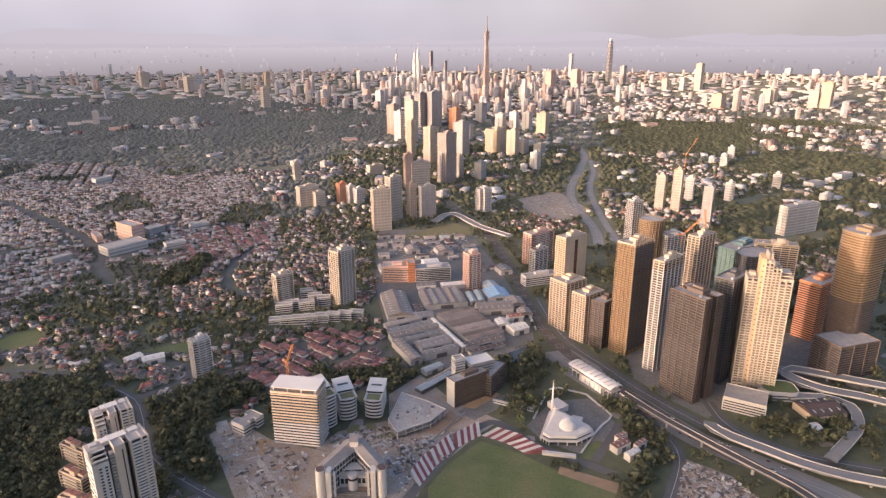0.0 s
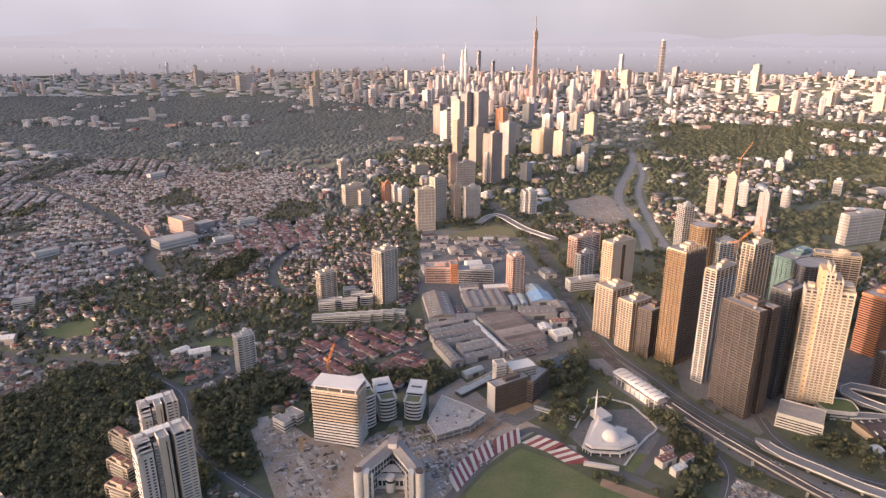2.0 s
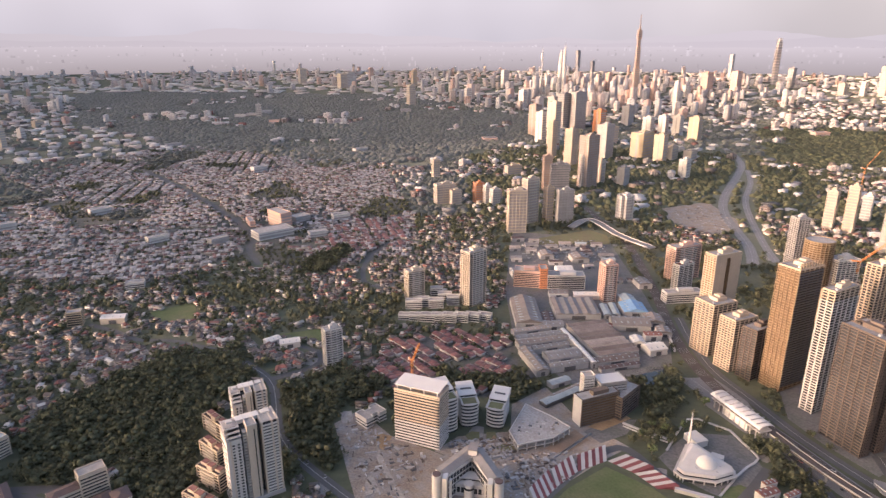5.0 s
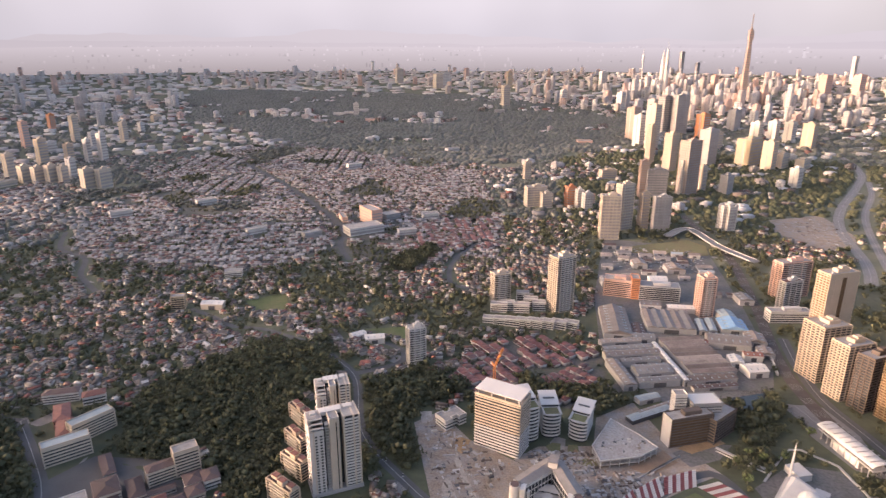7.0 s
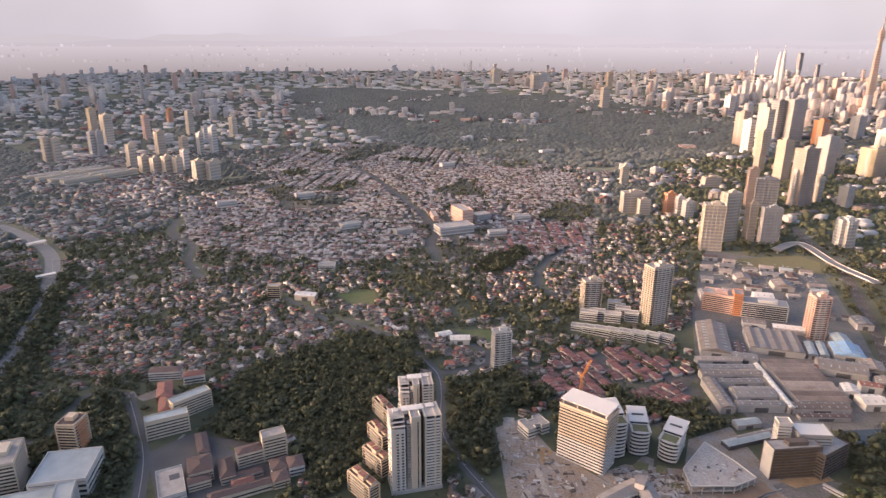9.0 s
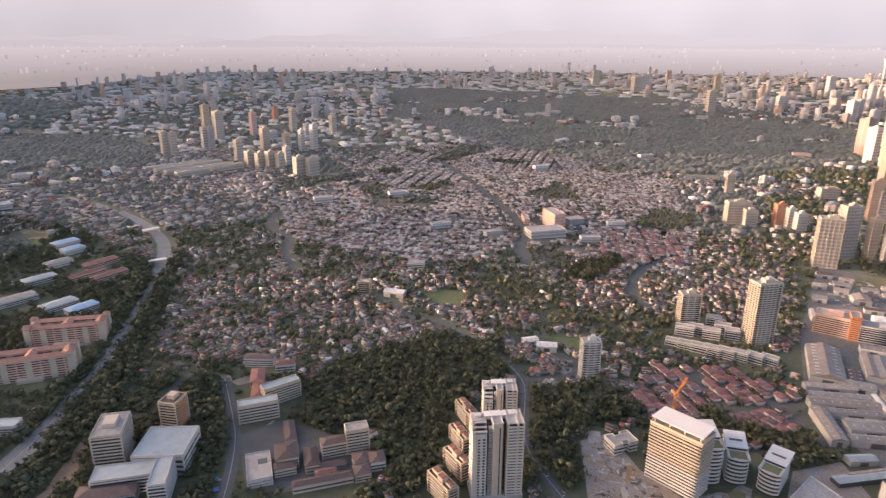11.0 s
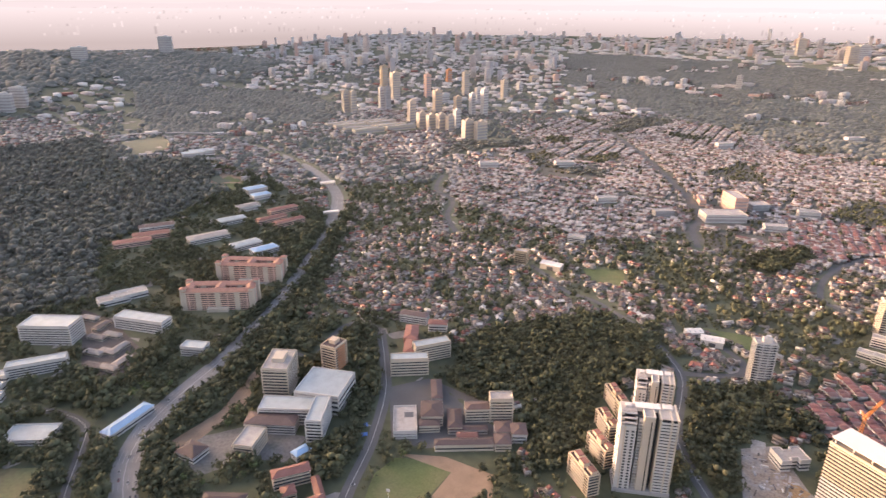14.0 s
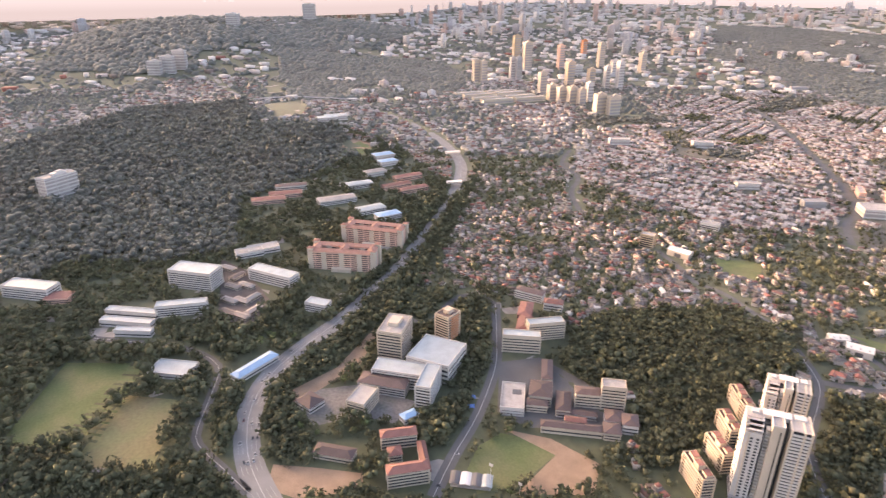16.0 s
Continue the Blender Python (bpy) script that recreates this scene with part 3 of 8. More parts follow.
def viaduct(name, width, z, label, *pts, mat="concrete_deck", every=3):
    """A raised road or rail deck with edge walls and a row of columns."""
    ob = tagged(new(name), label, "viaduct", kind="structure")
    me, line = strip_mesh("deck", pts, width, mat, z, 1.6)
    part("deck", me, ob)
    LINES.append((np.array([(p.x, p.y) for p in line]), width / 2 + 2))
    for side in (-1, 1):
        edge = []
        for i, p in enumerate(line):
            d = (line[min(i + 1, len(line) - 1)] - line[max(i - 1, 0)]).normalized()
            edge.append(p + Vector((-d.y, d.x)) * side * (width / 2 - 0.2))
        part("edge_wall", strip_mesh("edge_wall", edge[::2] if len(edge) > 4 else edge, 0.4, "white" if mat != "ballast" else "grey", z + 1.0, 1.6)[0], ob)
    col = mesh("column", *prism(rect(2.0, 2.0), 0, z - 1.2), "grey")
    for p in line[1::every]:
        part("column", col, ob, at=(p.x, p.y, 0))
    return ob


road("highway", 30, (392, 454), (352, 496), (311, 535), (269, 574), (224, 648), (185, 708), (148, 770), mat='concrete_deck', lanes=6, label='wide grey multi-lane highway')
road("railway", 16, (358, 454), (325, 506), (282, 561), (239, 633), (193, 715), (161, 796), (143, 892), (134, 1038), (122, 1178), (102, 1334), (58, 1479), (16, 1623), mat='ballast', lanes=7, label='brown ballast railway with several tracks', z=0.2)
road("inner_road", 12, (205, 475), (239, 541), (236, 585), (219, 630), lanes=2)
road("mosque_lane", 9, (152, 537), (175, 570), (195, 602), lanes=0)
road("valley_road", 22, (328, 1246), (346, 1372), (349, 1612), (386, 1818), (482, 2127), (541, 2353), (556, 2633), (524, 2853), mat='concrete_deck', lanes=4, label='pale grey valley highway')
road("river_road", 16, (374, 1264), (383, 1418), (423, 1742), (498, 2027), (535, 2234), mat='concrete_deck', lanes=2)
viaduct("flyover", 18, 9.0, "pale concrete road flyover on columns", (-13, 1398), (28, 1472), (89, 1357), (150, 1282))
viaduct("metro_viaduct", 9, 10.0, "narrow brown concrete metro viaduct on columns", (335, 459), (323, 485), (300, 515), (268, 559), (236, 605), (211, 651), mat='ballast')
viaduct("ramp", 14, 8.0, "pale concrete slip road on columns", (416, 491), (365, 512), (318, 552), (290, 579), (291, 593))
viaduct("east_flyover", 16, 9.0, "grey concrete flyover past the towers", (507, 628), (471, 651), (434, 670), (427, 709), (463, 697), (531, 663))
viaduct("loop_ramp", 12, 7.0, "curved concrete loop ramp", (402, 645), (441, 645), (463, 626), (448, 587), (411, 552), (383, 529))
road("east_road", 14, (310, 646), (314, 594), (358, 548), (435, 518), lanes=2)
open_ground("sports_field", "grass", "dark green mown sports field", (-14, 499), (4, 531), (40, 572), (82, 548), (124, 511), (163, 491), (152, 472), (120, 421), (-12, 423))
open_ground("track_strip", "rust_earth", "red and grey athletics strip beside the field", (116, 529), (168, 503), (161, 489), (112, 518), z=0.12)
open_ground("site_ground", "sand", "pale sandy construction site with puddles and tracks", (-248, 582), (-230, 614), (-182, 576), (-119, 555), (-50, 584), (-60, 628), (-15, 664), (11, 627), (29, 593), (-8, 544), (-29, 501), (-48, 474), (-180, 465))
open_ground("east_site", "sand", "churned earth construction pit beside the highway", (242, 541), (279, 513), (295, 459), (205, 460))
open_ground("works_yard", "yard", "grey factory yard", (-140, 1363), (63, 1357), (112, 1067), (136, 872), (129, 796), (13, 718), (-73, 800), (-113, 1017))
open_ground("depot_field", "dry_grass", "dry grass lot behind the works", (-81, 1326), (27, 1414), (64, 1380), (68, 1314), (-96, 1277), z=0.12)
open_ground("earth_lot", "sand", "bare earth lot among trees", (205, 1648), (328, 1745), (373, 1551), (304, 1421), (209, 1501))
open_ground("mosque_court", "yard", "paved mosque court with white edges", (92, 598), (128, 649), (179, 655), (191, 602), (159, 542), (135, 552), (106, 571))
open_ground("mosque_lawn", "grass", "small lawn in the mosque court", (145, 561), (163, 571), (174, 565), (152, 537), (139, 542), z=0.13)
open_ground("pond", "water", "dark pond between trees", (76, 780), (117, 796), (124, 763), (87, 732))
open_ground("plaza", "yard", "grey paved plaza at the foot of the towers", (240, 700), (261, 659), (296, 611), (336, 646), (506, 695), (573, 723), (563, 788), (441, 865), (251, 794))
road("west_highway", 24, (-443, 99), (-484, 94), (-526, 96), (-578, 110), (-625, 140), (-658, 177), (-697, 232), mat='concrete_deck', lanes=6, label='wide curving grey highway between trees')
road("west_highway", 19, (-697, 232), (-746, 288), (-801, 350), (-889, 429), (-989, 517), (-1080, 588), mat='concrete_deck', lanes=4, label='grey highway half hidden between tall trees', clear=-1.5)
road("west_highway", 25, (-1080, 588), (-1121, 618), (-1254, 691), (-1439, 734), (-1627, 738), (-1818, 710), mat='concrete_deck', lanes=6, label='wide curving grey highway beside the suburb')
road("campus_road", 9, (-463, 86), (-502, 71), (-541, 56), (-566, 58), (-619, 78), (-665, 90), (-713, 64), (-758, 7), (-793, -44), lanes=2)
road("school_road", 12, (-393, 222), (-428, 258), (-471, 307), (-530, 360), (-579, 391), (-656, 434), lanes=2)
road("loop_road", 9, (-656, 434), (-695, 421), (-684, 382), (-647, 335), (-671, 317), lanes=0)
road("condo_road", 11, (-170, 463), (-217, 490), (-289, 541), (-331, 610), (-353, 640), (-404, 671), lanes=2)
road("hill_road", 9, (-353, 640), (-325, 676), (-314, 703), (-330, 731), (-364, 740), lanes=0)
road("far_road", 16, (-2122, 384), (-2359, 359), (-2799, 337), mat='concrete_deck')
viaduct("far_flyover", 14, 9.0, "far concrete flyover over the valley", (-2039, 387), (-2033, 535), (-1977, 722))
open_ground("green_pitch", "grass", "bright green grass pitch in mown rows", (-621, -107), (-742, -59), (-705, 16), (-667, 12), (-586, -51))
open_ground("brown_pitch", "dry_grass", "dry brown playing field", (-560, -48), (-651, -2), (-617, 49), (-556, 27), (-526, 16))
open_ground("shed_yard", "ballast", "brown yard between low campus sheds", (-952, 134), (-895, 161), (-794, 172), (-721, 131), (-778, 106))
open_ground("school_field", "grass", "green school field with bare edge", (-430, 284), (-437, 312), (-410, 340), (-390, 341), (-373, 292), (-380, 256), (-409, 262))
open_ground("bare_field", "rust_earth", "bare brown half of the school field", (-441, 317), (-410, 350), (-364, 370), (-337, 343), (-366, 285), (-390, 341), z=0.1)
open_ground("campus_yard", "yard", "grey yards between the college buildings", (-566, 218), (-577, 174), (-558, 151), (-521, 158), (-518, 202), (-492, 227), (-514, 260))
open_ground("earth_slope", "rust_earth", "bare reddish earth slope beside the highway", (-487, 112), (-466, 146), (-443, 179), (-425, 172), (-440, 120), (-462, 100), z=0.1)
open_ground("hill_cut", "rust_earth", "bare earth cutting along the slope", (-587, 153), (-606, 206), (-666, 271), (-652, 270), (-600, 230), (-572, 172), (-560, 146))
open_ground("school_yard", "asphalt", "dark paved yard round the school blocks", (-539, 371), (-527, 416), (-423, 446), (-389, 420), (-432, 340), (-463, 324))
open_ground("track_oval", "grass", "green oval with red track", (-1413, 461), (-1464, 527), (-1400, 539), (-1356, 490))
open_ground("red_court", "rust_earth", "red court by the campus", (-1428, 467), (-1496, 519), (-1440, 553), (-1401, 532), z=0.1)
open_ground("quarry", "dry_grass", "grey bare slope on the far hill", (-1969, 398), (-1998, 525), (-1787, 503), (-1696, 388))
open_ground("site_east_ground", "sand", "pale sandy ground of the building site", (-63, 665), (-27, 712), (12, 651), (65, 609), (41, 585), (7, 544), (-21, 501), (-52, 527), z=0.09)
open_ground("office_forecourt", "sand", "pale paths and beds before the curved offices", (-131, 560), (-112, 590), (-59, 611), (-38, 584), (-54, 554), (-94, 546), z=0.11)
open_ground("office_yard", "yard", "paved court of the brown offices", (18, 627), (45, 657), (76, 663), (63, 632), (36, 610), z=0.12)
open_ground("toll_plaza", "concrete_deck", "wide grey road surface beside the station", (137, 771), (177, 778), (204, 730), (214, 660), (187, 661), (156, 709), z=0.1)
road("stadium_road", 10, (-43, 463), (-21, 505), (10, 558), (42, 599), (64, 604), (93, 567), (130, 542), (169, 515), lanes=0)
road("tower_road", 14, (157, 960), (165, 871), (180, 795), (211, 730), (238, 673), (269, 623), (289, 595), lanes=2)
road("terrace_road", 12, (-581, 1045), (-644, 1124), (-686, 1218), (-840, 1370), (-1096, 1588), (-1408, 1821), lanes=0)
road("suburb_road", 10, (-896, 749), (-989, 800), (-1059, 869), (-1158, 899), (-1250, 988), lanes=0)
road("cross_road", 9, (-315, 983), (-357, 1002), (-389, 1107), (-378, 1236), (-323, 1246), lanes=0)
open_ground("soil_bank", "orange_soil", "bank of orange soil on the building site", (-202, 578), (-180, 575), (-182, 550), (-192, 556), z=0.22)
open_ground("foundation_pit", "rust_earth", "brown foundation pit beside the unfinished deck", (-21, 588), (9, 629), (24, 613), (-1, 581), z=0.2)
open_ground("office_court", "orange_soil", "sandy garden court before the brown offices", (23, 637), (52, 676), (70, 664), (37, 633), z=0.2)
open_ground("hillside_lawn", "grass", "green slope below the curved drive", (-407, 769), (-354, 805), (-337, 766), (-391, 753), z=0.3)
open_ground("hillside_lawn", "grass", "open green slope between villas", (-638, 804), (-597, 859), (-557, 806), (-586, 768), z=0.25)
road("villa_road", 9, (-698, 748), (-642, 735), (-591, 716), (-545, 721), (-482, 704), (-430, 690), lanes=0)
open_ground("planted_bed", "dry_grass", "brown-green planted bed in the forecourt", (-105, 593), (-100, 602), (-91, 603), (-89, 588), (-99, 585), z=0.2)
open_ground("planted_bed", "dry_grass", "brown-green planted bed in the forecourt", (-84, 604), (-75, 607), (-71, 597), (-78, 588), (-81, 588), z=0.2)
open_ground("planted_bed", "dry_grass", "brown-green planted bed in the forecourt", (-74, 578), (-57, 592), (-50, 580), (-62, 575), z=0.2)


# ---- towers and large buildings ----
def shed(name, x, y, turn, w, d, h, label, roof="steel_roof", wall="grey", ridges=1, lights=True):
    """A factory shed: walls, one or several low gables, roof lights and a door in the end wall."""
    ob = thing(name, x, y, turn, label, "shed")
    KEEP_OUT.append((x, y, max(w, d) * 0.5 + 2))
    h = min(h, 9.0)
    box("wall", ob, wall, w, d, 0, h)
    across = w >= d
    long, wide = (w, d) if across else (d, w)
    for k in range(ridges):
        if ridges > 1:
            span, run, c = long / ridges, wide, (k + 0.5) * long / ridges - long / 2
        else:
            span, run, c = wide, long, 0.0
        a, b, z = span / 2 + 0.02, run / 2 + 0.7, h
        v = [(-a, -b, z), (a, -b, z), (a, b, z), (-a, b, z), (0, -b, z + span * 0.14 + 0.3), (0, b, z + span * 0.14 + 0.3)]
        f = [(0, 4, 5, 3), (1, 2, 5, 4), (0, 1, 4), (2, 3, 5), (3, 2, 1, 0)]
        if across == (ridges == 1):
            v = [(q[1], -q[0], q[2]) for q in v]
        pos = (c, 0, 0) if across else (0, c, 0)
        part("roof", mesh("roof", v, f, roof), ob, at=pos)
    if lights and ridges == 1:
        n = max(3, int(long / 9))
        for i in range(n):
            t = (i + 0.5) / n * long - long / 2
            box("roof_vent", ob, "pale_roof", 1.2 if across else wide * 0.7, wide * 0.7 if across else 1.2, h + wide * 0.02, h + wide * 0.075 + 0.5, x=t if across else 0, y=0 if across else t)
    box("loading_door", ob, "dark", w * 0.3, 0.3, 0.3, h * 0.7, y=-d / 2 - 0.1)
    return ob


def lattice_mast(w, h):
    """A square lattice mast: corner tubes and crossed braces."""
    solids = [prism(rect(0.3, 0.3, sx * w / 2, sy * w / 2), 0, h) for sx in (-1, 1) for sy in (-1, 1)]
    for i in range(int(h / w)):
        for sx in (-1, 1):
            solids.append(prism(rect(w, 0.2, 0, sx * w / 2), i * w, i * w + 0.25))
            solids.append(prism(rect(0.2, w, sx * w / 2, 0), i * w, i * w + 0.25))
    return joined(*solids)


def crane(x, y, z, turn, mast, jib, tilt):
    """A luffing tower crane."""
    ob = thing("tower_crane", x, y, turn, "orange luffing tower crane above a building site", "crane", z=z)
    part("mast", mesh("mast", *lattice_mast(2.0, mast), "crane"), ob)
    arm = mesh("jib", *lattice_mast(1.6, jib), "crane")
    j = part("jib", arm, ob, at=(0, 0, mast))
    j.rotation_euler = (radians(90 - tilt), 0, 0)
    box("counter_jib", ob, "crane", 1.8, 9, mast, mast + 1.6, y=5)
    box("counterweight", ob, "grey", 2.4, 2.5, mast - 1.2, mast + 1.4, y=8.8)
    box("cab", ob, "white", 1.8, 2.0, mast - 0.5, mast + 1.8, x=1.9)
    return ob


def mosque(x, y, turn, w, d):
    """A white mosque: a broad three-cornered flat roof over open halls, a low dome and a slender pointed minaret."""
    ob = thing("mosque", x, y, turn, "white mosque with broad three-cornered roof, dome and minaret", "mosque")
    KEEP_OUT.append((x, y, 38))
    plan = [(-w * 0.40, -d * 0.42), (w * 0.1, -d * 0.5), (w * 0.46, -d * 0.34), (w * 0.5, -d * 0.18), (w * 0.06, d * 0.46), (-w * 0.1, d * 0.46), (-w * 0.5, -d * 0.26)]
    part("hall", mesh("hall", *prism(inset(plan, 3.0), 0, 6), "glass"), ob)
    part("lower_roof", mesh("lower_roof", *prism(plan, 4.6, 5.8), "white"), ob)
    part("gallery", mesh("gallery", *prism(inset(plan, 4.5), 5.8, 8), "glass"), ob)
    mid = inset(plan, 2.6)
    part("upper_fascia", mesh("upper_fascia", *prism(mid, 7.6, 10.2, inset(plan, 3.4)), "white"), ob)
    inner = inset(plan, 4.6)
    apex = (-w * 0.02, d * 0.30, 13.0)
    n = len(inner)
    v = [(a, b, 10.2) for a, b in inner] + [(apex[0] + (a - apex[0]) * 0.3, apex[1] + (b - apex[1]) * 0.3, 12.2) for a, b in inner] + [apex]
    f = [(i, (i + 1) % n, n + (i + 1) % n, n + i) for i in range(n)] + [(n + i, n + (i + 1) % n, 2 * n) for i in range(n)]
    part("tent_roof", mesh("tent_roof", v, f, "white"), ob)
    rm = np.random.default_rng(44)
    hatch = mesh("roof_light", *prism(rect(1.6, 1.6), 0, 0.5), "grey")
    for k in range(34):
        t, u = rm.uniform(-0.34, 0.34), rm.uniform(-0.36, 0.22)
        if abs(t) < 0.36 - 0.4 * (u + 0.3) and math.hypot(t * w - w * 0.04, (u + 0.16) * d) > 12:
            part("roof_light", hatch, ob, at=(t * w, u * d, 10.3))
    bm = bmesh.new()
    bmesh.ops.create_uvsphere(bm, u_segments=28, v_segments=16, radius=9.6)
    me = bpy.data.meshes.new("dome")
    bm.to_mesh(me)
    bm.free()
    me.polygons.foreach_set("use_smooth", [True] * len(me.polygons))
    me.materials.append(M["pale_b"])
    part("dome", me, ob, at=(w * 0.04, -d * 0.16, 9.4))
    part("drum", mesh("drum", *prism(footprint("round", 20.4, 20.4), 9, 10.9), "white"), ob, at=(w * 0.04, -d * 0.16, 0))
    sh = [footprint("round", q, q) for q in (3.0, 2.3, 1.7, 0.25)]
    part("minaret", mesh("minaret", *joined(prism(sh[0], 0, 14), prism(sh[1], 14, 31, sh[2]), prism(footprint("round", 3.8, 3.8), 13.4, 14.4), prism(sh[2], 31, 43, sh[3])), "white"), ob, at=(-w * 0.03, d * 0.5, 0))
    for k in range(7):
        a, b = plan[k], plan[(k + 1) % 7]
        for t in (0.0, 0.33, 0.66):
            box("column", ob, "white", 0.9, 0.9, 0, 5, x=(a[0] + (b[0] - a[0]) * t) * 0.95, y=(a[1] + (b[1] - a[1]) * t) * 0.95)
    box("side_pavilion", ob, "white", 15, 19, 0, 7, x=w * 0.14, y=d * 0.66, turn=24)
    box("side_hall", ob, "white", 12, 7, 0, 6, x=w * 0.34, y=d * 0.18, turn=-30)
    box("front_colonnade", ob, "white", 34, 4, 0, 3.4, x=-w * 0.30, y=-d * 0.70, turn=-20)
    return ob


def hostel_block(x, y, turn, w, h):
    """A students' hostel: two long wings joined by cross wings, each with a low tiled roof, balconied bays and stair towers at the ends."""
    ob = thing("hostel_block", x, y, turn, "salmon hostel block of joined wings with tiled roofs", "hostel", "hostel blocks")
    KEEP_OUT.append((x, y, w * 0.56))
    step = 3.2
    floors = int(h / step)
    for sy, long in ((-1, w), (1, w * 0.96)):
        wing = box("wing", ob, "pink", long, 11, 0, h, y=sy * 12)
        strip = mesh("window_band", *prism(rect(long * 0.96, 11.3), 0, 1.3), "glass")
        for i in range(floors):
            part("window_band", strip, wing, at=(0, 0, i * step + 1.2))
        bay = mesh("bay", *prism(rect(long / 13, 13.0), 0, h - 1.5), "cream")
        pier = mesh("pier", *prism(rect(1.4, 12.2), 0, h), "pink")
        for i in range(7):
            part("bay" if i % 2 else "pier", bay if i % 2 else pier, wing, at=((i - 3) * long / 7.2, 0, 0))
        _, (v, f) = house_shape(long, 12.5, h, 3.0, True)
        part("roof", mesh("roof", v, f, "salmon_roof"), ob, at=(0, sy * 12, 0))
    for sx in (-0.44, 0.0, 0.44):
        box("cross_wing", ob, "pink", 11, 16, 0, h, x=sx * w)
        _, (v, f) = house_shape(17, 11.5, h + 0.4, 2.6, False)
        part("roof", mesh("roof", *moved((v, f), 0, 0, True), "salmon_roof"), ob, at=(sx * w, 0, 0))
    for sx in (-1, 1):
        for sy in (-1, 1):
            box("stair_tower", ob, "cream", 8, 8, 0, h + 4, x=sx * w * 0.49, y=sy * 14)
            _, (v, f) = house_shape(8.2, 8.2, h + 4, 2.2, True)
            part("stair_roof", mesh("stair_roof", v, f, "salmon_roof"), ob, at=(sx * w * 0.49, sy * 14, 0))
    box("entrance_hall", ob, "cream", w * 0.3, 8, 0, 5, y=-21)
    return ob


def balcony_tower(x, y, turn, w, d, h):
    """A tall cream apartment tower of two ribbed wings beside a plain golden shaft: stacked balconies, stepped roof rooms and a crown on the higher wing."""
    ob = thing("residential_tower", x, y, turn, "cream apartment tower with stacked balconies and stepped roof", "tower", z=6.0)
    KEEP_OUT.append((x, y, w * 0.6))
    step = 3.3
    box("shaft", ob, "gold_render", w * 0.12, d * 0.9, 0, h + 3, x=-w * 0.20)
    slot = mesh("shaft_window", *prism(rect(w * 0.03, 0.5), 0, 1.4), "bronze_glass")
    for i in range(2, int(h / step), 2):
        part("shaft_window", slot, ob, at=(-w * 0.20, -d * 0.45, i * step))
    for bx, bw, top in ((-w * 0.38, w * 0.25, h - 22), (-w * 0.06, w * 0.18, h), (w * 0.12, w * 0.18, h - 8), (w * 0.36, w * 0.28, h - 20)):
        wing = box("wing", ob, "cream", bw * 0.96, d * 0.78, 0, top, x=bx)
        n = int(top / step)
        tray = mesh("balcony", *joined(*(prism(rect(bw * 0.40, d + 1.8, sx * bw), 0, 1.15) for sx in (-0.25, 0.25))), "cream")
        nook = mesh("recess", *joined(*(prism(rect(bw * 0.34, d * 0.80, sx * bw), 0, 2.0) for sx in (-0.25, 0.25))), "glass")
        for i in range(1, n):
            part("balcony", tray, wing, at=(0, 0, i * step))
            part("recess", nook, wing, at=(0, 0, i * step + 1.2))
        for sx in (-0.49, 0.0, 0.49):
            box("rib", wing, "cream", 1.3, d * 0.96, 0, top + 1.4, x=sx * bw)
        box("roof", ob, "flat_roof", bw * 0.9, d * 0.74, top, top + 0.3, x=bx)
        box("roof_room", ob, "cream", bw * 0.55, d * 0.4, top + 0.3, top + 4.2, x=bx, y=d * 0.1)
    for sx in (-0.10, -0.02):
        box("crown_fin", ob, "cream", 1.6, d * 0.7, h, h + 9, x=sx * w)
    box("crown_room", ob, "beige", w * 0.14, d * 0.5, h + 0.3, h + 6, x=-w * 0.06)
    for i in range(3):
        box("terrace", ob, "cream", w * (0.30 - 0.05 * i), d * (0.9 - 0.15 * i), h - 20 + i * 3.3, h - 19 + i * 3.3, x=w * 0.36)
    return ob


def overhead_bridge(x, y, turn, w, d):
    """A covered white bridge across the highway on two legs."""
    ob = thing("overhead_bridge", x, y, turn, "white roofed bridge standing across the highway", "bridge")
    box("deck", ob, "white", w, d, 6.5, 7.4)
    box("roof", ob, "pale_b", w + 1, d + 2, 10, 10.5)
    for sx in (-1, -0.33, 0.33, 1):
        for sy in (-1, 1):
            box("post", ob, "metal", 0.35, 0.35, 7.4, 10, x=sx * w * 0.46, y=sy * d * 0.4)
    for sx in (-1, 1):
        box("leg", ob, "grey", 2, d * 0.8, 0, 6.5, x=sx * w * 0.48)
    return ob


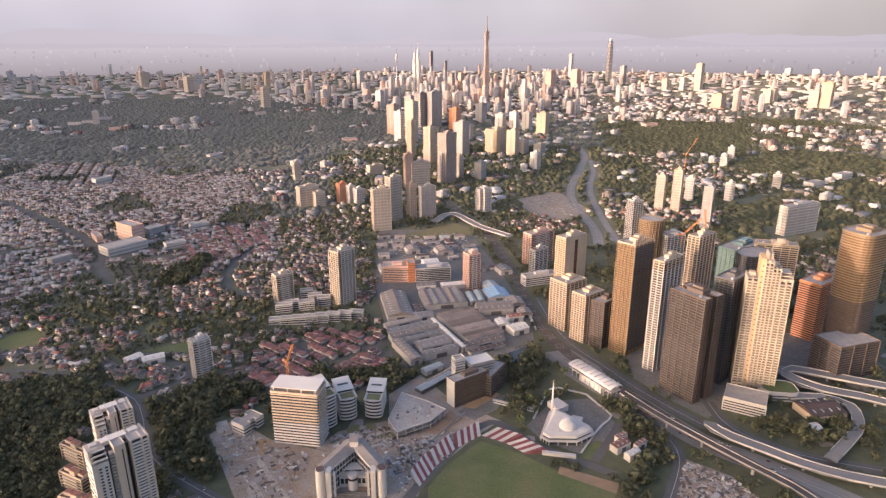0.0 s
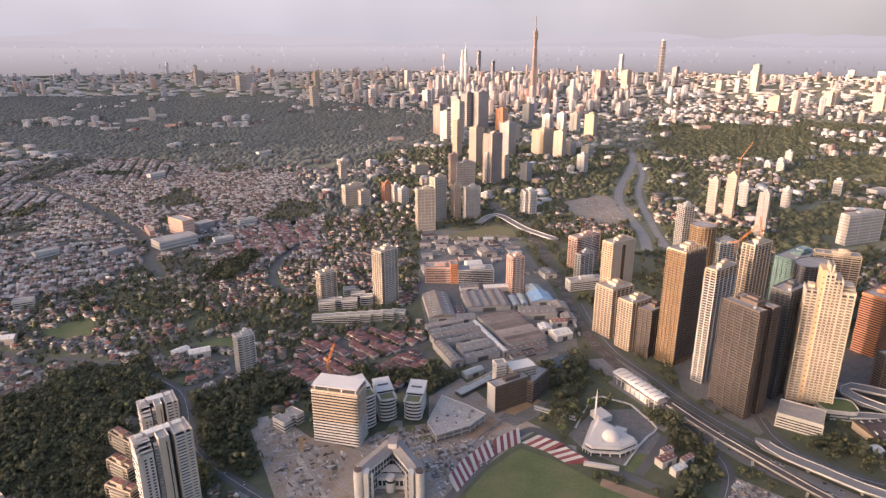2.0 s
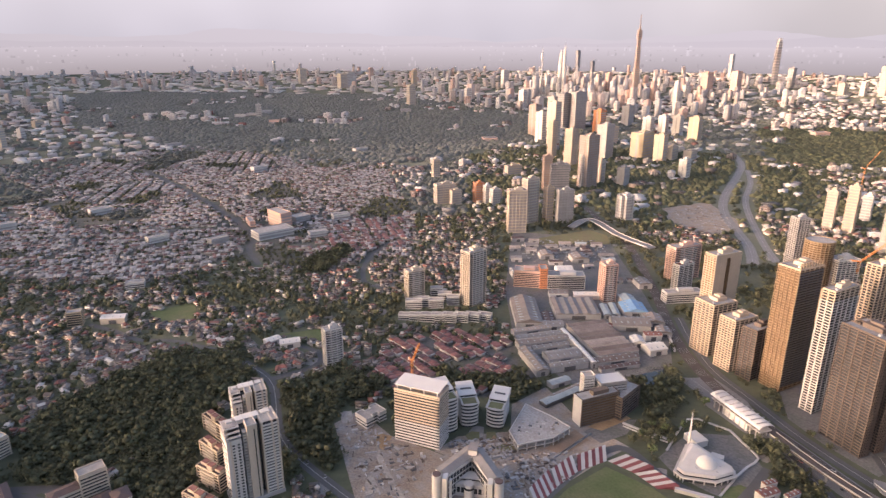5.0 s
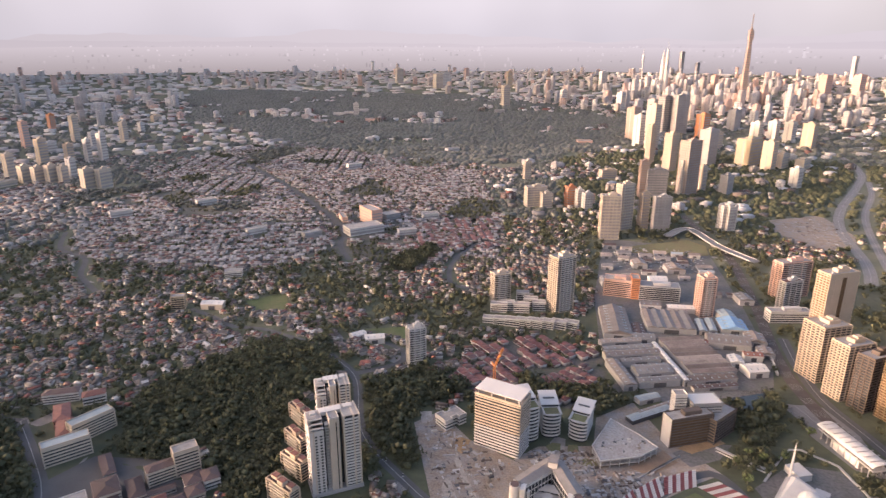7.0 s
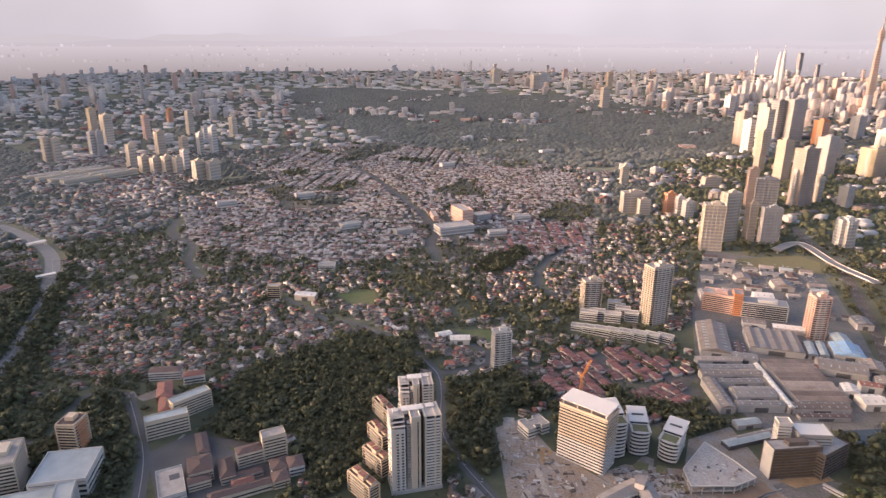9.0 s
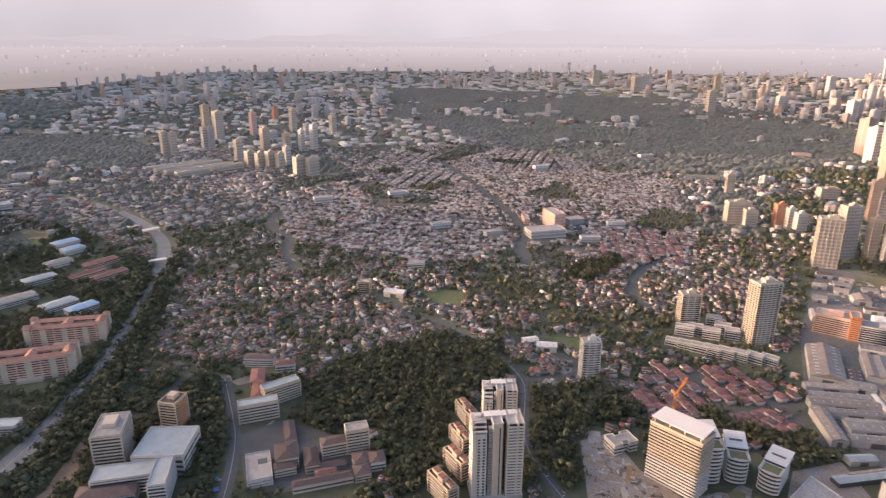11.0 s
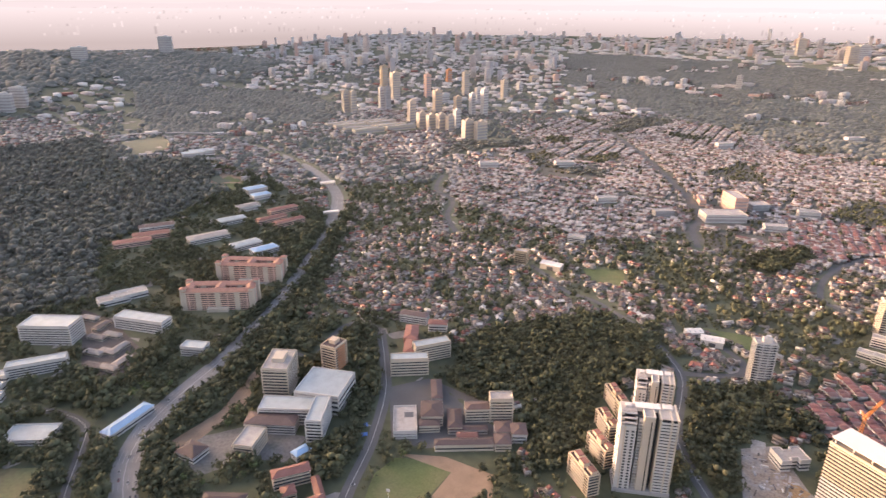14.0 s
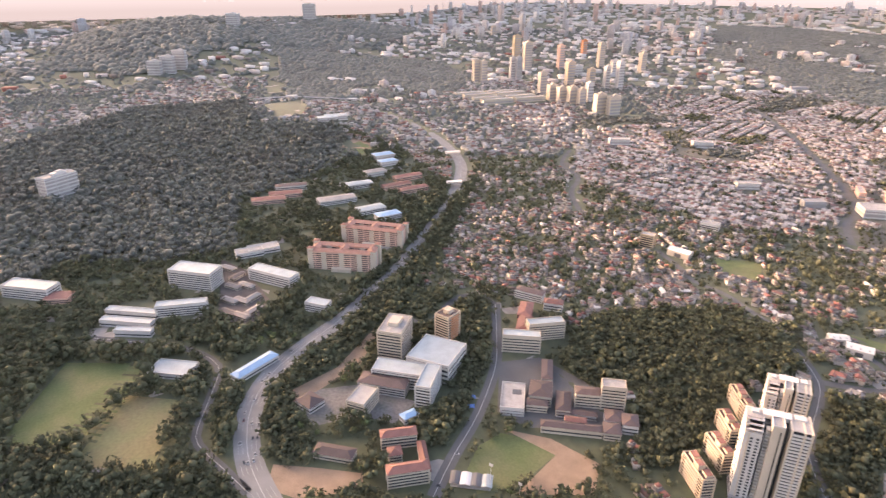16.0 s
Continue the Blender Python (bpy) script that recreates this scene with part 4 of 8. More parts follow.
def arch_hall(x, y, turn, w, d, h):
    """A white monumental hall: round corner towers, a stepped gabled front and a courtyard drum."""
    ob = thing("monumental_hall", x, y, turn, "white monumental hall with round corner towers and gabled court", "hall")
    KEEP_OUT.append((x, y, w * 0.6))
    for sx in (-1, 1):
        part("corner_tower", mesh("corner_tower", *prism(footprint("round", 9, 9), 0, h), "white", False), ob, at=(sx * (w / 2 - 4.5), -d / 2 + 4.5, 0))
        part("tower_cap", mesh("tower_cap", *prism(footprint("round", 7.6, 7.6), h, h + 0.9), "dark_roof"), ob, at=(sx * (w / 2 - 4.5), -d / 2 + 4.5, 0))
        box("pylon", ob, "white", 4.5, 9, 0, h - 1, x=sx * (w / 2 - 12), y=-d / 2 + 5)
        box("buttress", ob, "white", 2.2, 3, 0, h - 4, x=sx * (w / 2 - 17), y=-d / 2 + 5)
        a, b = Vector((sx * (w / 2 - 7), -d / 2 + 10)), Vector((sx * 3, d / 2 - 6))
        run, mid = (b - a).length, (a + b) / 2
        turn_w = math.degrees(math.atan2(b.y - a.y, b.x - a.x))
        wing = box("wing", ob, "white", run, 13, 0, h - 2, x=mid.x, y=mid.y, turn=turn_w)
        v = [(-run / 2, -7.5, 0), (run / 2 + 2, -7.5, 2.5), (run / 2 + 2, 7.5, 2.5), (-run / 2, 7.5, 0), (-run / 2, 0, 2.2), (run / 2 + 2, 0, 5)]
        f = [(0, 1, 5, 4), (2, 3, 4, 5), (1, 2, 5), (3, 0, 4), (3, 2, 1, 0)]
        part("wing_roof", mesh("wing_roof", v, f, "steel_roof"), ob, at=(mid.x, mid.y, h - 2.1), turn=turn_w)
        face = -1 if sx < 0 else 1
        for i in range(9):
            for j in range(4):
                box("window", wing, "glass", run / 13, 0.4, 2.5 + j * (h - 6) / 4, 2.5 + (j + 0.72) * (h - 6) / 4, x=(i - 4) * run / 9.6, y=face * 6.6)
    box("roof_lantern", ob, "white", 8, 12, h - 2, h + 6, y=d / 2 - 8)
    box("lantern_roof", ob, "steel_roof", 9, 13, h + 6, h + 6.6, y=d / 2 - 8)
    part("court_drum", mesh("court_drum", *prism(footprint("round", 9, 9), 0, h * 0.55), "white"), ob, at=(0, -d * 0.2, 0))
    part("drum_window", mesh("drum_window", *prism(footprint("round", 9.2, 9.2), h * 0.36, h * 0.44), "glass"), ob, at=(0, -d * 0.2, 0))
    box("court_gallery", ob, "white", w * 0.56, 7, 0, h * 0.42, y=-d * 0.1)
    for i in range(8):
        box("gallery_opening", ob, "glass", w * 0.045, 0.4, h * 0.14, h * 0.32, x=(i - 3.5) * w * 0.062, y=-d * 0.1 - 3.6)
    box("court_roof", ob, "pale_b", w * 0.3, 10, h * 0.5, h * 0.54, y=d * 0.04)
    for i in range(6):
        box("forecourt_step", ob, "yard", w * 0.42, 2.0, 0, 0.25 + 0.25 * i, y=-d / 2 + 2 * i - 2)
    return ob


def grandstand(label, rows, *pts):
    """A stepped stand of red and white seat blocks along a bent line."""
    ob = tagged(new("grandstand"), label, "grandstand")
    P = [Vector(p) for p in pts]
    k = 0
    LINES.append((np.array([tuple(p) for p in P]), 20.0))
    for a, b in zip(P[:-1], P[1:]):
        d = (b - a).normalized()
        nrm = Vector((-d.y, d.x))
        run = (b - a).length
        count = max(1, int(run / 4.2))
        for i in range(count):
            p0, p1 = a + d * (run * i / count), a + d * (run * (i + 1) / count)
            prof = [(0.0, 0.2, 0.0)]
            for r in range(rows):
                prof += [(r * 1.8, 0.7 + r * 0.55, r * 1.3), ((r + 1) * 1.8, 0.7 + r * 0.55, (r + 1) * 1.3)]
            prof.append((rows * 1.8, 0.2, rows * 1.3))
            m = len(prof)
            v = []
            for p in (p0, p1):
                for off, z, slide in prof:
                    q = p + d * slide + nrm * off
                    v.append((q.x, q.y, z))
            f = [(i2, (i2 + 1) % m, m + (i2 + 1) % m, m + i2) for i2 in range(m)] + [tuple(range(m - 1, -1, -1)), tuple(range(m, 2 * m))]
            part("seat_block", mesh("seat_block", v, f, "stripe_red" if k % 2 else "white"), ob, "dark red seats" if k % 2 else "white seats")
            k += 1
    return ob


def station(x, y, turn, w, d, h):
    ob = thing("metro_station", x, y, turn, "elevated metro station with long pale steel roof", "station")
    KEEP_OUT.append((x, y, w * 0.5))
    pts = [(d / 2 * math.sin(t), h + 3.5 * math.cos(t)) for t in np.linspace(-1.45, 1.45, 9)]
    v = [(sx * w / 2, a, b) for sx in (-1, 1) for a, b in pts] + [(sx * w / 2, a * 0.98, b - 0.4) for sx in (-1, 1) for a, b in pts]
    f = []
    for i in range(8):
        f += [(i, 9 + i, 10 + i, i + 1), (18 + i, 19 + i, 28 + i, 27 + i), (i, i + 1, 19 + i, 18 + i), (9 + i, 27 + i, 28 + i, 10 + i)]
    part("roof", mesh("roof", v, f, "pale_b"), ob)
    for i in range(9):
        box("roof_rib", ob, "grey", 0.6, d * 0.9, h + 3.2, h + 4.0, x=(i - 4) * w / 9.5)
        for sy in (-1, 1):
            box("column", ob, "grey", 1.0, 1.0, 0, h, x=(i - 4) * w / 9.5, y=sy * d * 0.36)
    box("platform", ob, "grey", w * 0.98, d * 0.8, h - 5, h - 3.6)
    box("concourse", ob, "white", w * 0.5, d * 0.7, 0, h - 5.5)
    return ob


def tiers(name, x, y, turn, label, steps, mat, top_mat=None, shape="round", band="pale_a"):
    """A slender landmark built of stacked, tapering tiers: rows of (width, z0, z1, upper width)."""
    ob = thing(name, x, y, turn, label, "skyscraper")
    for i, (w0, z0, z1, w1) in enumerate(steps):
        part("tier", mesh("tier", *prism(footprint(shape, w0, w0), z0, z1, footprint(shape, w1, w1)), top_mat if top_mat and i == len(steps) - 1 else mat), ob)
        if z1 - z0 > 30 and w0 > 12:
            m = int((z1 - z0) / 14)
            for j in range(1, m):
                q = w0 + (w1 - w0) * j / m + 1.5
                part("floor_band", mesh("floor_band", *prism(footprint(shape, q, q), z0 + (z1 - z0) * j / m, z0 + (z1 - z0) * j / m + 4), band), ob)
    return ob


def car(x, y, turn, mat, z=0.2, long=4.4):
    ob = thing("car", x, y, turn, "small parked or queueing car on the road", "car", "cars on the roads", z=z)
    part("body", CAR_BODY[mat], ob)
    part("cabin", CAR_CABIN, ob)
    return ob


CAR_BODY = {m: mesh("body", *joined(prism(rect(4.4, 1.8), 0.35, 0.95, rect(4.2, 1.7))), m) for m in ("white", "dark", "metal", "stripe_red")}
CAR_CABIN = mesh("cabin", *prism(rect(2.5, 1.65, -0.2), 0.95, 1.5, rect(1.8, 1.4, -0.2)), "glass")


def condo_tower(name, x, y, turn, w, d, h, label):
    """A condominium of three bays side by side with deep recesses between: a ribbed bay with stepped terraces, a plain one with a slot, a balconied one."""
    ob = thing(name, x, y, turn, label, "tower")
    KEEP_OUT.append((x, y, max(w, d) * 0.6 + 3))
    step = 3.1
    part("core", mesh("core", *prism(rect(w * 0.86, d * 0.55, 0, d * 0.12), 0, h - 3), "glass"), ob)
    box("core_back_wall", ob, "cream", w * 0.84, 0.8, 0, h - 2.5, y=d * 0.40)
    # bay with stepped terraces
    bx, bw = -w * 0.36, w * 0.28
    low = h - 9.3
    box("bay_wall", ob, "white", bw, d * 0.9, 0, low, x=bx)
    slot = mesh("window", *prism(rect(bw * 0.16, 0.5), 0, 1.5), "glass")
    for i in range(1, int(low / step)):
        for sx in (-0.05, 0.3):
            part("window", slot, ob, at=(bx + sx * bw, -d * 0.45, i * step))
    side = mesh("side_window", *prism(rect(0.5, d * 0.3), 0, 1.4), "glass")
    for i in range(1, int(low / step), 2):
        for sy in (-0.2, 0.2):
            part("side_window", side, ob, at=(bx - bw / 2, sy * d, i * step))
    box("rib", ob, "cream", 1.2, 0.9, 0, low, x=bx - bw * 0.22, y=-d * 0.46)
    for i in range(3):
        z = low + i * step
        box("terrace_room", ob, "glass", bw * 0.86, d * (0.72 - 0.1 * i), z, z + step, x=bx, y=d * 0.05 * i)
        box("terrace", ob, "white", bw * 1.02, d * (0.9 - 0.12 * i), z + step - 1.1, z + step, x=bx, y=d * 0.06 * i)
        box("terrace_pier", ob, "cream", bw * 0.2, 0.9, z, z + step, x=bx - bw * 0.38, y=-d * (0.4 - 0.1 * i))
    box("roof", ob, "flat_roof", bw * 0.92, d * 0.5, h, h + 0.3, x=bx, y=d * 0.12)
    box("roof_room", ob, "white", bw * 0.4, d * 0.2, h + 0.3, h + 2, x=bx, y=d * 0.2)
    # plain bay with a lift slot
    bx, bw = -w * 0.01, w * 0.19
    box("bay_wall", ob, "cream", bw, d * 0.95, 0, h + 1, x=bx)
    band = mesh("recess_balcony", *prism(rect(bw * 0.5, d * 0.5), 0, 1.2), "white")
    for i in range(1, int(h / step)):
        part("recess_balcony", band, ob, at=(bx - bw * 0.62, -d * 0.1, i * step))
    box("slot", ob, "glass", bw * 0.1, 0.6, 3, h - 3, x=bx + bw * 0.2, y=-d * 0.475)
    box("roof", ob, "flat_roof", bw * 0.86, d * 0.86, h + 1, h + 1.25, x=bx)
    for sx in (-1, 1):
        box("parapet", ob, "white", 0.5, d * 0.95, h + 1, h + 2.2, x=bx + sx * (bw / 2 - 0.25))
    box("parapet", ob, "white", bw * 0.9, 0.5, h + 1, h + 2.2, x=bx, y=-d * 0.475 + 0.3)
    # balconied bay
    bx, bw = w * 0.335, w * 0.33
    box("bay_glazing", ob, "glass", bw * 0.94, d * 0.9, 0, h - 1, x=bx)
    band = mesh("balcony", *prism(rect(bw, d * 0.97), 0, 1.55), "white")
    for i in range(1, int(h / step) + 1):
        part("balcony", band, ob, at=(bx, 0, i * step - 0.8))
    for sx in (-0.46, 0.12, 0.46):
        box("pier", ob, "cream", 1.5, d * 0.99, 0, h + 1.2, x=bx + sx * bw)
    box("roof", ob, "flat_roof", bw * 0.94, d * 0.9, h + 0.3, h + 0.9, x=bx)
    box("roof_room", ob, "white", bw * 0.5, d * 0.25, h + 0.9, h + 2.2, x=bx, y=d * 0.25)
    box("plant_room", ob, "white", w * 0.42, d * 0.3, h - 2, h + 1.6, x=-w * 0.02, y=d * 0.22)
    box("plant_roof", ob, "pale_b", w * 0.44, d * 0.33, h + 1.6, h + 2.0, x=-w * 0.02, y=d * 0.22)
    box("entrance_podium", ob, "grey", w * 1.04, d * 1.06, 0, 3.4)
    return ob


def office_blade(x, y, turn, w, d, low, high, label):
    """A long office block with a rounded, banded head, a planted terrace on the head and a higher sloping pale roof behind."""
    ob = thing("office_block", x, y, turn, label, "office block", "curved office blocks")
    for q in (0.1, 0.5, 0.9):
        KEEP_OUT.append((x - math.sin(radians(turn)) * d * q, y + math.cos(radians(turn)) * d * q, w * 0.55 + 4))
    arc = [(w / 2 * math.sin(a), w * 0.28 * (1 - math.cos(a))) for a in np.linspace(-1.45, 1.45, 11)]
    plan = arc + [(w * 0.42, d), (-w * 0.42, d)]
    storeys = int(low / 3.9)
    step = low / storeys
    part("glazing", mesh("glazing", *prism(inset(plan, 0.9), 0, low - 0.3), "glass"), ob)
    band = mesh("floor_band", *prism(plan, 0, 1.55), "white")
    for i in range(storeys):
        part("floor_band", band, ob, at=(0, 0, (i + 1) * step - 1.55))
    half = d * 0.42
    box("planted_terrace", ob, "dry_grass", w * 0.74, half * 0.74, low, low + 0.25, y=half * 0.5)
    # tall rear part with a sloping roof
    hw = w * 0.46
    z0, z1 = low + 2.0, high
    v = [(-hw, half, low), (hw, half, low), (hw, d, low), (-hw, d, low), (-hw, half, z0), (hw, half, z0), (hw, d, z1), (-hw, d, z1)]
    f = [(0, 1, 5, 4), (1, 2, 6, 5), (2, 3, 7, 6), (3, 0, 4, 7)]
    part("rear_wall", mesh("rear_wall", v, f, "glass"), ob)
    v = [(sx * (hw + 0.7), yy, z + dz) for dz in (0, 0.8) for sx, yy, z in ((-1, half, z0), (1, half, z0), (1, d + 0.7, z1), (-1, d + 0.7, z1))]
    part("sloping_roof", mesh("sloping_roof", v, [(3, 2, 1, 0), (4, 5, 6, 7), (0, 1, 5, 4), (1, 2, 6, 5), (2, 3, 7, 6), (3, 0, 4, 7)], "pale_b"), ob)
    at = 0.45
    box("roof_vent", ob, "dark", hw * 1.3, 2.0, z0 + (z1 - z0) * at, z0 + (z1 - z0) * at + 1.6, y=half + (d - half) * at)
    for sx in (-1, 1):
        v, fc = prism([(sx * hw - 0.5, 0), (sx * hw + 0.5, 0), (sx * hw + 0.5, d), (sx * hw - 0.5, d)], low, low + 1.3)
        part("parapet", mesh("parapet", v, fc, "white"), ob)
    return ob


def deck(label, z, *poly):
    """A bare concrete deck of a building under way, on columns."""
    c = np.mean(poly, 0)
    ob = thing("unfinished_block", float(c[0]), float(c[1]), 0, label, "building site")
    KEEP_OUT.append((float(c[0]), float(c[1]), 45))
    loc = [(px - c[0], py - c[1]) for px, py in poly]
    if sum(a[0] * b[1] - a[1] * b[0] for a, b in zip(loc, loc[1:] + loc[:1])) < 0:
        loc = loc[::-1]
    for zz in (z * 0.45, z):
        part("slab", mesh("slab", *prism(loc, zz - 0.9, zz), "stained_concrete"), ob)
    part("back_wall", mesh("back_wall", *prism(inset(loc, 5), 0, z - 0.9), "grey"), ob)
    n = len(loc)
    shaft = mesh("column", *prism(rect(0.9, 0.9), 0, z - 0.9), "white")
    for i in range(n):
        a, b = Vector(loc[i]), Vector(loc[(i + 1) % n])
        m = max(2, int((b - a).length / 9))
        for k in range(m):
            p = (a + (b - a) * k / m) * 0.965
            part("column", shaft, ob, at=(p.x, p.y, 0))
    inner = inset(loc, 0.5)
    verts = [(px, py, z + dz) for pl, dz in ((loc, 0), (loc, 1.1), (inner, 1.1), (inner, 0)) for px, py in pl]
    part("parapet", mesh("parapet", verts, [(r * n + i, r * n + (i + 1) % n, (r + 1) * n + (i + 1) % n, (r + 1) * n + i) for r in range(3) for i in range(n)], "white"), ob)
    rd = np.random.default_rng(19)
    for k in range(26):
        box("roof_hatch", ob, ("dark", "grey", "white", "sand")[k % 4], float(rd.uniform(1, 4)), float(rd.uniform(1, 3)), z, z + float(rd.uniform(0.3, 1.4)), x=float(rd.uniform(-22, 22)), y=float(rd.uniform(-14, 14)))
    return ob


def rubble(poly, count, seed, label):
    """Heaps, planks, huts and stacked goods strewn over a building site, kind stuff."""
    r = np.random.default_rng(seed)
    poly = np.array(poly)
    (x0, y0), (x1, y1) = poly.min(0), poly.max(0)
    store = {}
    made = 0
    while made < count:
        p = (r.uniform(x0, x1), r.uniform(y0, y1))
        hit, n = False, len(poly)
        for i in range(n):
            a, b = poly[i - 1], poly[i]
            if (a[1] > p[1]) != (b[1] > p[1]) and p[0] < (b[0] - a[0]) * (p[1] - a[1]) / (b[1] - a[1]) + a[0]:
                hit = not hit
        if not hit:
            continue
        made += 1
        kind = r.choice(["sand", "rust_earth", "grey", "dark", "white", "brown"], p=[0.42, 0.06, 0.28, 0.08, 0.06, 0.10])
        w, d, z = r.gamma(2.2, 1.5) + 0.6, r.gamma(2, 0.7) + 0.4, r.gamma(1.6, 0.45) + 0.15
        shrink = 0.35 if kind in ("sand", "rust_earth") else 1.0
        v, f = prism(rect(w, d), 0, z, rect(w * shrink, d * shrink))
        t = r.choice([0.6, 0.6 + 1.57]) + r.normal(0, 0.25)
        c, s = math.cos(t), math.sin(t)
        base, k = place(p[0], p[1])
        v = [(base.x + a * c - b * s, base.y + a * s + b * c, base.z + q) for a, b, q in v]
        store.setdefault(str(kind), []).append((v, f))
    top = None
    for kind, solids in store.items():
        me = mesh("site_goods", *joined(*solids), kind)
        if top is None:
            top = tagged(new("site_goods", me), label, "building materials", kind="stuff")
        else:
            part("heap", me, top)


def floodlight(x, y, h):
    ob = thing("floodlight", x, y, 30, "tall grey floodlight mast beside the field", "floodlight")
    part("pole", mesh("pole", *prism(footprint("round", 0.7, 0.7), 0, h, footprint("round", 0.35, 0.35)), "metal"), ob)
    box("lamp_frame", ob, "metal", 3.4, 0.3, h - 0.2, h + 2.4)
    for i in range(3):
        for j in range(2):
            box("lamp", ob, "white", 0.8, 0.35, h + 0.1 + 1.1 * j, h + 0.9 + 1.1 * j, x=(i - 1) * 1.1, y=-0.3)


def train(x, y, turn):
    ob = thing("train", x, y, turn, "white commuter train on the tracks", "train", z=0.4)
    for k in range(3):
        wagon = part("wagon", mesh("wagon", *prism(rect(21, 2.9), 0.6, 3.6, rect(20.6, 2.4)), "white"), ob, at=((k - 1) * 22, 0, 0))
        box("window_band", wagon, "glass", 19, 3.0, 1.9, 2.7)


def mown_rows(count, a, b, c, d):
    """Darker mown bands across a pitch."""
    a, b, c, d = (Vector(q) for q in (a, b, c, d))
    ob = tagged(new("mown_bands"), "darker mown bands across the pitch", "grass", kind="structure")
    for i in range(count):
        t0, t1 = (i + 0.1) / count, (i + 0.5) / count
        q = [a.lerp(b, t0), d.lerp(c, t0), d.lerp(c, t1), a.lerp(b, t1)]
        part("mown_band", mesh("mown_band", [(p.x, p.y, 0.13) for p in q], [(0, 1, 2, 3)], "leaf_light" if i % 2 else "leaf"), ob)


def canopy_stand(x, y, turn):
    ob = thing("spectator_stand", x, y, turn, "small stand with curved dark and pale canopy", "grandstand")
    KEEP_OUT.append((x, y, 22))
    for k, mat in enumerate(("dark", "pale_b", "dark", "pale_roof")):
        pts = [(-18 + 9 * k + 9 * i / 4, 5.5 + 1.2 * math.sin(math.pi * i / 4)) for i in range(5)]
        v = [(px, py, pz + (0.8 if py > 0 else 0)) for py in (-7, 7) for px, pz in pts] + [(px, py, pz + (0.8 if py > 0 else 0) - 0.4) for py in (-7, 7) for px, pz in pts]
        f = []
        for i in range(4):
            f += [(i, i + 1, 6 + i, 5 + i), (10 + i, 15 + i, 16 + i, 11 + i), (i, 10 + i, 11 + i, i + 1), (5 + i, 6 + i, 16 + i, 15 + i)]
        part("canopy", mesh("canopy", v, f, mat), ob)
    for r in range(5):
        box("seat_row", ob, "grey", 34, 1.6, 0, 0.5 + 0.45 * r, y=-4 + 1.7 * r)
    for i in range(5):
        box("post", ob, "metal", 0.4, 0.4, 0, 6, x=-17 + 8.5 * i, y=5.5)


def blue_tarpaulin(x, y, turn, w, d):
    ob = thing("tarpaulin", x, y, turn, "crumpled blue tarpaulin on the slope", "tarpaulin")
    r = np.random.default_rng(int(abs(x)))
    nx, ny = 8, 6
    v = [((i / (nx - 1) - 0.5) * w, (j / (ny - 1) - 0.5) * d, 0.4 + r.uniform(0, 0.8)) for j in range(ny) for i in range(nx)]
    f = [(j * nx + i, j * nx + i + 1, (j + 1) * nx + i + 1, (j + 1) * nx + i) for j in range(ny - 1) for i in range(nx - 1)]
    part("sheet", mesh("sheet", v, f, "tarp"), ob)

tower("office_tower", 252.7, 782.7, 39, 42.9, 26.9, 154.5, "tall bronze office tower with dark louvred side", wall='gold', glass='bronze_glass', upper=(0.985, 'beige'), band=0.9, pier=3.0, pier_w=0.6)
bronze = bpy.data.objects["office_tower"]
for k in range(9):
    box("crown_fin", bronze, "gold", 1.6, 1.2, 154, 162, x=-19.5 + 4.9 * k, y=-12.6)
louvre = mesh("louvre", *prism(rect(41.6, 1.3), 0, 2.1), "dark")
for k in range(2, 46):
    part("louvre", louvre, bronze, at=(0, -13.9, k * 3.3))
tower("tower_under_construction", 280.3, 736.4, 40.3, 44.8, 14, 147, "unfinished white-edged tower with bare concrete crown", wall='white', band=0.8, upper=(0.92, 'beige'), pier=6, pier_w=1.2)
tower("unfinished_tower", 339.2, 786.3, 37.4, 38.4, 16, 162, "bare concrete tower shell below a crane", wall='beige', band=0.7, pier=5)
tower("residential_tower", 290.4, 667.8, 31.8, 34, 46.3, 129.3, "brown grid-fronted apartment tower", wall='brown', glass='glass', band=0.8, pier=3.0, pier_w=0.8, shape='notch')
tower("office_tower", 345.9, 704.4, 40.2, 37.7, 22, 135.1, "dark slim office tower behind the apartments", wall='dark', band=1.0)
balcony_tower(376, 680, -20, 46, 26, 158)
tower("car_park_podium", 347, 634, -30, 44, 34, 16, "white car park podium with open decks", wall='white', glass='glass', band=1.5, storey=3.2, pier=5, top='')
tower("car_park_podium", 398, 660, -8, 40, 30, 11, "curved white garden deck beside the car park", wall='white', glass='glass', band=1.7, storey=3.4, pier=6, top='', shape='soft', roof='grass')
# Dark lower cladding paints in a shadow; gold above paints in the sunlight.
tower("office_tower", 528.4, 751.8, 26, 50, 42, 175.7, "rounded tower with painted shade below and gold-lit glass upper floors", wall='dark', glass='bronze_glass', upper=(0.5, 'gold'), shape='soft', band=1.3, pier=0)
tower("podium_block", 507.1, 716.1, 17.1, 62.8, 40, 46.6, "grey podium with white screen at the foot of the rounded tower", wall='brown', band=1.0, pier=3, top='')
tower("office_tower", 466.9, 934.6, 39.6, 78.3, 34, 100.6, "teal glass office block with flat roof", wall='teal', glass='teal', band=0.8, pier=2.8, pier_w=0.3)
tower("office_tower", 454.7, 869.9, 37.5, 60.2, 40, 108.7, "dark curved glass tower", wall='dark', glass='glass', shape='round', band=1.0, top='')
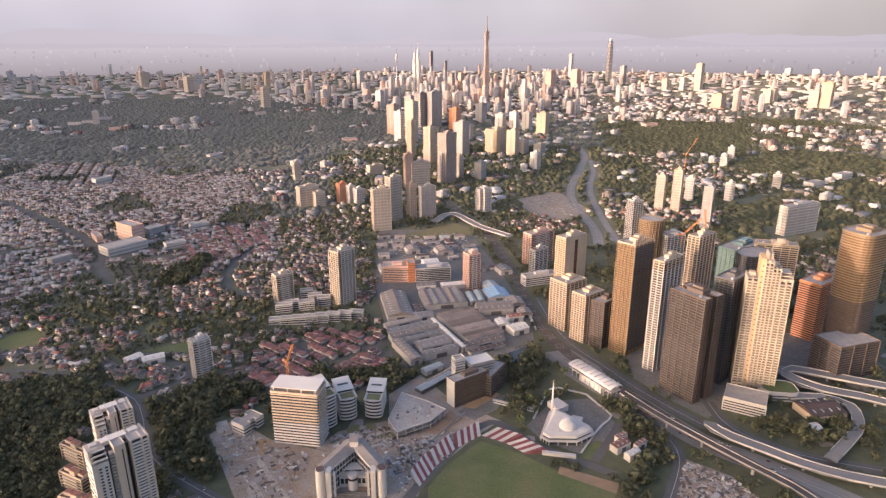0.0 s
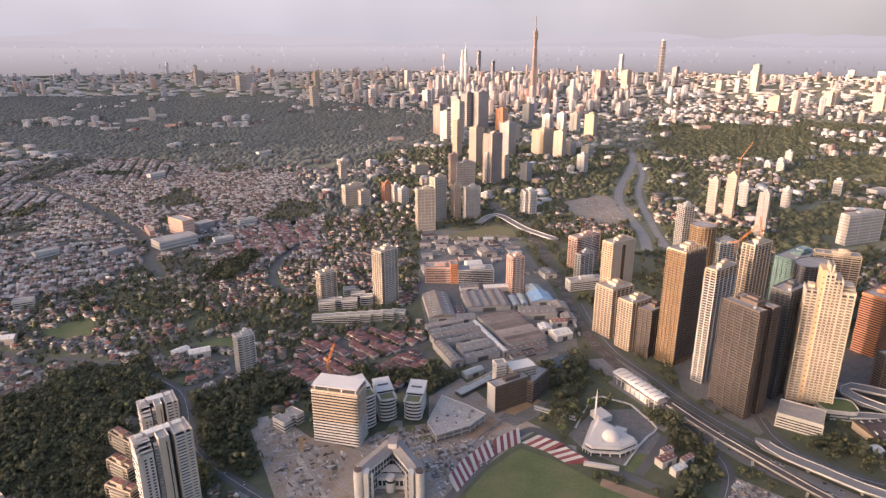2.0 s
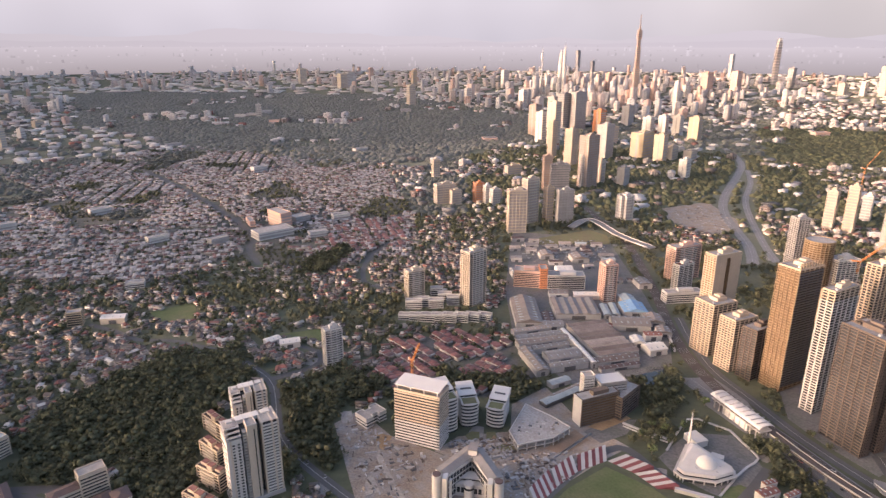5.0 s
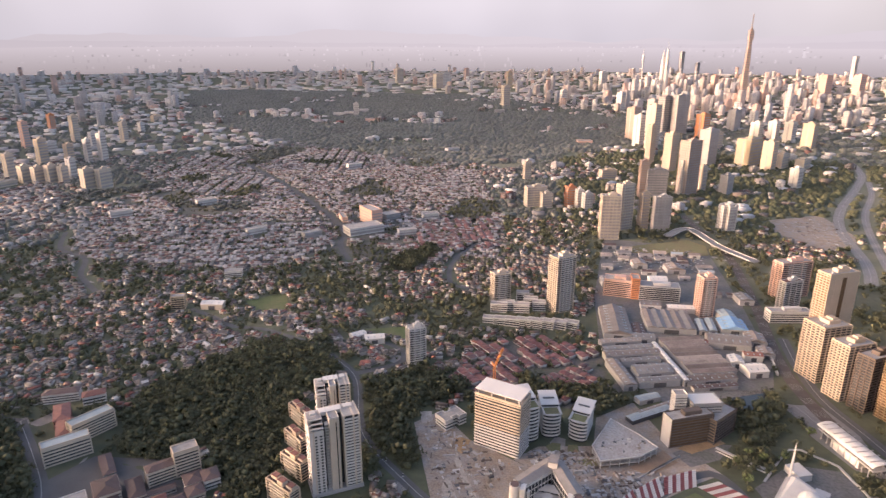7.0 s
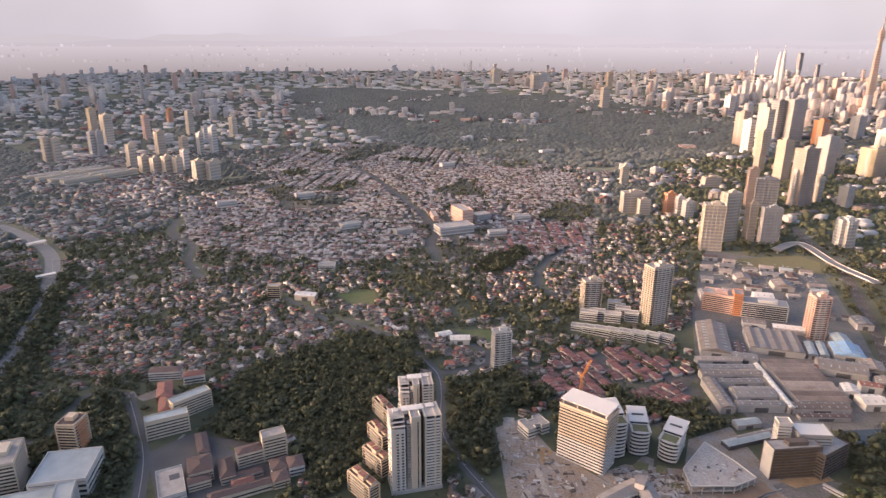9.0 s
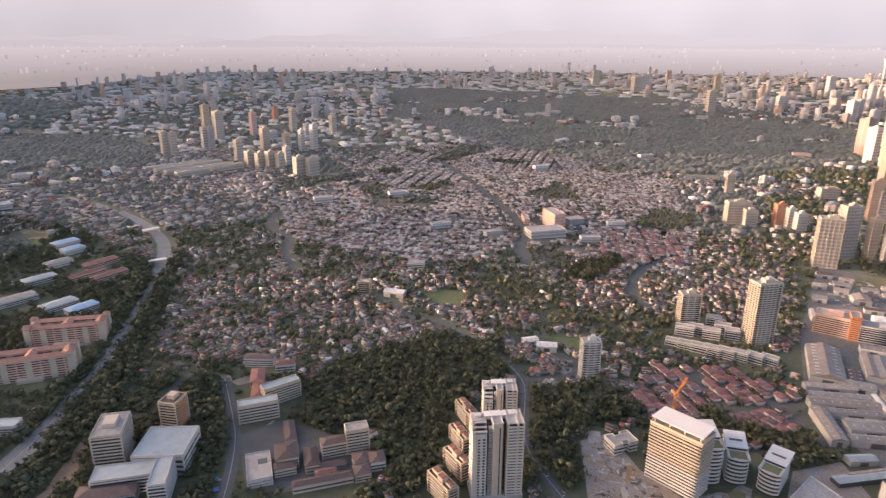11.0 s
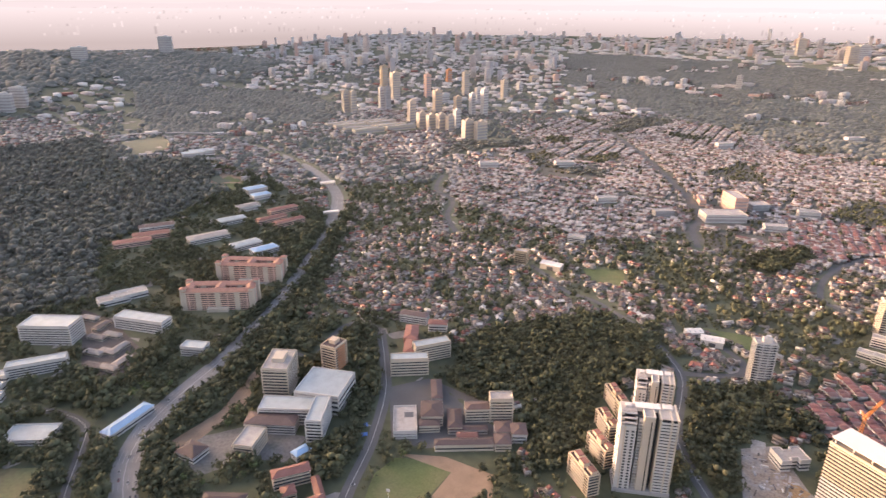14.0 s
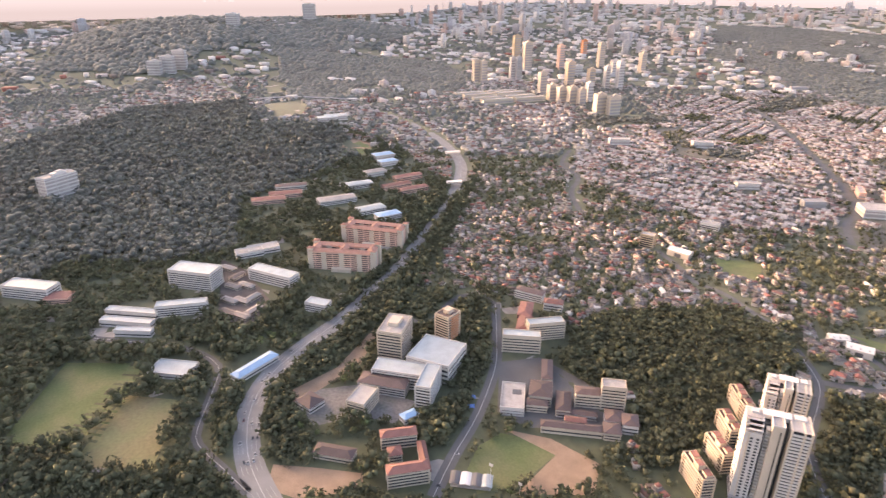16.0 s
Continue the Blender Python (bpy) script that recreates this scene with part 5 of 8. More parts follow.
# Orange evening light is put into the wall colour.
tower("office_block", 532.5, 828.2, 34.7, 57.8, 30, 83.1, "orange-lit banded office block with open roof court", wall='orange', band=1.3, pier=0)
tower("office_tower", 348.1, 1006.2, 20, 40, 40, 122.3, "round gold tower with a flared crown", wall='gold', shape='round', band=1.1, top='', glass='bronze_glass')
tower("residential_tower", 345.1, 1091.3, 20, 20, 20, 133.4, "slim grey apartment tower behind offices", wall='grey')
tower("office_block", 382.8, 1005.4, 25, 38, 24, 97, "pale grey office block with flat roof", wall='white')
tower("office_tower", 499.7, 895.5, -20, 56, 20, 114.7, "beige slab tower with banded windows", wall='beige', band=1.3)
tower("residential_tower", 191.1, 885.5, 36.4, 44.6, 18.9, 131.4, "slim beige tower with blank end wall", wall='beige', glass='bronze_glass', solid=('y',))
tower("apartment_block", 184.7, 859.9, 35, 39.9, 32.1, 73.2, "bronze-lit apartment block beside the railway", wall='beige', band=1.0)
tower("apartment_block", 204.6, 818.1, 36.9, 38.6, 24, 70.1, "bronze-lit stepped apartment block", wall='beige', band=1.0)
tower("apartment_block", 225, 799.1, 42.7, 39.8, 20, 67.3, "low bronze apartment wing", wall='brown', band=1.0)
tower("apartment_block", 184.8, 1142.9, 35.4, 57.8, 21.6, 61, "pink and white apartment blocks", wall='pink', balcony='white')
tower("apartment_block", 175.5, 1075.9, 40.3, 33.9, 13, 49.1, "white block with red tiled roof", wall='white', roof='red_roof')
tower("office_block", 170.7, 1029.5, 19.5, 60.6, 18, 17.7, "low grey hospital wing with long windows", wall='white', band=1.6)
tower("apartment_block", 782.6, 1332.5, 24.1, 100.4, 20, 64.1, "large white twin apartment blocks", wall='white', balcony='white')
tower("residential_tower", 551.5, 1545.4, 58, 22.1, 20, 86.6, "pale hillside apartment tower among trees", wall='cream', each=2, pier=8)
tower("residential_tower", 579.3, 1510.7, 58, 22.1, 20, 105.8, "pale hillside apartment tower among trees", wall='beige', each=2, pier=8)
tower("residential_tower", 658.5, 1632.5, 58, 15.3, 20, 60.9, "pale hillside apartment tower among trees", wall='white', each=2, pier=8)
tower("residential_tower", 596.9, 1369.1, 58, 25.5, 20, 96.2, "pale hillside apartment tower among trees", wall='grey', each=2, pier=8)
tower("residential_tower", 766.5, 1635.3, 58, 22.1, 20, 47.4, "pale hillside apartment tower among trees", wall='white', each=2, pier=8)
tower("residential_tower", 966.9, 1780.9, 58, 28.6, 20, 41.2, "pale hillside apartment tower among trees", wall='white', each=2, pier=8)
tower("residential_tower", 1040.4, 2246, 58, 24.2, 20, 44.4, "pale hillside apartment tower among trees", wall='white', each=2, pier=8)
tower("residential_tower", 954.8, 2107.4, 58, 19.8, 20, 32.5, "pale hillside apartment tower among trees", wall='white', each=2, pier=8)
tower("residential_tower", -131.8, 1367.9, 18.8, 39.1, 24, 94.3, "cream apartment tower with fine window grid", wall='cream')
tower("residential_tower", -109.7, 1450.9, 44.6, 35, 20, 103.9, "cream stepped apartment tower", wall='cream', balcony='white')
tower("residential_tower", -68.7, 1467.9, 37.8, 17.5, 16, 82.4, "grey and orange apartment tower", wall='beige')
tower("residential_tower", -31.4, 1469.3, 24.3, 36.6, 18, 77, "grey apartment tower with dense windows", wall='grey')
tower("office_tower", -58.4, 1798.8, 17.5, 51.9, 30, 75.3, "black glass office block", wall='far_dark', each=2)
tower("office_tower", -91.4, 1798, 20.3, 22, 20, 98.2, "slim dark tower with a red crown", wall='far_brown', each=2)
tower("office_tower", 20.7, 1875.8, 50.4, 48.1, 33.1, 146.8, "dark brown office tower with slim windows", wall='far_brown', each=2)
tower("residential_tower", 6.7, 1863.9, 32.2, 15.5, 20, 93, "pale slim tower by the brown one", wall='white', each=2)
tower("residential_tower", -35.1, 2214.2, 51.7, 33, 30.5, 121, "golden apartment tower in evening light", wall='beige', each=2)
tower("residential_tower", -103.6, 2323.6, 40, 21.4, 26, 130.8, "golden slim apartment tower", wall='beige', each=2)
tower("office_tower", -91.3, 3176.4, 50.1, 53.1, 40, 165.1, "dark glass tower with a grey twin", wall='far_dark', each=2)
tower("office_tower", -24.7, 3174.5, 39.4, 64.7, 40, 172.9, "grey office tower of the inner city", wall='grey', each=2)
tower("city_tower", 75, 3072.1, 58, 48, 40, 101.3, "high-rise of the inner city cluster", wall='orange', each=3, pier=0, band=1.5, solid=('x', 'X'))
tower("city_tower", 81.4, 2374.7, 58, 52.8, 40, 119.7, "high-rise of the inner city cluster", wall='grey', each=3, pier=0, band=1.5, solid=('x', 'X'))
tower("city_tower", 212, 2407.2, 58, 76.8, 50, 91.8, "high-rise of the inner city cluster", wall='far_gold', each=3, pier=0, band=1.5, solid=('x', 'X'))
tower("city_tower", 268.1, 2328.7, 58, 32, 36, 95.2, "high-rise of the inner city cluster", wall='beige', each=3, pier=0, band=1.5, solid=('x', 'X'))
tower("city_tower", 219.9, 3381.8, 58, 56, 40, 96.2, "high-rise of the inner city cluster", wall='grey', each=3, pier=0, band=1.5, solid=('x', 'X'))
tower("city_tower", 291.7, 3059.5, 58, 36.8, 40, 77.2, "high-rise of the inner city cluster", wall='white', each=3, pier=0, band=1.5, solid=('x', 'X'))
tower("city_tower", 356.4, 3055.8, 58, 32, 36, 85, "high-rise of the inner city cluster", wall='white', each=3, pier=0, band=1.5, solid=('x', 'X'))
tower("city_tower", 418.2, 3052.2, 58, 36.8, 36, 84.9, "high-rise of the inner city cluster", wall='white', each=3, pier=0, band=1.5, solid=('x', 'X'))
tower("city_tower", 460.9, 2856.4, 58, 40, 44, 102.2, "high-rise of the inner city cluster", wall='far_gold', each=3, pier=0, band=1.5, solid=('x', 'X'))
tower("city_tower", 315, 2073.5, 58, 30.4, 26, 56.3, "high-rise of the inner city cluster", wall='white', each=3, pier=0, band=1.5, solid=('x', 'X'))
tower("city_tower", 57.8, 1936.1, 58, 22.4, 22, 68.7, "high-rise of the inner city cluster", wall='cream', each=3, pier=0, band=1.5, solid=('x', 'X'))
tower("city_tower", 123.3, 1916.4, 58, 32, 24, 52.5, "high-rise of the inner city cluster", wall='grey', each=3, pier=0, band=1.5, solid=('x', 'X'))
tower("city_tower", -209.4, 2893, 58, 40, 40, 135.6, "high-rise of the inner city cluster", wall='far_brown', each=3, pier=0, band=1.5, solid=('x', 'X'))
tower("city_tower", -170.9, 2717.9, 58, 28.8, 34, 123.5, "high-rise of the inner city cluster", wall='white', each=3, pier=0, band=1.5, solid=('x', 'X'))
tower("city_tower", -372.2, 4077.3, 58, 40, 40, 114.5, "high-rise of the inner city cluster", wall='white', each=3, pier=0, band=1.5, solid=('x', 'X'))
tower("city_tower", -115.6, 2667, 58, 36.8, 40, 169.4, "high-rise of the inner city cluster", wall='cream', each=3, pier=0, band=1.5, solid=('x', 'X'))
tower("city_tower", 25.2, 2146.6, 58, 32, 30, 90.5, "high-rise of the inner city cluster", wall='white', each=3, pier=0, band=1.5, solid=('x', 'X'))
tower("city_tower", 125.2, 2735.4, 58, 32, 30, 67.3, "high-rise of the inner city cluster", wall='beige', each=3, pier=0, band=1.5, solid=('x', 'X'))
tower("city_tower", -149.9, 3237.6, 58, 32, 40, 144.9, "high-rise of the inner city cluster", wall='grey', each=3, pier=0, band=1.5, solid=('x', 'X'))
tower("city_tower", 315, 2402.4, 58, 48, 30, 47.1, "high-rise of the inner city cluster", wall='cream', each=3, pier=0, band=1.5, solid=('x', 'X'))
tower("city_tower", 379.2, 2399.4, 58, 48, 30, 34.3, "high-rise of the inner city cluster", wall='cream', each=3, pier=0, band=1.5, solid=('x', 'X'))
tower("residential_tower", 107.4, 1533.9, 35.4, 36.5, 34, 55.7, "round white apartment tower", wall='white', shape='cross')
tower("apartment_block", -340.5, 1591.9, 35, 52, 24, 50.7, "warm-lit mid-rise apartment block", wall='cream', each=1)
tower("apartment_block", -350.8, 1592.2, 35, 20, 24, 43.3, "warm-lit mid-rise apartment block", wall='cream', each=1)
tower("apartment_block", -311.4, 1585, 35, 26, 22, 37.2, "warm-lit mid-rise apartment block", wall='cream', each=1)
tower("apartment_block", -256.6, 1619.4, 35, 22, 20, 51.4, "warm-lit mid-rise apartment block", wall='orange', each=1)
tower("apartment_block", -233.4, 1612.5, 35, 16, 20, 46.8, "warm-lit mid-rise apartment block", wall='white', each=1)
tower("apartment_block", -210.4, 1593.6, 35, 20, 20, 43.4, "warm-lit mid-rise apartment block", wall='white', each=1)
tower("apartment_block", -437.8, 1912.6, 35, 20, 18, 54.2, "warm-lit mid-rise apartment block", wall='cream', each=1)
tower("apartment_block", -207.5, 2008.9, 35, 50, 24, 27.5, "warm-lit mid-rise apartment block", wall='beige', each=1)
tower("apartment_block", -230.9, 1662.7, 35, 60, 20, 23.3, "warm-lit mid-rise apartment block", wall='pink', each=1)
tower("residential_tower", -253.7, 950.2, 37.3, 27.8, 18, 49.4, "short cream apartment tower", wall='cream', balcony='white')
tower("residential_tower", -157.2, 950.3, 49.2, 34.1, 22, 89.6, "tall cream apartment tower", wall='cream', balcony='white')
tower("residential_tower", -296.7, 704, 41.5, 21.9, 14, 51.3, "slim white apartment tower", wall='white', balcony='white')
tower("apartment_block", -244.8, 911.2, 15, 26, 12, 13.5, "low white terrace apartment block", wall='white', top='')
tower("apartment_block", -233.8, 922, 15, 22, 12, 13.6, "low white terrace apartment block", wall='white', top='')
tower("apartment_block", -220.6, 968.4, 15, 20, 12, 14.1, "low white terrace apartment block", wall='white', top='')
tower("apartment_block", -203, 948.9, 15, 22, 12, 13.9, "low white terrace apartment block", wall='white', top='')
tower("apartment_block", -211.4, 921.6, 15, 24, 12, 13.6, "low white terrace apartment block", wall='white', top='')
tower("apartment_block", -187.5, 939.2, 15, 20, 12, 13.8, "low white terrace apartment block", wall='white', top='')
tower("apartment_block", -246, 868.9, 8, 22, 12, 7.6, "curved row of low white apartments", wall='white', top='')
tower("apartment_block", -228.9, 868.4, 6, 22, 12, 9.6, "curved row of low white apartments", wall='white', top='')
tower("apartment_block", -212.1, 869, 4, 22, 12, 11, "curved row of low white apartments", wall='white', top='')
tower("apartment_block", -195.4, 870.9, 2, 22, 12, 11.8, "curved row of low white apartments", wall='white', top='')
tower("apartment_block", -178.9, 874, 0, 22, 12, 12.1, "curved row of low white apartments", wall='white', top='')
tower("apartment_block", -162.5, 878.4, -2, 22, 12, 11.9, "curved row of low white apartments", wall='white', top='')
tower("apartment_block", -146.1, 884, -4, 22, 12, 11.1, "curved row of low white apartments", wall='white', top='')
tower("apartment_block", -129.7, 891, -6, 22, 12, 9.7, "curved row of low white apartments", wall='white', top='')
tower("office_block", -148.6, 579.3, -9.8, 50.6, 26, 60.5, "banded white office slab with crane on its roof", wall='white', glass='glass', band=1.25, pier=0, top='canopy', upper=(0.42, 'beige'))
office_blade(-120.2, 593.6, 35.6, 20, 38, 40.8, 46.8, "curved banded office block with planted roof")
office_blade(-101.8, 608.5, 22.8, 20, 38, 28.8, 34.8, "curved banded office block with planted roof terrace")
office_blade(-76.9, 611.4, -6.2, 20, 38, 24.6, 30.6, "curved banded office block with planted stepped roof")
tower("office_block", -210.9, 597.4, 57.3, 27.7, 19.6, 11.3, "low white banded building with courtyard", wall='white', band=1.5, pier=0, top='', shape='notch')
deck("flat white deck of a building under construction", 9.0, (-47, 654), (-15, 634), (4, 618), (-12, 596), (-48, 575), (-59, 598))
tower("office_block", 30, 655.1, 34.9, 48.4, 16, 32.6, "brown office block with white end wall", wall='brown', glass='bronze_glass', solid=('x',), end='white')
tower("office_wing", 59.5, 678.8, 58.6, 39.8, 20, 27.3, "low brown office wing with flat roof", wall='brown', top='')
tower("stair_tower", 19.5, 672.1, 25, 13, 11, 45.2, "white stair tower behind the brown offices", wall='white', band=2.2, pier=0, top='')
tower("office_block", 44.1, 681.1, 25, 32, 22, 38.1, "pale grey block behind the brown offices", wall='grey', band=2.0, pier=0, top='', roof='pale_b')
tower("campus_shed", -910.3, 138.3, 35, 24, 9, 4.5, "low campus shed with weathered sheet roof", wall='cream', roof='steel_roof', top='', pitched=1.6)
tower("campus_shed", -878.1, 145.7, 125, 24, 9, 4.4, "low campus shed with weathered sheet roof", wall='cream', roof='rust_roof', top='', pitched=1.6)
tower("campus_shed", -844, 152.2, 35, 24, 9, 4.3, "low campus shed with weathered sheet roof", wall='cream', roof='steel_roof', top='', pitched=1.6)
tower("campus_shed", -848.8, 135, 35, 24, 9, 4.3, "low campus shed with weathered sheet roof", wall='cream', roof='rust_roof', top='', pitched=1.6)
tower("campus_shed", -804.3, 152.5, 125, 24, 9, 4.2, "low campus shed with weathered sheet roof", wall='cream', roof='steel_roof', top='', pitched=1.6)
tower("campus_shed", -802.3, 139.1, 35, 24, 9, 4.2, "low campus shed with weathered sheet roof", wall='cream', roof='rust_roof', top='', pitched=1.6)
tower("campus_shed", -809.5, 124.6, 35, 24, 9, 4.2, "low campus shed with weathered sheet roof", wall='cream', roof='steel_roof', top='', pitched=1.6)
tower("campus_shed", -770, 147.6, 125, 24, 9, 4.1, "low campus shed with weathered sheet roof", wall='cream', roof='rust_roof', top='', pitched=1.6)
tower("campus_shed", -762.3, 131.1, 35, 24, 9, 4, "low campus shed with weathered sheet roof", wall='cream', roof='steel_roof', top='', pitched=1.6)
tower("campus_shed", -778, 118.5, 35, 24, 9, 4, "low campus shed with weathered sheet roof", wall='cream', roof='rust_roof', top='', pitched=1.6)
tower("office_block", -15.5, 1054.5, 8.9, 62.5, 26, 23.3, "white ribbed office block", wall='white', band=0.8, pier=1.6, pier_w=0.5)
tower("office_block", -79.6, 1049.3, 2.3, 43.6, 26, 28.5, "pink banded office block with orange stair tower", wall='pink', band=1.6, pier=4)
tower("stair_tower", -53, 1047.4, 10.8, 13, 24, 34.7, "orange stair tower between the offices", wall='orange', band=2.2, pier=0, top='')
tower("apartment_block", 52, 1008.8, 26.8, 21.3, 20.5, 62.7, "pink and white apartment tower", wall='pink', balcony='white')
condo_tower("condominium_tower", -278, 464.2, 42.7, 46.1, 24, 77.2, "white condominium tower with ribbed bays")
condo_tower("condominium_tower", -308.6, 516.7, 38, 32.9, 24, 73.1, "white condominium tower with stepped terraces")
tower("apartment_block", -360, 535, -28, 34.1, 11, 17.9, "stepped cream apartment block with brown roof terraces", wall='beige', roof='dark_roof', balcony='cream', band=0.9, top='brown')
tower("apartment_block", -341.5, 498.4, -26.5, 31.1, 11, 17.1, "stepped cream apartment block with brown roof terraces", wall='beige', roof='dark_roof', balcony='cream', band=0.9, top='brown')
tower("apartment_block", -321.6, 464.3, -19.2, 30.4, 11, 19.6, "stepped cream apartment block with brown roof terraces", wall='beige', roof='dark_roof', balcony='cream', band=0.9, top='brown')
tower("apartment_block", -309.2, 425.7, -18.9, 33.8, 11, 21.8, "stepped cream apartment block with brown roof terraces", wall='beige', roof='dark_roof', balcony='cream', band=0.9, top='brown')
tower("college_tower", -607.4, 275.1, 139.8, 40.9, 27.1, 36.6, "white college tower block", wall='cream', band=1.4, storey=3.6)
tower("hostel_tower", -601.1, 337.5, 116.5, 22.2, 18.8, 39.1, "orange-lit brick hostel tower", wall='beige', balcony='orange', roof='dark_roof')
tower("sports_hall", -559.1, 304, 129.6, 47.9, 48.2, 22.3, "white hall with pale blue steel roof", wall='white', band=2.5, storey=6, pier=6, roof='pale_roof', top='')
tower("college_block", -550.9, 260.9, 140.6, 22.2, 60.8, 17.9, "long white college block with pale roof", wall='white', roof='pale_roof', top='')
tower("college_block", -517.5, 274.9, 139.1, 41.5, 15.3, 24.7, "short white college wing with pale roof", wall='white', roof='pale_roof', top='')
tower("college_block", -547.3, 238.4, 139.6, 19.6, 50.7, 11.6, "low brown-roofed college wing", wall='grey', roof='dark_roof', top='', pitched=2.6)
tower("college_block", -527.8, 208.4, 132, 29.5, 19.4, 15.9, "small yellow college block beside the yard", wall='cream', top='')
tower("pavilion", -553.5, 162.3, 115.9, 19.1, 22, 7.4, "brown-roofed pavilion with white walls", wall='white', roof='dark_roof', top='', pitched=5.0)
tower("school_block", -550, 405.7, 57.5, 42.3, 14, 21.4, "white school block with pale blue roof", wall='cream', roof='pale_roof', top='', band=1.6)
tower("school_block", -561, 445.3, 73.7, 43.1, 14, 21.9, "second white school block with pale blue roof", wall='cream', roof='pale_roof', top='', band=1.6)
tower("school_hall", -471, 346, 56, 23.5, 42, 9, "flat white school hall beside the road", wall='white', top='', band=2.2)
box("roof_court", bpy.data.objects["school_hall"], "dark", 9, 8, 9.1, 9.3, x=4, y=6)
for x, y, turn, w, d, h, label, wall, roof, rise in (
        (-465, 375, 54, 22, 27, 12.5, "three-storey school block with dark sheet roof", "cream", "dark_roof", 2.4),
        (-452, 362, 56, 20.7, 11, 9, "lower cream school wing with dark roof", "cream", "dark_roof", 1.6),
        (-497, 405, 55, 11, 36, 7, "long covered way with dark brown roof", "grey", "dark_roof", 1.8),
        (-443, 387, 54, 14, 31, 8.5, "dark-roofed school hall with cream walls", "cream", "dark_roof", 2.6),
        (-437, 412, 56, 25, 13.3, 16, "cream school block with brown roof", "cream", "dark_roof", 2.0),
        (-402, 416, 54, 17.3, 18, 9.5, "brown-roofed school wing with white walls", "white", "dark_roof", 2.6),
        (-389, 403, 54, 15.4, 16, 9, "small brown-roofed school wing", "cream", "dark_roof", 2.4),
        (-389, 424, 52, 14.6, 18, 11, "white school wing with brown roof", "white", "dark_roof", 2.2),
        (-409, 372, 55, 56.5, 9.4, 8, "long low school wing with brown roof", "cream", "dark_roof", 2.0),
        (-414, 380, 54, 19.8, 7.7, 9, "school lobby with faded red roof", "cream", "red_roof", 1.6),
        (-425, 390, 54, 38, 7, 6, "covered walkway with dark sheet roof", "grey", "dark_roof", 1.2),
        (-610, 450, 50, 16, 36, 13, "brick-red terrace of flats with brown roofs", "red_roof", "red_roof", 2.2),
        (-583, 431, 50, 16, 34, 12, "brick-red terrace of flats beside the school", "red_roof", "red_roof", 2.2),
        (-650, 483, 35, 38, 14, 12, "white terrace of flats with brown roof", "white", "dark_roof", 2.4),
        (-613, 494, 48, 24, 14, 11, "white terrace of flats with red roof", "white", "red_roof", 2.4)):
    tower("school_block" if x > -560 else "apartment_terrace", x, y, turn, w, d, h, label, wall=wall, roof=roof, top='', pitched=rise, band=1.5)
tower("school_block", -423, 431, 54, 22.7, 14, 27, "tall cream school block with window bands", wall='cream', band=1.6, top='')
tower("courtyard_building", -418.1, 209.9, 76.3, 35.1, 12, 15.7, "red-roofed wing of a courtyard building", wall='cream', roof='red_roof', top='', pitched=3.0)
tower("courtyard_building", -464.2, 220.4, 74.3, 32.6, 12, 13.9, "long red-roofed wing of a courtyard building", wall='cream', roof='red_roof', top='', pitched=3.0)
tower("courtyard_building", -430.5, 230.4, 73.7, 7.1, 38.7, 9.8, "side wing of a red-roofed courtyard building", wall='cream', roof='red_roof', top='', pitched=3.0)
tower("courtyard_building", -448.5, 210.4, 77.3, 11.9, 12, 8.7, "red-roofed hall in the middle of the court", wall='cream', roof='red_roof', top='', pitched=3.0)
tower("low_building", -474, 163.6, 50.8, 36.4, 14, 6.3, "long brown-roofed building with cream walls", wall='cream', roof='dark_roof', top='', pitched=2.6)
tower("campus_block", -879.1, 92, 51.5, 62.3, 30, 25.6, "white institute block with pale roof", wall='white', roof='pale_roof', top='', band=1.5)
tower("campus_block", -843.5, 189.5, 38.1, 70.9, 20, 16.6, "white institute block with curved roof", wall='white', roof='pale_roof', top='', band=1.5)
tower("campus_block", -939, -107.3, 53.3, 68.2, 24, 16.7, "white laboratory block in the forest edge", wall='white', roof='pale_roof', top='', band=1.5)
tower("campus_block", -738.9, 222.9, 44.2, 30, 16, 12.2, "white and yellow campus block", wall='white', roof='pale_roof', top='', band=1.5)
tower("campus_block", -800.1, 4, 56.9, 65.6, 12, 7.9, "low white campus row", wall='white', roof='pale_roof', top='', band=1.5)
tower("campus_block", -823.7, 10.8, 56.7, 67.6, 12, 8, "low white campus row", wall='white', roof='pale_roof', top='', band=1.5)
tower("campus_block", -804.1, 66.8, 75.9, 60.1, 14, 15.1, "low white campus row with pale roof", wall='white', roof='pale_roof', top='', band=1.5)
tower("campus_block", -773.2, 10.4, 60.6, 44.5, 10, 7.7, "low white campus row", wall='white', roof='pale_roof', top='', band=1.5)
tower("sports_shed", -672.6, 46, 56.2, 45.2, 26, 5.7, "pale blue-roofed sports shed", wall='white', roof='pale_roof', top='', band=2, storey=5)
hostel_block(-852, 295, 56, 94, 28)
hostel_block(-918, 366, 50, 94, 26)
tower("low_building", -1332.2, 537.2, 95, 46, 26, 10.4, "low campus building with sheet roof", wall='white', roof='blue_roof', top='', band=1.4, pitched=2.0)
tower("low_building", -1286.1, 530.2, 95, 40, 22, 10.2, "low campus building with sheet roof", wall='white', roof='blue_roof', top='', band=1.4, pitched=2.0)
tower("low_building", -1232.4, 481.6, 95, 44, 22, 9.8, "low campus building with sheet roof", wall='white', roof='steel_roof', top='', band=1.4, pitched=2.0)
tower("low_building", -1176.4, 427.8, 90, 50, 22, 9.3, "low campus building with sheet roof", wall='white', roof='pale_roof', top='', band=1.4, pitched=2.0)
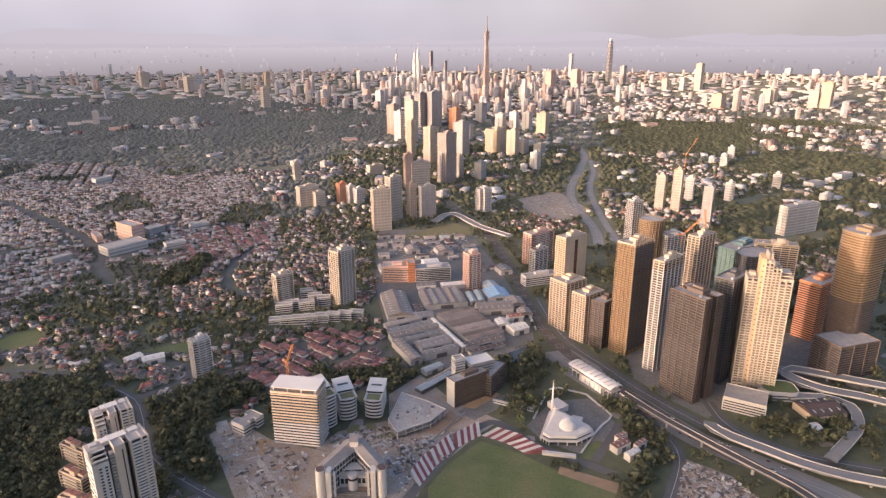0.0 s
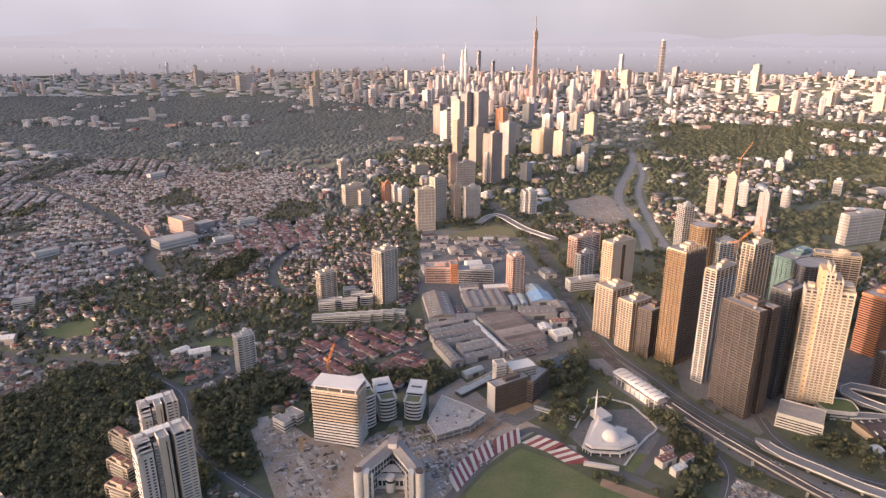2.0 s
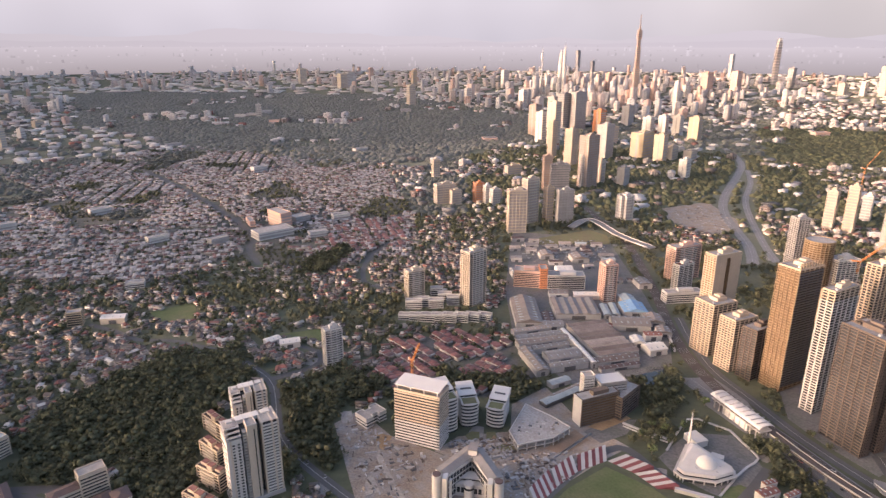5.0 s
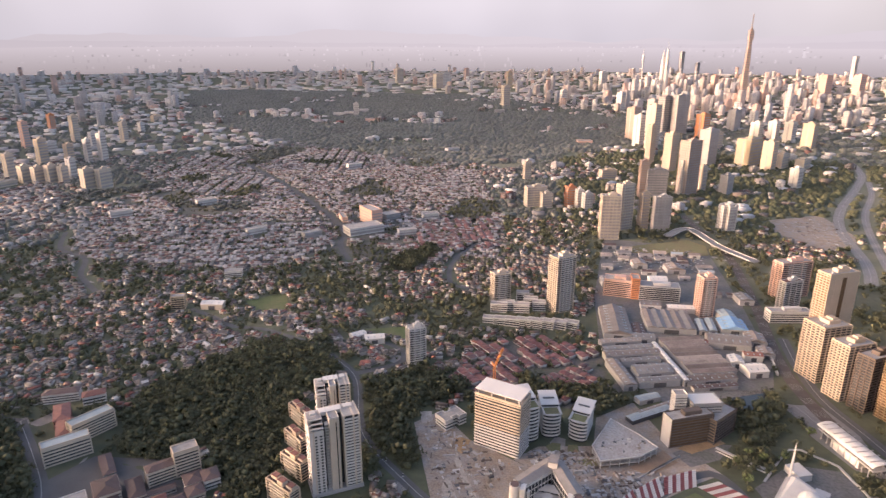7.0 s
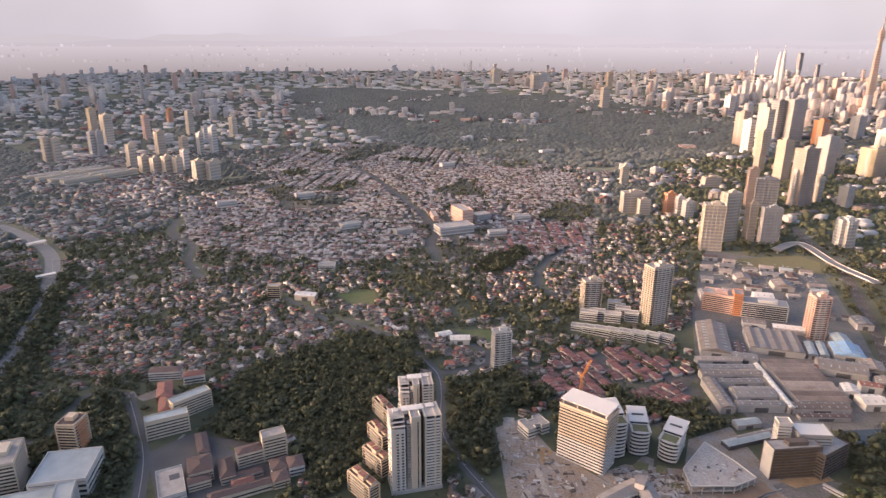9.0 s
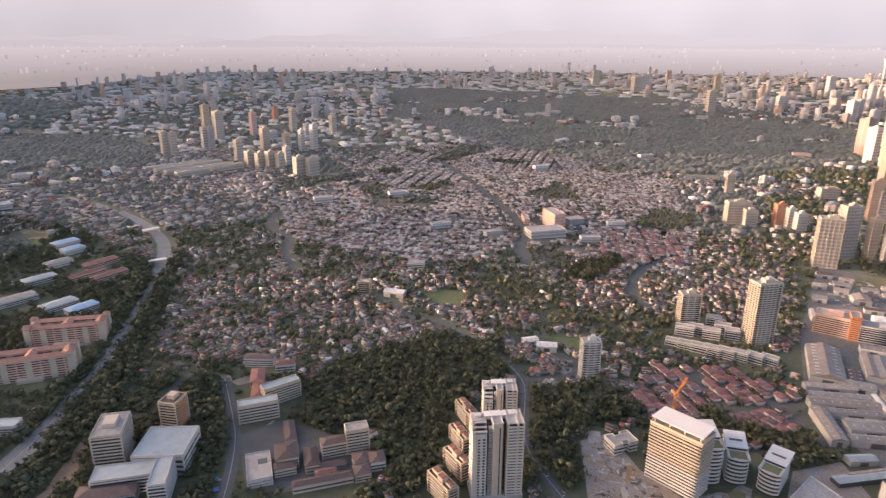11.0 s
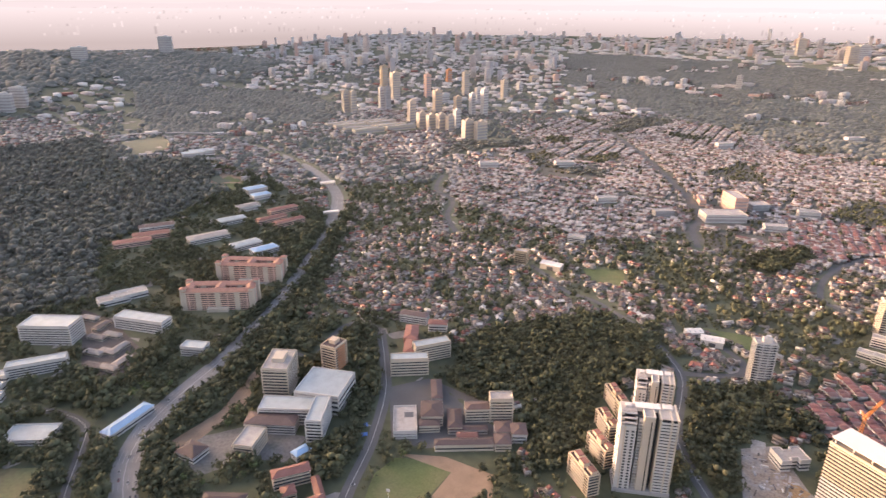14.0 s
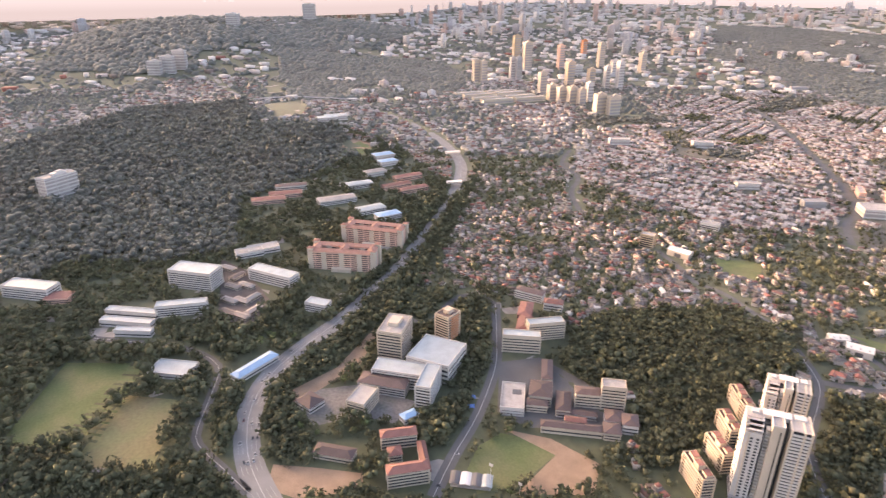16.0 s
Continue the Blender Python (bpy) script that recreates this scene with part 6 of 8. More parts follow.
tower("low_building", -1045.6, 404.1, 95, 50, 24, 8.6, "low campus building with sheet roof", wall='white', roof='pale_roof', top='', band=1.4, pitched=2.0)
tower("low_building", -1005.7, 420.9, 95, 44, 22, 8.4, "low campus building with sheet roof", wall='white', roof='blue_roof', top='', band=1.4, pitched=2.0)
tower("low_building", -1116.3, 363.2, 90, 70, 26, 8.8, "low campus building with sheet roof", wall='white', roof='steel_roof', top='', band=1.4, pitched=2.0)
tower("low_building", -1143.8, 492.6, 95, 60, 16, 9.3, "low campus building with sheet roof", wall='pink', roof='red_roof', top='', band=1.4, pitched=2.0)
tower("low_building", -1184.5, 533.9, 95, 60, 16, 9.6, "low campus building with sheet roof", wall='pink', roof='red_roof', top='', band=1.4, pitched=2.0)
tower("low_building", -1112.9, 515.5, 95, 60, 16, 9.2, "low campus building with sheet roof", wall='pink', roof='red_roof', top='', band=1.4, pitched=2.0)
tower("low_building", -1184.1, 284.6, 80, 60, 20, 9, "low campus building with sheet roof", wall='pink', roof='red_roof', top='', band=1.4, pitched=2.0)
tower("low_building", -1166.5, 249.2, 80, 60, 20, 8.8, "low campus building with sheet roof", wall='pink', roof='red_roof', top='', band=1.4, pitched=2.0)
tower("low_building", -1219.3, 303.7, 80, 60, 20, 9.2, "low campus building with sheet roof", wall='white', roof='dark_roof', top='', band=1.4, pitched=2.0)
tower("low_building", -954.8, 196.9, 90, 46, 22, 7.6, "low campus building with sheet roof", wall='white', roof='flat_roof', top='', band=1.4, pitched=0.0)
tower("low_building", -949.4, 174.7, 90, 40, 22, 7.5, "low campus building with sheet roof", wall='white', roof='flat_roof', top='', band=1.4, pitched=0.0)
tower("low_building", -1671, 533.8, 80, 60, 30, 12.3, "low campus building with sheet roof", wall='white', roof='pale_roof', top='', band=1.4, pitched=2.0)
tower("low_building", -1650.1, 504.2, 80, 50, 24, 12.1, "low campus building with sheet roof", wall='white', roof='pale_roof', top='', band=1.4, pitched=2.0)
tower("low_building", -907.7, -74.2, 70, 30, 22, 8.3, "low campus building with sheet roof", wall='pink', roof='red_roof', top='', band=1.4, pitched=2.0)
tower("low_building", -639.7, 125.5, 120, 54, 14, 7.2, "low campus building with sheet roof", wall='white', roof='blue_roof', top='', band=1.4, pitched=2.0)
tower("low_building", -491.7, 242.7, 100, 16, 10, 6.7, "low campus building with sheet roof", wall='white', roof='blue_roof', top='', band=1.4, pitched=2.0)
tower("hostel_slab", -1386.5, -98.9, 128.3, 65, 24, 40.8, "white slab block in the forest", wall='white')
tower("residential_tower", -2245.3, 1270.1, 85, 23.1, 21.6, 83.7, "apartment tower of the western cluster", wall='cream', each=3, pier=0, band=1.5, solid=('x',))
tower("residential_tower", -2222.7, 1290.8, 85, 23.1, 21.6, 81.6, "apartment tower of the western cluster", wall='cream', each=3, pier=0, band=1.5, solid=('x',))
tower("residential_tower", -2222.2, 1420.6, 85, 18.9, 19.2, 88.8, "apartment tower of the western cluster", wall='white', each=3, pier=0, band=1.5, solid=('x',))
tower("residential_tower", -2203.8, 1437.3, 85, 23.1, 19.2, 90.9, "apartment tower of the western cluster", wall='grey', each=3, pier=0, band=1.5, solid=('x',))
tower("residential_tower", -2570.5, 1655.8, 85, 30, 26.4, 134.5, "apartment tower of the western cluster", wall='far_gold', each=3, pier=0, band=1.5, solid=('x',))
tower("residential_tower", -2423.3, 1618.4, 85, 35.7, 31.2, 119.5, "apartment tower of the western cluster", wall='cream', each=3, pier=0, band=1.5, solid=('x',))
tower("residential_tower", -1915.7, 1355.1, 85, 25.2, 21.6, 76.5, "apartment tower of the western cluster", wall='cream', each=3, pier=0, band=1.5, solid=('x',))
tower("residential_tower", -1815.7, 1326.6, 85, 27.3, 21.6, 50.6, "apartment tower of the western cluster", wall='cream', each=3, pier=0, band=1.5, solid=('x',))
tower("residential_tower", -1774, 1336.2, 85, 27.3, 21.6, 48.3, "apartment tower of the western cluster", wall='cream', each=3, pier=0, band=1.5, solid=('x',))
tower("residential_tower", -1740, 1353.3, 85, 27.3, 21.6, 53.8, "apartment tower of the western cluster", wall='cream', each=3, pier=0, band=1.5, solid=('x',))
tower("residential_tower", -1709.2, 1367.7, 85, 23.1, 21.6, 49.7, "apartment tower of the western cluster", wall='cream', each=3, pier=0, band=1.5, solid=('x',))
tower("residential_tower", -2031.4, 1557, 85, 31.5, 24, 87.7, "apartment tower of the western cluster", wall='beige', each=3, pier=0, band=1.5, solid=('x',))
tower("residential_tower", -2381.5, 1985, 85, 27.3, 24, 107.8, "apartment tower of the western cluster", wall='cream', each=3, pier=0, band=1.5, solid=('x',))
tower("residential_tower", -1929.7, 1650, 85, 18.9, 19.2, 78.9, "apartment tower of the western cluster", wall='white', each=3, pier=0, band=1.5, solid=('x',))
tower("residential_tower", -1895.3, 1681.4, 85, 23.1, 21.6, 98.3, "apartment tower of the western cluster", wall='white', each=3, pier=0, band=1.5, solid=('x',))
tower("residential_tower", -2173.7, 2040.6, 85, 25.2, 24, 84.2, "apartment tower of the western cluster", wall='cream', each=3, pier=0, band=1.5, solid=('x',))
tower("residential_tower", -2365.7, 2321.8, 85, 23.1, 24, 42.5, "apartment tower of the western cluster", wall='white', each=3, pier=0, band=1.5, solid=('x',))
tower("residential_tower", -1567, 1327.5, 85, 31.5, 21.6, 59.6, "apartment tower of the western cluster", wall='cream', each=3, pier=0, band=1.5, solid=('x',))
tower("residential_tower", -1536.4, 1355.6, 85, 37.8, 21.6, 56, "apartment tower of the western cluster", wall='cream', each=3, pier=0, band=1.5, solid=('x',))
tower("residential_tower", -2419.6, 1792.5, 85, 25.2, 24, 101.7, "apartment tower of the western cluster", wall='pink', each=3, pier=0, band=1.5, solid=('x',))
tower("residential_tower", -2791.6, 2206.7, 85, 27.3, 21.6, 75, "apartment tower of the western cluster", wall='orange', each=3, pier=0, band=1.5, solid=('x',))
tower("residential_tower", -1972.3, 1611, 85, 25.2, 21.6, 65.9, "apartment tower of the western cluster", wall='beige', each=3, pier=0, band=1.5, solid=('x',))
tower("residential_tower", -2174.9, 1891.2, 85, 31.5, 19.2, 61.8, "apartment tower of the western cluster", wall='white', each=3, pier=0, band=1.5, solid=('x',))
tower("residential_tower", -2610, 2668.2, 85, 52.5, 24, 31.8, "apartment tower of the western cluster", wall='beige', each=3, pier=0, band=1.5, solid=('x',))
tower("residential_tower", -2219.8, 1734.4, 85, 42, 24, 41, "apartment tower of the western cluster", wall='white', each=3, pier=0, band=1.5, solid=('x',))
tower("residential_tower", -1750.5, 1430.6, 85, 21, 21.6, 59.1, "apartment tower of the western cluster", wall='white', each=3, pier=0, band=1.5, solid=('x',))
tower("residential_tower", -3897.6, 2306.8, 85, 27.3, 24, 62.6, "apartment tower of the western cluster", wall='beige', each=3, pier=0, band=1.5, solid=('x',))
for k in range(4):
    for j in range(2):
        tower("shop_row", -1995 + 52 * k + 12 * j, 1110 + 118 * j + 6 * k, 84, 108, 24, 13 + 2 * (k % 2), "long warm-lit row of shops with flat roof", wall='cream', band=1.7, pier=0, top='')
tower("residential_tower", -2764.9, 247.5, 60, 50, 26, 71.3, "far hazy apartment block", wall='white', each=3, pier=0)
tower("residential_tower", -2714.4, 197.9, 60, 50, 26, 63.4, "far hazy apartment block", wall='white', each=3, pier=0)
tower("residential_tower", -2709.3, 151.3, 60, 50, 26, 50.4, "far hazy apartment block", wall='white', each=3, pier=0)
tower("residential_tower", -4278.7, 1168.1, 60, 80, 26, 97.4, "far hazy apartment block", wall='white', each=3, pier=0)
tower("residential_tower", -3640.7, 595.8, 60, 60, 50, 57.5, "far hazy apartment block", wall='white', each=3, pier=0)
tower("hospital_block", -1758.1, 3293.8, 20, 26, 24, 70.5, "white hospital block among far trees", wall='white', each=1)
tower("office_block", -661.5, 1299.9, -35, 60, 26, 34.9, "mall building with red and white front", wall='pink', roof='flat_roof', top='', band=2)
tower("market_hall", -641.3, 1223.4, 51.6, 79.9, 40, 15.9, "white flat-roofed market hall", wall='white', top='')
tower("villa_block", -716.9, 744.5, 30, 20, 14, 21.2, "yellow villa block in evening sun", wall='far_gold', top='')
shed("factory_shed", -70.3, 921, 12, 40, 96, 9, "weathered grey steel factory shed")
shed("factory_shed", 2.6, 952, 12, 68, 66, 10.5, "long pale shed with several gables", ridges=5)
shed("factory_shed", 90.7, 966, 11, 37.1, 38.3, 8.8, "blue steel-roofed factory shed", roof='blue_roof')
shed("factory_shed", 48.5, 951, 10, 11.5, 39.7, 7.8, "pale blue roofed narrow shed", roof='pale_roof')
shed("factory_shed", 61.9, 957.4, 9, 11, 42, 7.6, "pale grey narrow shed beside its twin", roof='pale_roof')
shed("factory_shed", 82.5, 911, 8, 54, 34, 9.5, "grey-green factory shed with low roof", roof='steel_roof')
shed("factory_shed", 40, 853, 27, 58, 102, 7.7, "large brown weathered factory roof", ridges=9, roof='rust_roof')
shed("factory_walkway", 8.7, 818, 25, 7, 102, 9.3, "long pale covered walkway between works halls", roof='pale_b')
shed("factory_block", -46.6, 765.6, 27, 17, 64, 9, "flat grey factory block with low walls")
shed("factory_block", -11, 789, 28, 46, 24, 8.4, "flat grey works hall with roof vents")
shed("factory_block", -39, 824.5, 28, 74, 15, 9.6, "long grey works hall beside the yard")
shed("factory_shed", -44.6, 843, 28, 71, 12, 7, "low grey shed row beside the trees")
shed("factory_shed", -57, 860, 28, 58, 12, 7, "low brown shed row beside the trees", roof='rust_roof')
shed("factory_block", -27, 808.5, 28, 53, 10, 9, "grey upper wing of the works court")
shed("factory_block", -2.3, 763.8, 28, 52, 12, 9, "grey lower wing of the works court")
shed("factory_shed", 57, 793.9, 28, 64, 15, 7, "long brown-grey shed at the end of the works", roof='rust_roof')
shed("factory_shed", 62, 778, 28, 56, 9, 5, "narrow dark shed at the end of the works", roof='dark_roof')
shed("store_shed", -12.4, 721.4, 40, 28, 12, 6, "small pale-roofed store beside the trees", roof='pale_roof')
shed("store_shed", -9, 689, 47, 56, 12, 5, "long low dark store with blue-grey roof", roof='pale_roof', wall='dark')
shed("store_shed", -1, 702, 47, 50, 10, 5, "long low grey store beside its twin")
shed("factory_shed", -28, 885, 12, 30, 20, 7, "small grey shed between the works halls")
shed("factory_shed", -35, 905, 12, 18, 40, 6, "narrow dark lean-to beside the large hall", roof='dark_roof')
shed("factory_shed", 118, 932, 8, 26, 30, 8, "brown steel shed beside the tracks", roof='rust_roof')
shed("factory_shed", 128, 895, 8, 20, 22, 7, "small grey shed beside the tracks")
shed("factory_shed", 20, 1010, 12, 40, 16, 8, "pale roofed store behind the long hall", roof='pale_b')
shed("factory_shed", -25, 1005, 12, 30, 18, 9, "white-walled workshop behind the long hall", wall='white')
shed("factory_shed", 45, 895, 20, 24, 16, 6, "low red-brown roofed annex", roof='red_roof')
shed("warehouse", 109.7, 835, 28, 26, 23, 11, "white warehouse with pale roof", roof='pale_b', wall='white')
shed("office_house", 89, 852, 12, 17.2, 19.8, 11, "white works office with pale roof", roof='pale_b', wall='white')
shed("shop_house", 111, 875.4, 12, 22.5, 14.2, 11, "pink-roofed works shop beside the sheds", roof='red_roof', wall='white')
shed("bus_terminal", 423.6, 618.6, 10.4, 40.5, 34.3, 12.9, "brown terminal hall with white roof lights", roof='dark_roof', wall='beige')
shed("hut", 393.5, 581.8, 16.4, 18.9, 12.4, 8.4, "small white works hut", roof='pale_b', wall='white')
shed("depot_shed", 114.2, 1084.8, 17, 23, 29.6, 10.9, "grey rail depot shed by the tracks")
shed("depot_shed", 84.3, 1002.4, 17, 22.9, 26.3, 10.2, "pale rail depot shed by the tracks", roof='pale_roof')
shed("hall", -19.9, 1125.4, 17, 28.6, 24.1, 11, "white hall with pale curved roof", roof='pale_b', wall='white')
shed("works_hall", -56.7, 1203, 17, 26, 26.5, 10.6, "grey hall on the works lot")
shed("works_hall", 5.7, 1198.3, 17, 31.9, 32.7, 11, "grey hall on the works lot")
rw = np.random.default_rng(91)
for gx in range(-100, 121, 34):
    for gy in range(1100, 1330, 33):
        wx, wy = gx + rw.uniform(-6, 6) - (gy - 1100) * 0.12, gy + rw.uniform(-6, 6)
        if rw.random() < 0.72 and wx < 105 - (gy - 1100) * 0.2 and all(math.hypot(wx - q[0], wy - q[1]) > 18 + q[2] * 0.5 for q in KEEP_OUT[-24:]):
            shed("workshop", wx, wy, 14 + rw.normal(0, 4), rw.uniform(17, 30), rw.uniform(11, 20), rw.uniform(4, 8), "low workshop with weathered steel roof on the works lot", roof=("steel_roof", "rust_roof", "pale_roof", "dark_roof")[rw.integers(4)], lights=False)
for k in range(7):
    t = k / 6
    box("foundation_wall", bpy.data.objects["unfinished_block"], "grey", 1.0, 34 - 14 * t, -0.4, 1.6, x=28 + 3.5 * k, y=-26 + 5 * k, turn=-38)
shed("mansion", -372, 736, 30, 26, 16, 8, "large white villa with pale roof", roof='pale_b', wall='white')
shed("mansion", -398, 737, 55, 20, 14, 7, "white villa wing with pale roof", roof='pale_b', wall='white')
shed("villa_terrace", -668, 765, 20, 34, 18, 9, "flat-roofed pale villa with terraces", roof='pale_b', wall='cream')
shed("kiosk", 182.6, 555.9, 32.8, 19.4, 10.6, 8.1, "pink-roofed house by the mosque", roof='red_roof', wall='white')
shed("kiosk", 191, 541.8, 33, 15.7, 8.2, 7.4, "pale house by the mosque", roof='pale_b', wall='white')
shed("kiosk", 187.8, 571.2, 30.6, 13.3, 5.8, 7.6, "red house by the mosque", roof='red_roof', wall='white')
shed("kiosk", 203.8, 557.5, 37.2, 15.4, 5.8, 8.2, "orange-roofed house by the mosque", roof='red_roof', wall='white')
shed("campus_hall", -106.8, 1089.2, 17, 10.3, 32.1, 11, "grey hall by the rail yard")
shed("factory_shed", -71.1, 926.5, 17, 12.1, 35.8, 11, "small brown shed beside the works")
mosque(129.8, 591.3, 8, 60, 62)
arch_hall(-84.6, 508.7, 1.9, 64.8, 50, 30)
grandstand("curved grandstand of dark red and white seats", 9, (-22, 500), (-6, 531), (13, 558), (41, 581))
grandstand("straight grandstand of dark red and white seats", 9, (42, 581), (67, 567), (86, 548))
station(186, 684.5, -60.2, 74.2, 20, 14)
crane(-168.4, 616.4, 46, 35, 22, 40, 55)
crane(321.4, 807, 140, 70, 14, 34, 50)
crane(373.4, 856.8, 138, -40, 16, 30, 60)
crane(712.9, 1822.3, 30, 40, 60, 60, 60)
tiers("megatall_tower", 352.4, 4865.4, 20, "very tall faceted tower with slender spire, unfinished top", ((36, 0, 228.1, 32.4), (28.8, 228.1, 367.1, 24.5), (19.8, 367.1, 418.1, 18), (28.8, 418.1, 480.4, 25.2), (10.8, 480.4, 503.6, 7.2), (5, 503.6, 580.4, 3.6)), mat='far_brown', shape='box', band='far_dark')
tiers("twin_tower", -183.3, 5888.6, 20, "pale tiered skyscraper with pointed pinnacle", ((40, 0, 220.4, 40), (34, 220.4, 292.7, 32), (24, 292.7, 340.6, 20), (12, 340.6, 369.1, 4), (3.2, 369.1, 407.1, 1.2)), mat='pale_b')
tiers("twin_tower", -214.1, 5891.9, 20, "second pale tiered skyscraper with pinnacle", ((40, 0, 206, 40), (34, 206, 273.6, 32), (24, 273.6, 312, 20), (12, 312, 340.7, 4)), mat='pale_b')
tiers("telecom_tower", -430.8, 6745.8, 20, "pale telecommunication tower with pod and mast", ((21.6, 0, 67.6, 12.6), (11.5, 67.6, 234.5, 10.8), (25.2, 234.5, 262.1, 28.8), (28.8, 262.1, 289.6, 18), (7.9, 289.6, 349.8, 1.8)), mat='pale_b')
tiers("skyscraper", 1817.5, 6965.7, 20, "tall glass skyscraper with bright rounded crown", ((46, 0, 344, 39.1), (39.1, 344, 417.1, 32.2), (32.2, 417.1, 439.4, 18.4)), mat='far_dark', top_mat='pale_b', shape='box')
tower("city_tower", -104.8, 9671.5, 50, 56, 38.5, 285.3, "far high-rise of the city skyline", wall='far_dark', each=4, pier=14, band=1.8, pier_w=2.5)
tower("city_tower", 922, 5372.7, 50, 80, 55, 179.8, "far high-rise of the city skyline", wall='pale_f', each=4, pier=14, band=1.8, pier_w=2.5)
tower("city_tower", 1128.4, 5352.4, 50, 72, 49.5, 188, "far high-rise of the city skyline", wall='pink', each=4, pier=14, band=1.8, pier_w=2.5)
tower("city_tower", 1832.3, 6475.6, 50, 64, 44, 177.7, "far high-rise of the city skyline", wall='far_dark', each=4, pier=14, band=1.8, pier_w=2.5)
tower("city_tower", 2255.4, 5631.7, 50, 72, 49.5, 225.2, "far high-rise of the city skyline", wall='cream', each=4, pier=14, band=1.8, pier_w=2.5)
tower("city_tower", 1776, 4095.6, 50, 88, 60.5, 87.3, "far high-rise of the city skyline", wall='far_gold', each=4, pier=14, band=1.8, pier_w=2.5)
tower("city_tower", 2314.7, 4502.9, 50, 104, 71.5, 91.7, "far high-rise of the city skyline", wall='cream', each=4, pier=14, band=1.8, pier_w=2.5)
tower("city_tower", 2383, 4085.7, 50, 80, 55, 104.5, "far high-rise of the city skyline", wall='cream', each=4, pier=14, band=1.8, pier_w=2.5)
tower("city_tower", 2455.2, 4080, 50, 88, 60.5, 159.3, "far high-rise of the city skyline", wall='far_gold', each=4, pier=14, band=1.8, pier_w=2.5)
tower("city_tower", 2253.5, 4419.4, 50, 72, 49.5, 90.1, "far high-rise of the city skyline", wall='cream', each=4, pier=14, band=1.8, pier_w=2.5)
tower("city_tower", 4433.3, 8240.9, 50, 96, 66, 82, "far high-rise of the city skyline", wall='white', each=4, pier=14, band=1.8, pier_w=2.5)
tower("city_tower", 4532.3, 7790.3, 50, 112, 77, 84.1, "far high-rise of the city skyline", wall='white', each=4, pier=14, band=1.8, pier_w=2.5)
tower("city_tower", 2123.1, 5645.6, 50, 48, 33, 104.2, "far high-rise of the city skyline", wall='white', each=4, pier=14, band=1.8, pier_w=2.5)
tower("city_tower", -1107.7, 4132.1, 50, 48, 33, 133.3, "far high-rise of the city skyline", wall='cream', each=4, pier=14, band=1.8, pier_w=2.5)
tower("city_tower", -1585, 6036.3, 50, 48, 33, 141.1, "far high-rise of the city skyline", wall='far_gold', each=4, pier=14, band=1.8, pier_w=2.5)
tower("city_tower", -2779.7, 6162.2, 50, 72, 49.5, 143.8, "far high-rise of the city skyline", wall='cream', each=4, pier=14, band=1.8, pier_w=2.5)
tower("city_tower", -2132.2, 5608.9, 50, 96, 66, 126.8, "far high-rise of the city skyline", wall='cream', each=4, pier=14, band=1.8, pier_w=2.5)
tower("city_tower", -2095.8, 5669.9, 50, 64, 44, 137.6, "far high-rise of the city skyline", wall='white', each=4, pier=14, band=1.8, pier_w=2.5)
tower("city_tower", -2324.4, 6971.8, 50, 48, 33, 127.5, "far high-rise of the city skyline", wall='pale_f', each=4, pier=14, band=1.8, pier_w=2.5)
tower("city_tower", -765.8, 4332.1, 50, 40, 27.5, 103, "far high-rise of the city skyline", wall='white', each=4, pier=14, band=1.8, pier_w=2.5)
tower("city_tower", 1583, 7817.7, 50, 48, 33, 270.4, "far high-rise of the city skyline", wall='white', each=4, pier=14, band=1.8, pier_w=2.5)
tower("city_tower", 4928.8, 35526.9, 50, 48, 33, 230.1, "far high-rise of the city skyline", wall='white', each=4, pier=14, band=1.8, pier_w=2.5)
tower("city_tower", 203.9, 5847.8, 50, 48, 33, 146.6, "far high-rise of the city skyline", wall='pink', each=4, pier=14, band=1.8, pier_w=2.5)
tower("city_tower", 82.6, 7770.9, 50, 40, 27.5, 192.6, "far high-rise of the city skyline", wall='far_dark', each=4, pier=14, band=1.8, pier_w=2.5)
tower("city_tower", -711, 5944.2, 50, 56, 38.5, 158.7, "far high-rise of the city skyline", wall='white', each=4, pier=14, band=1.8, pier_w=2.5)
tower("city_tower", 1980.7, 5660.6, 50, 64, 44, 95, "far high-rise of the city skyline", wall='cream', each=4, pier=14, band=1.8, pier_w=2.5)
for k, (cx, cy, ct) in enumerate(((252, 613, -58), (262, 575, -58), (229, 636, -58), (271, 581, -58), (230, 620, -58), (238, 614, -58), (254, 582, -58), (241, 616, -58), (257, 612, -58), (218, 641, -58), (256, 591, -58), (246, 607, -58), (297, 560, -43), (292, 549, -43), (332, 506, -43), (278, 568, -43), (325, 534, -43), (335, 524, -43), (291, 566, -43), (277, 574, -43), (290, 551, -43), (322, 521, -43), (309, 524, -43), (278, 558, -43), (301, 536, -43), (323, 520, -43), (-529, 102, 164), (-536, 108, 164), (-569, 102, 164), (-558, 99, 164))):
    car(cx, cy, ct, ("white", "dark", "metal", "white", "stripe_red")[k % 5])
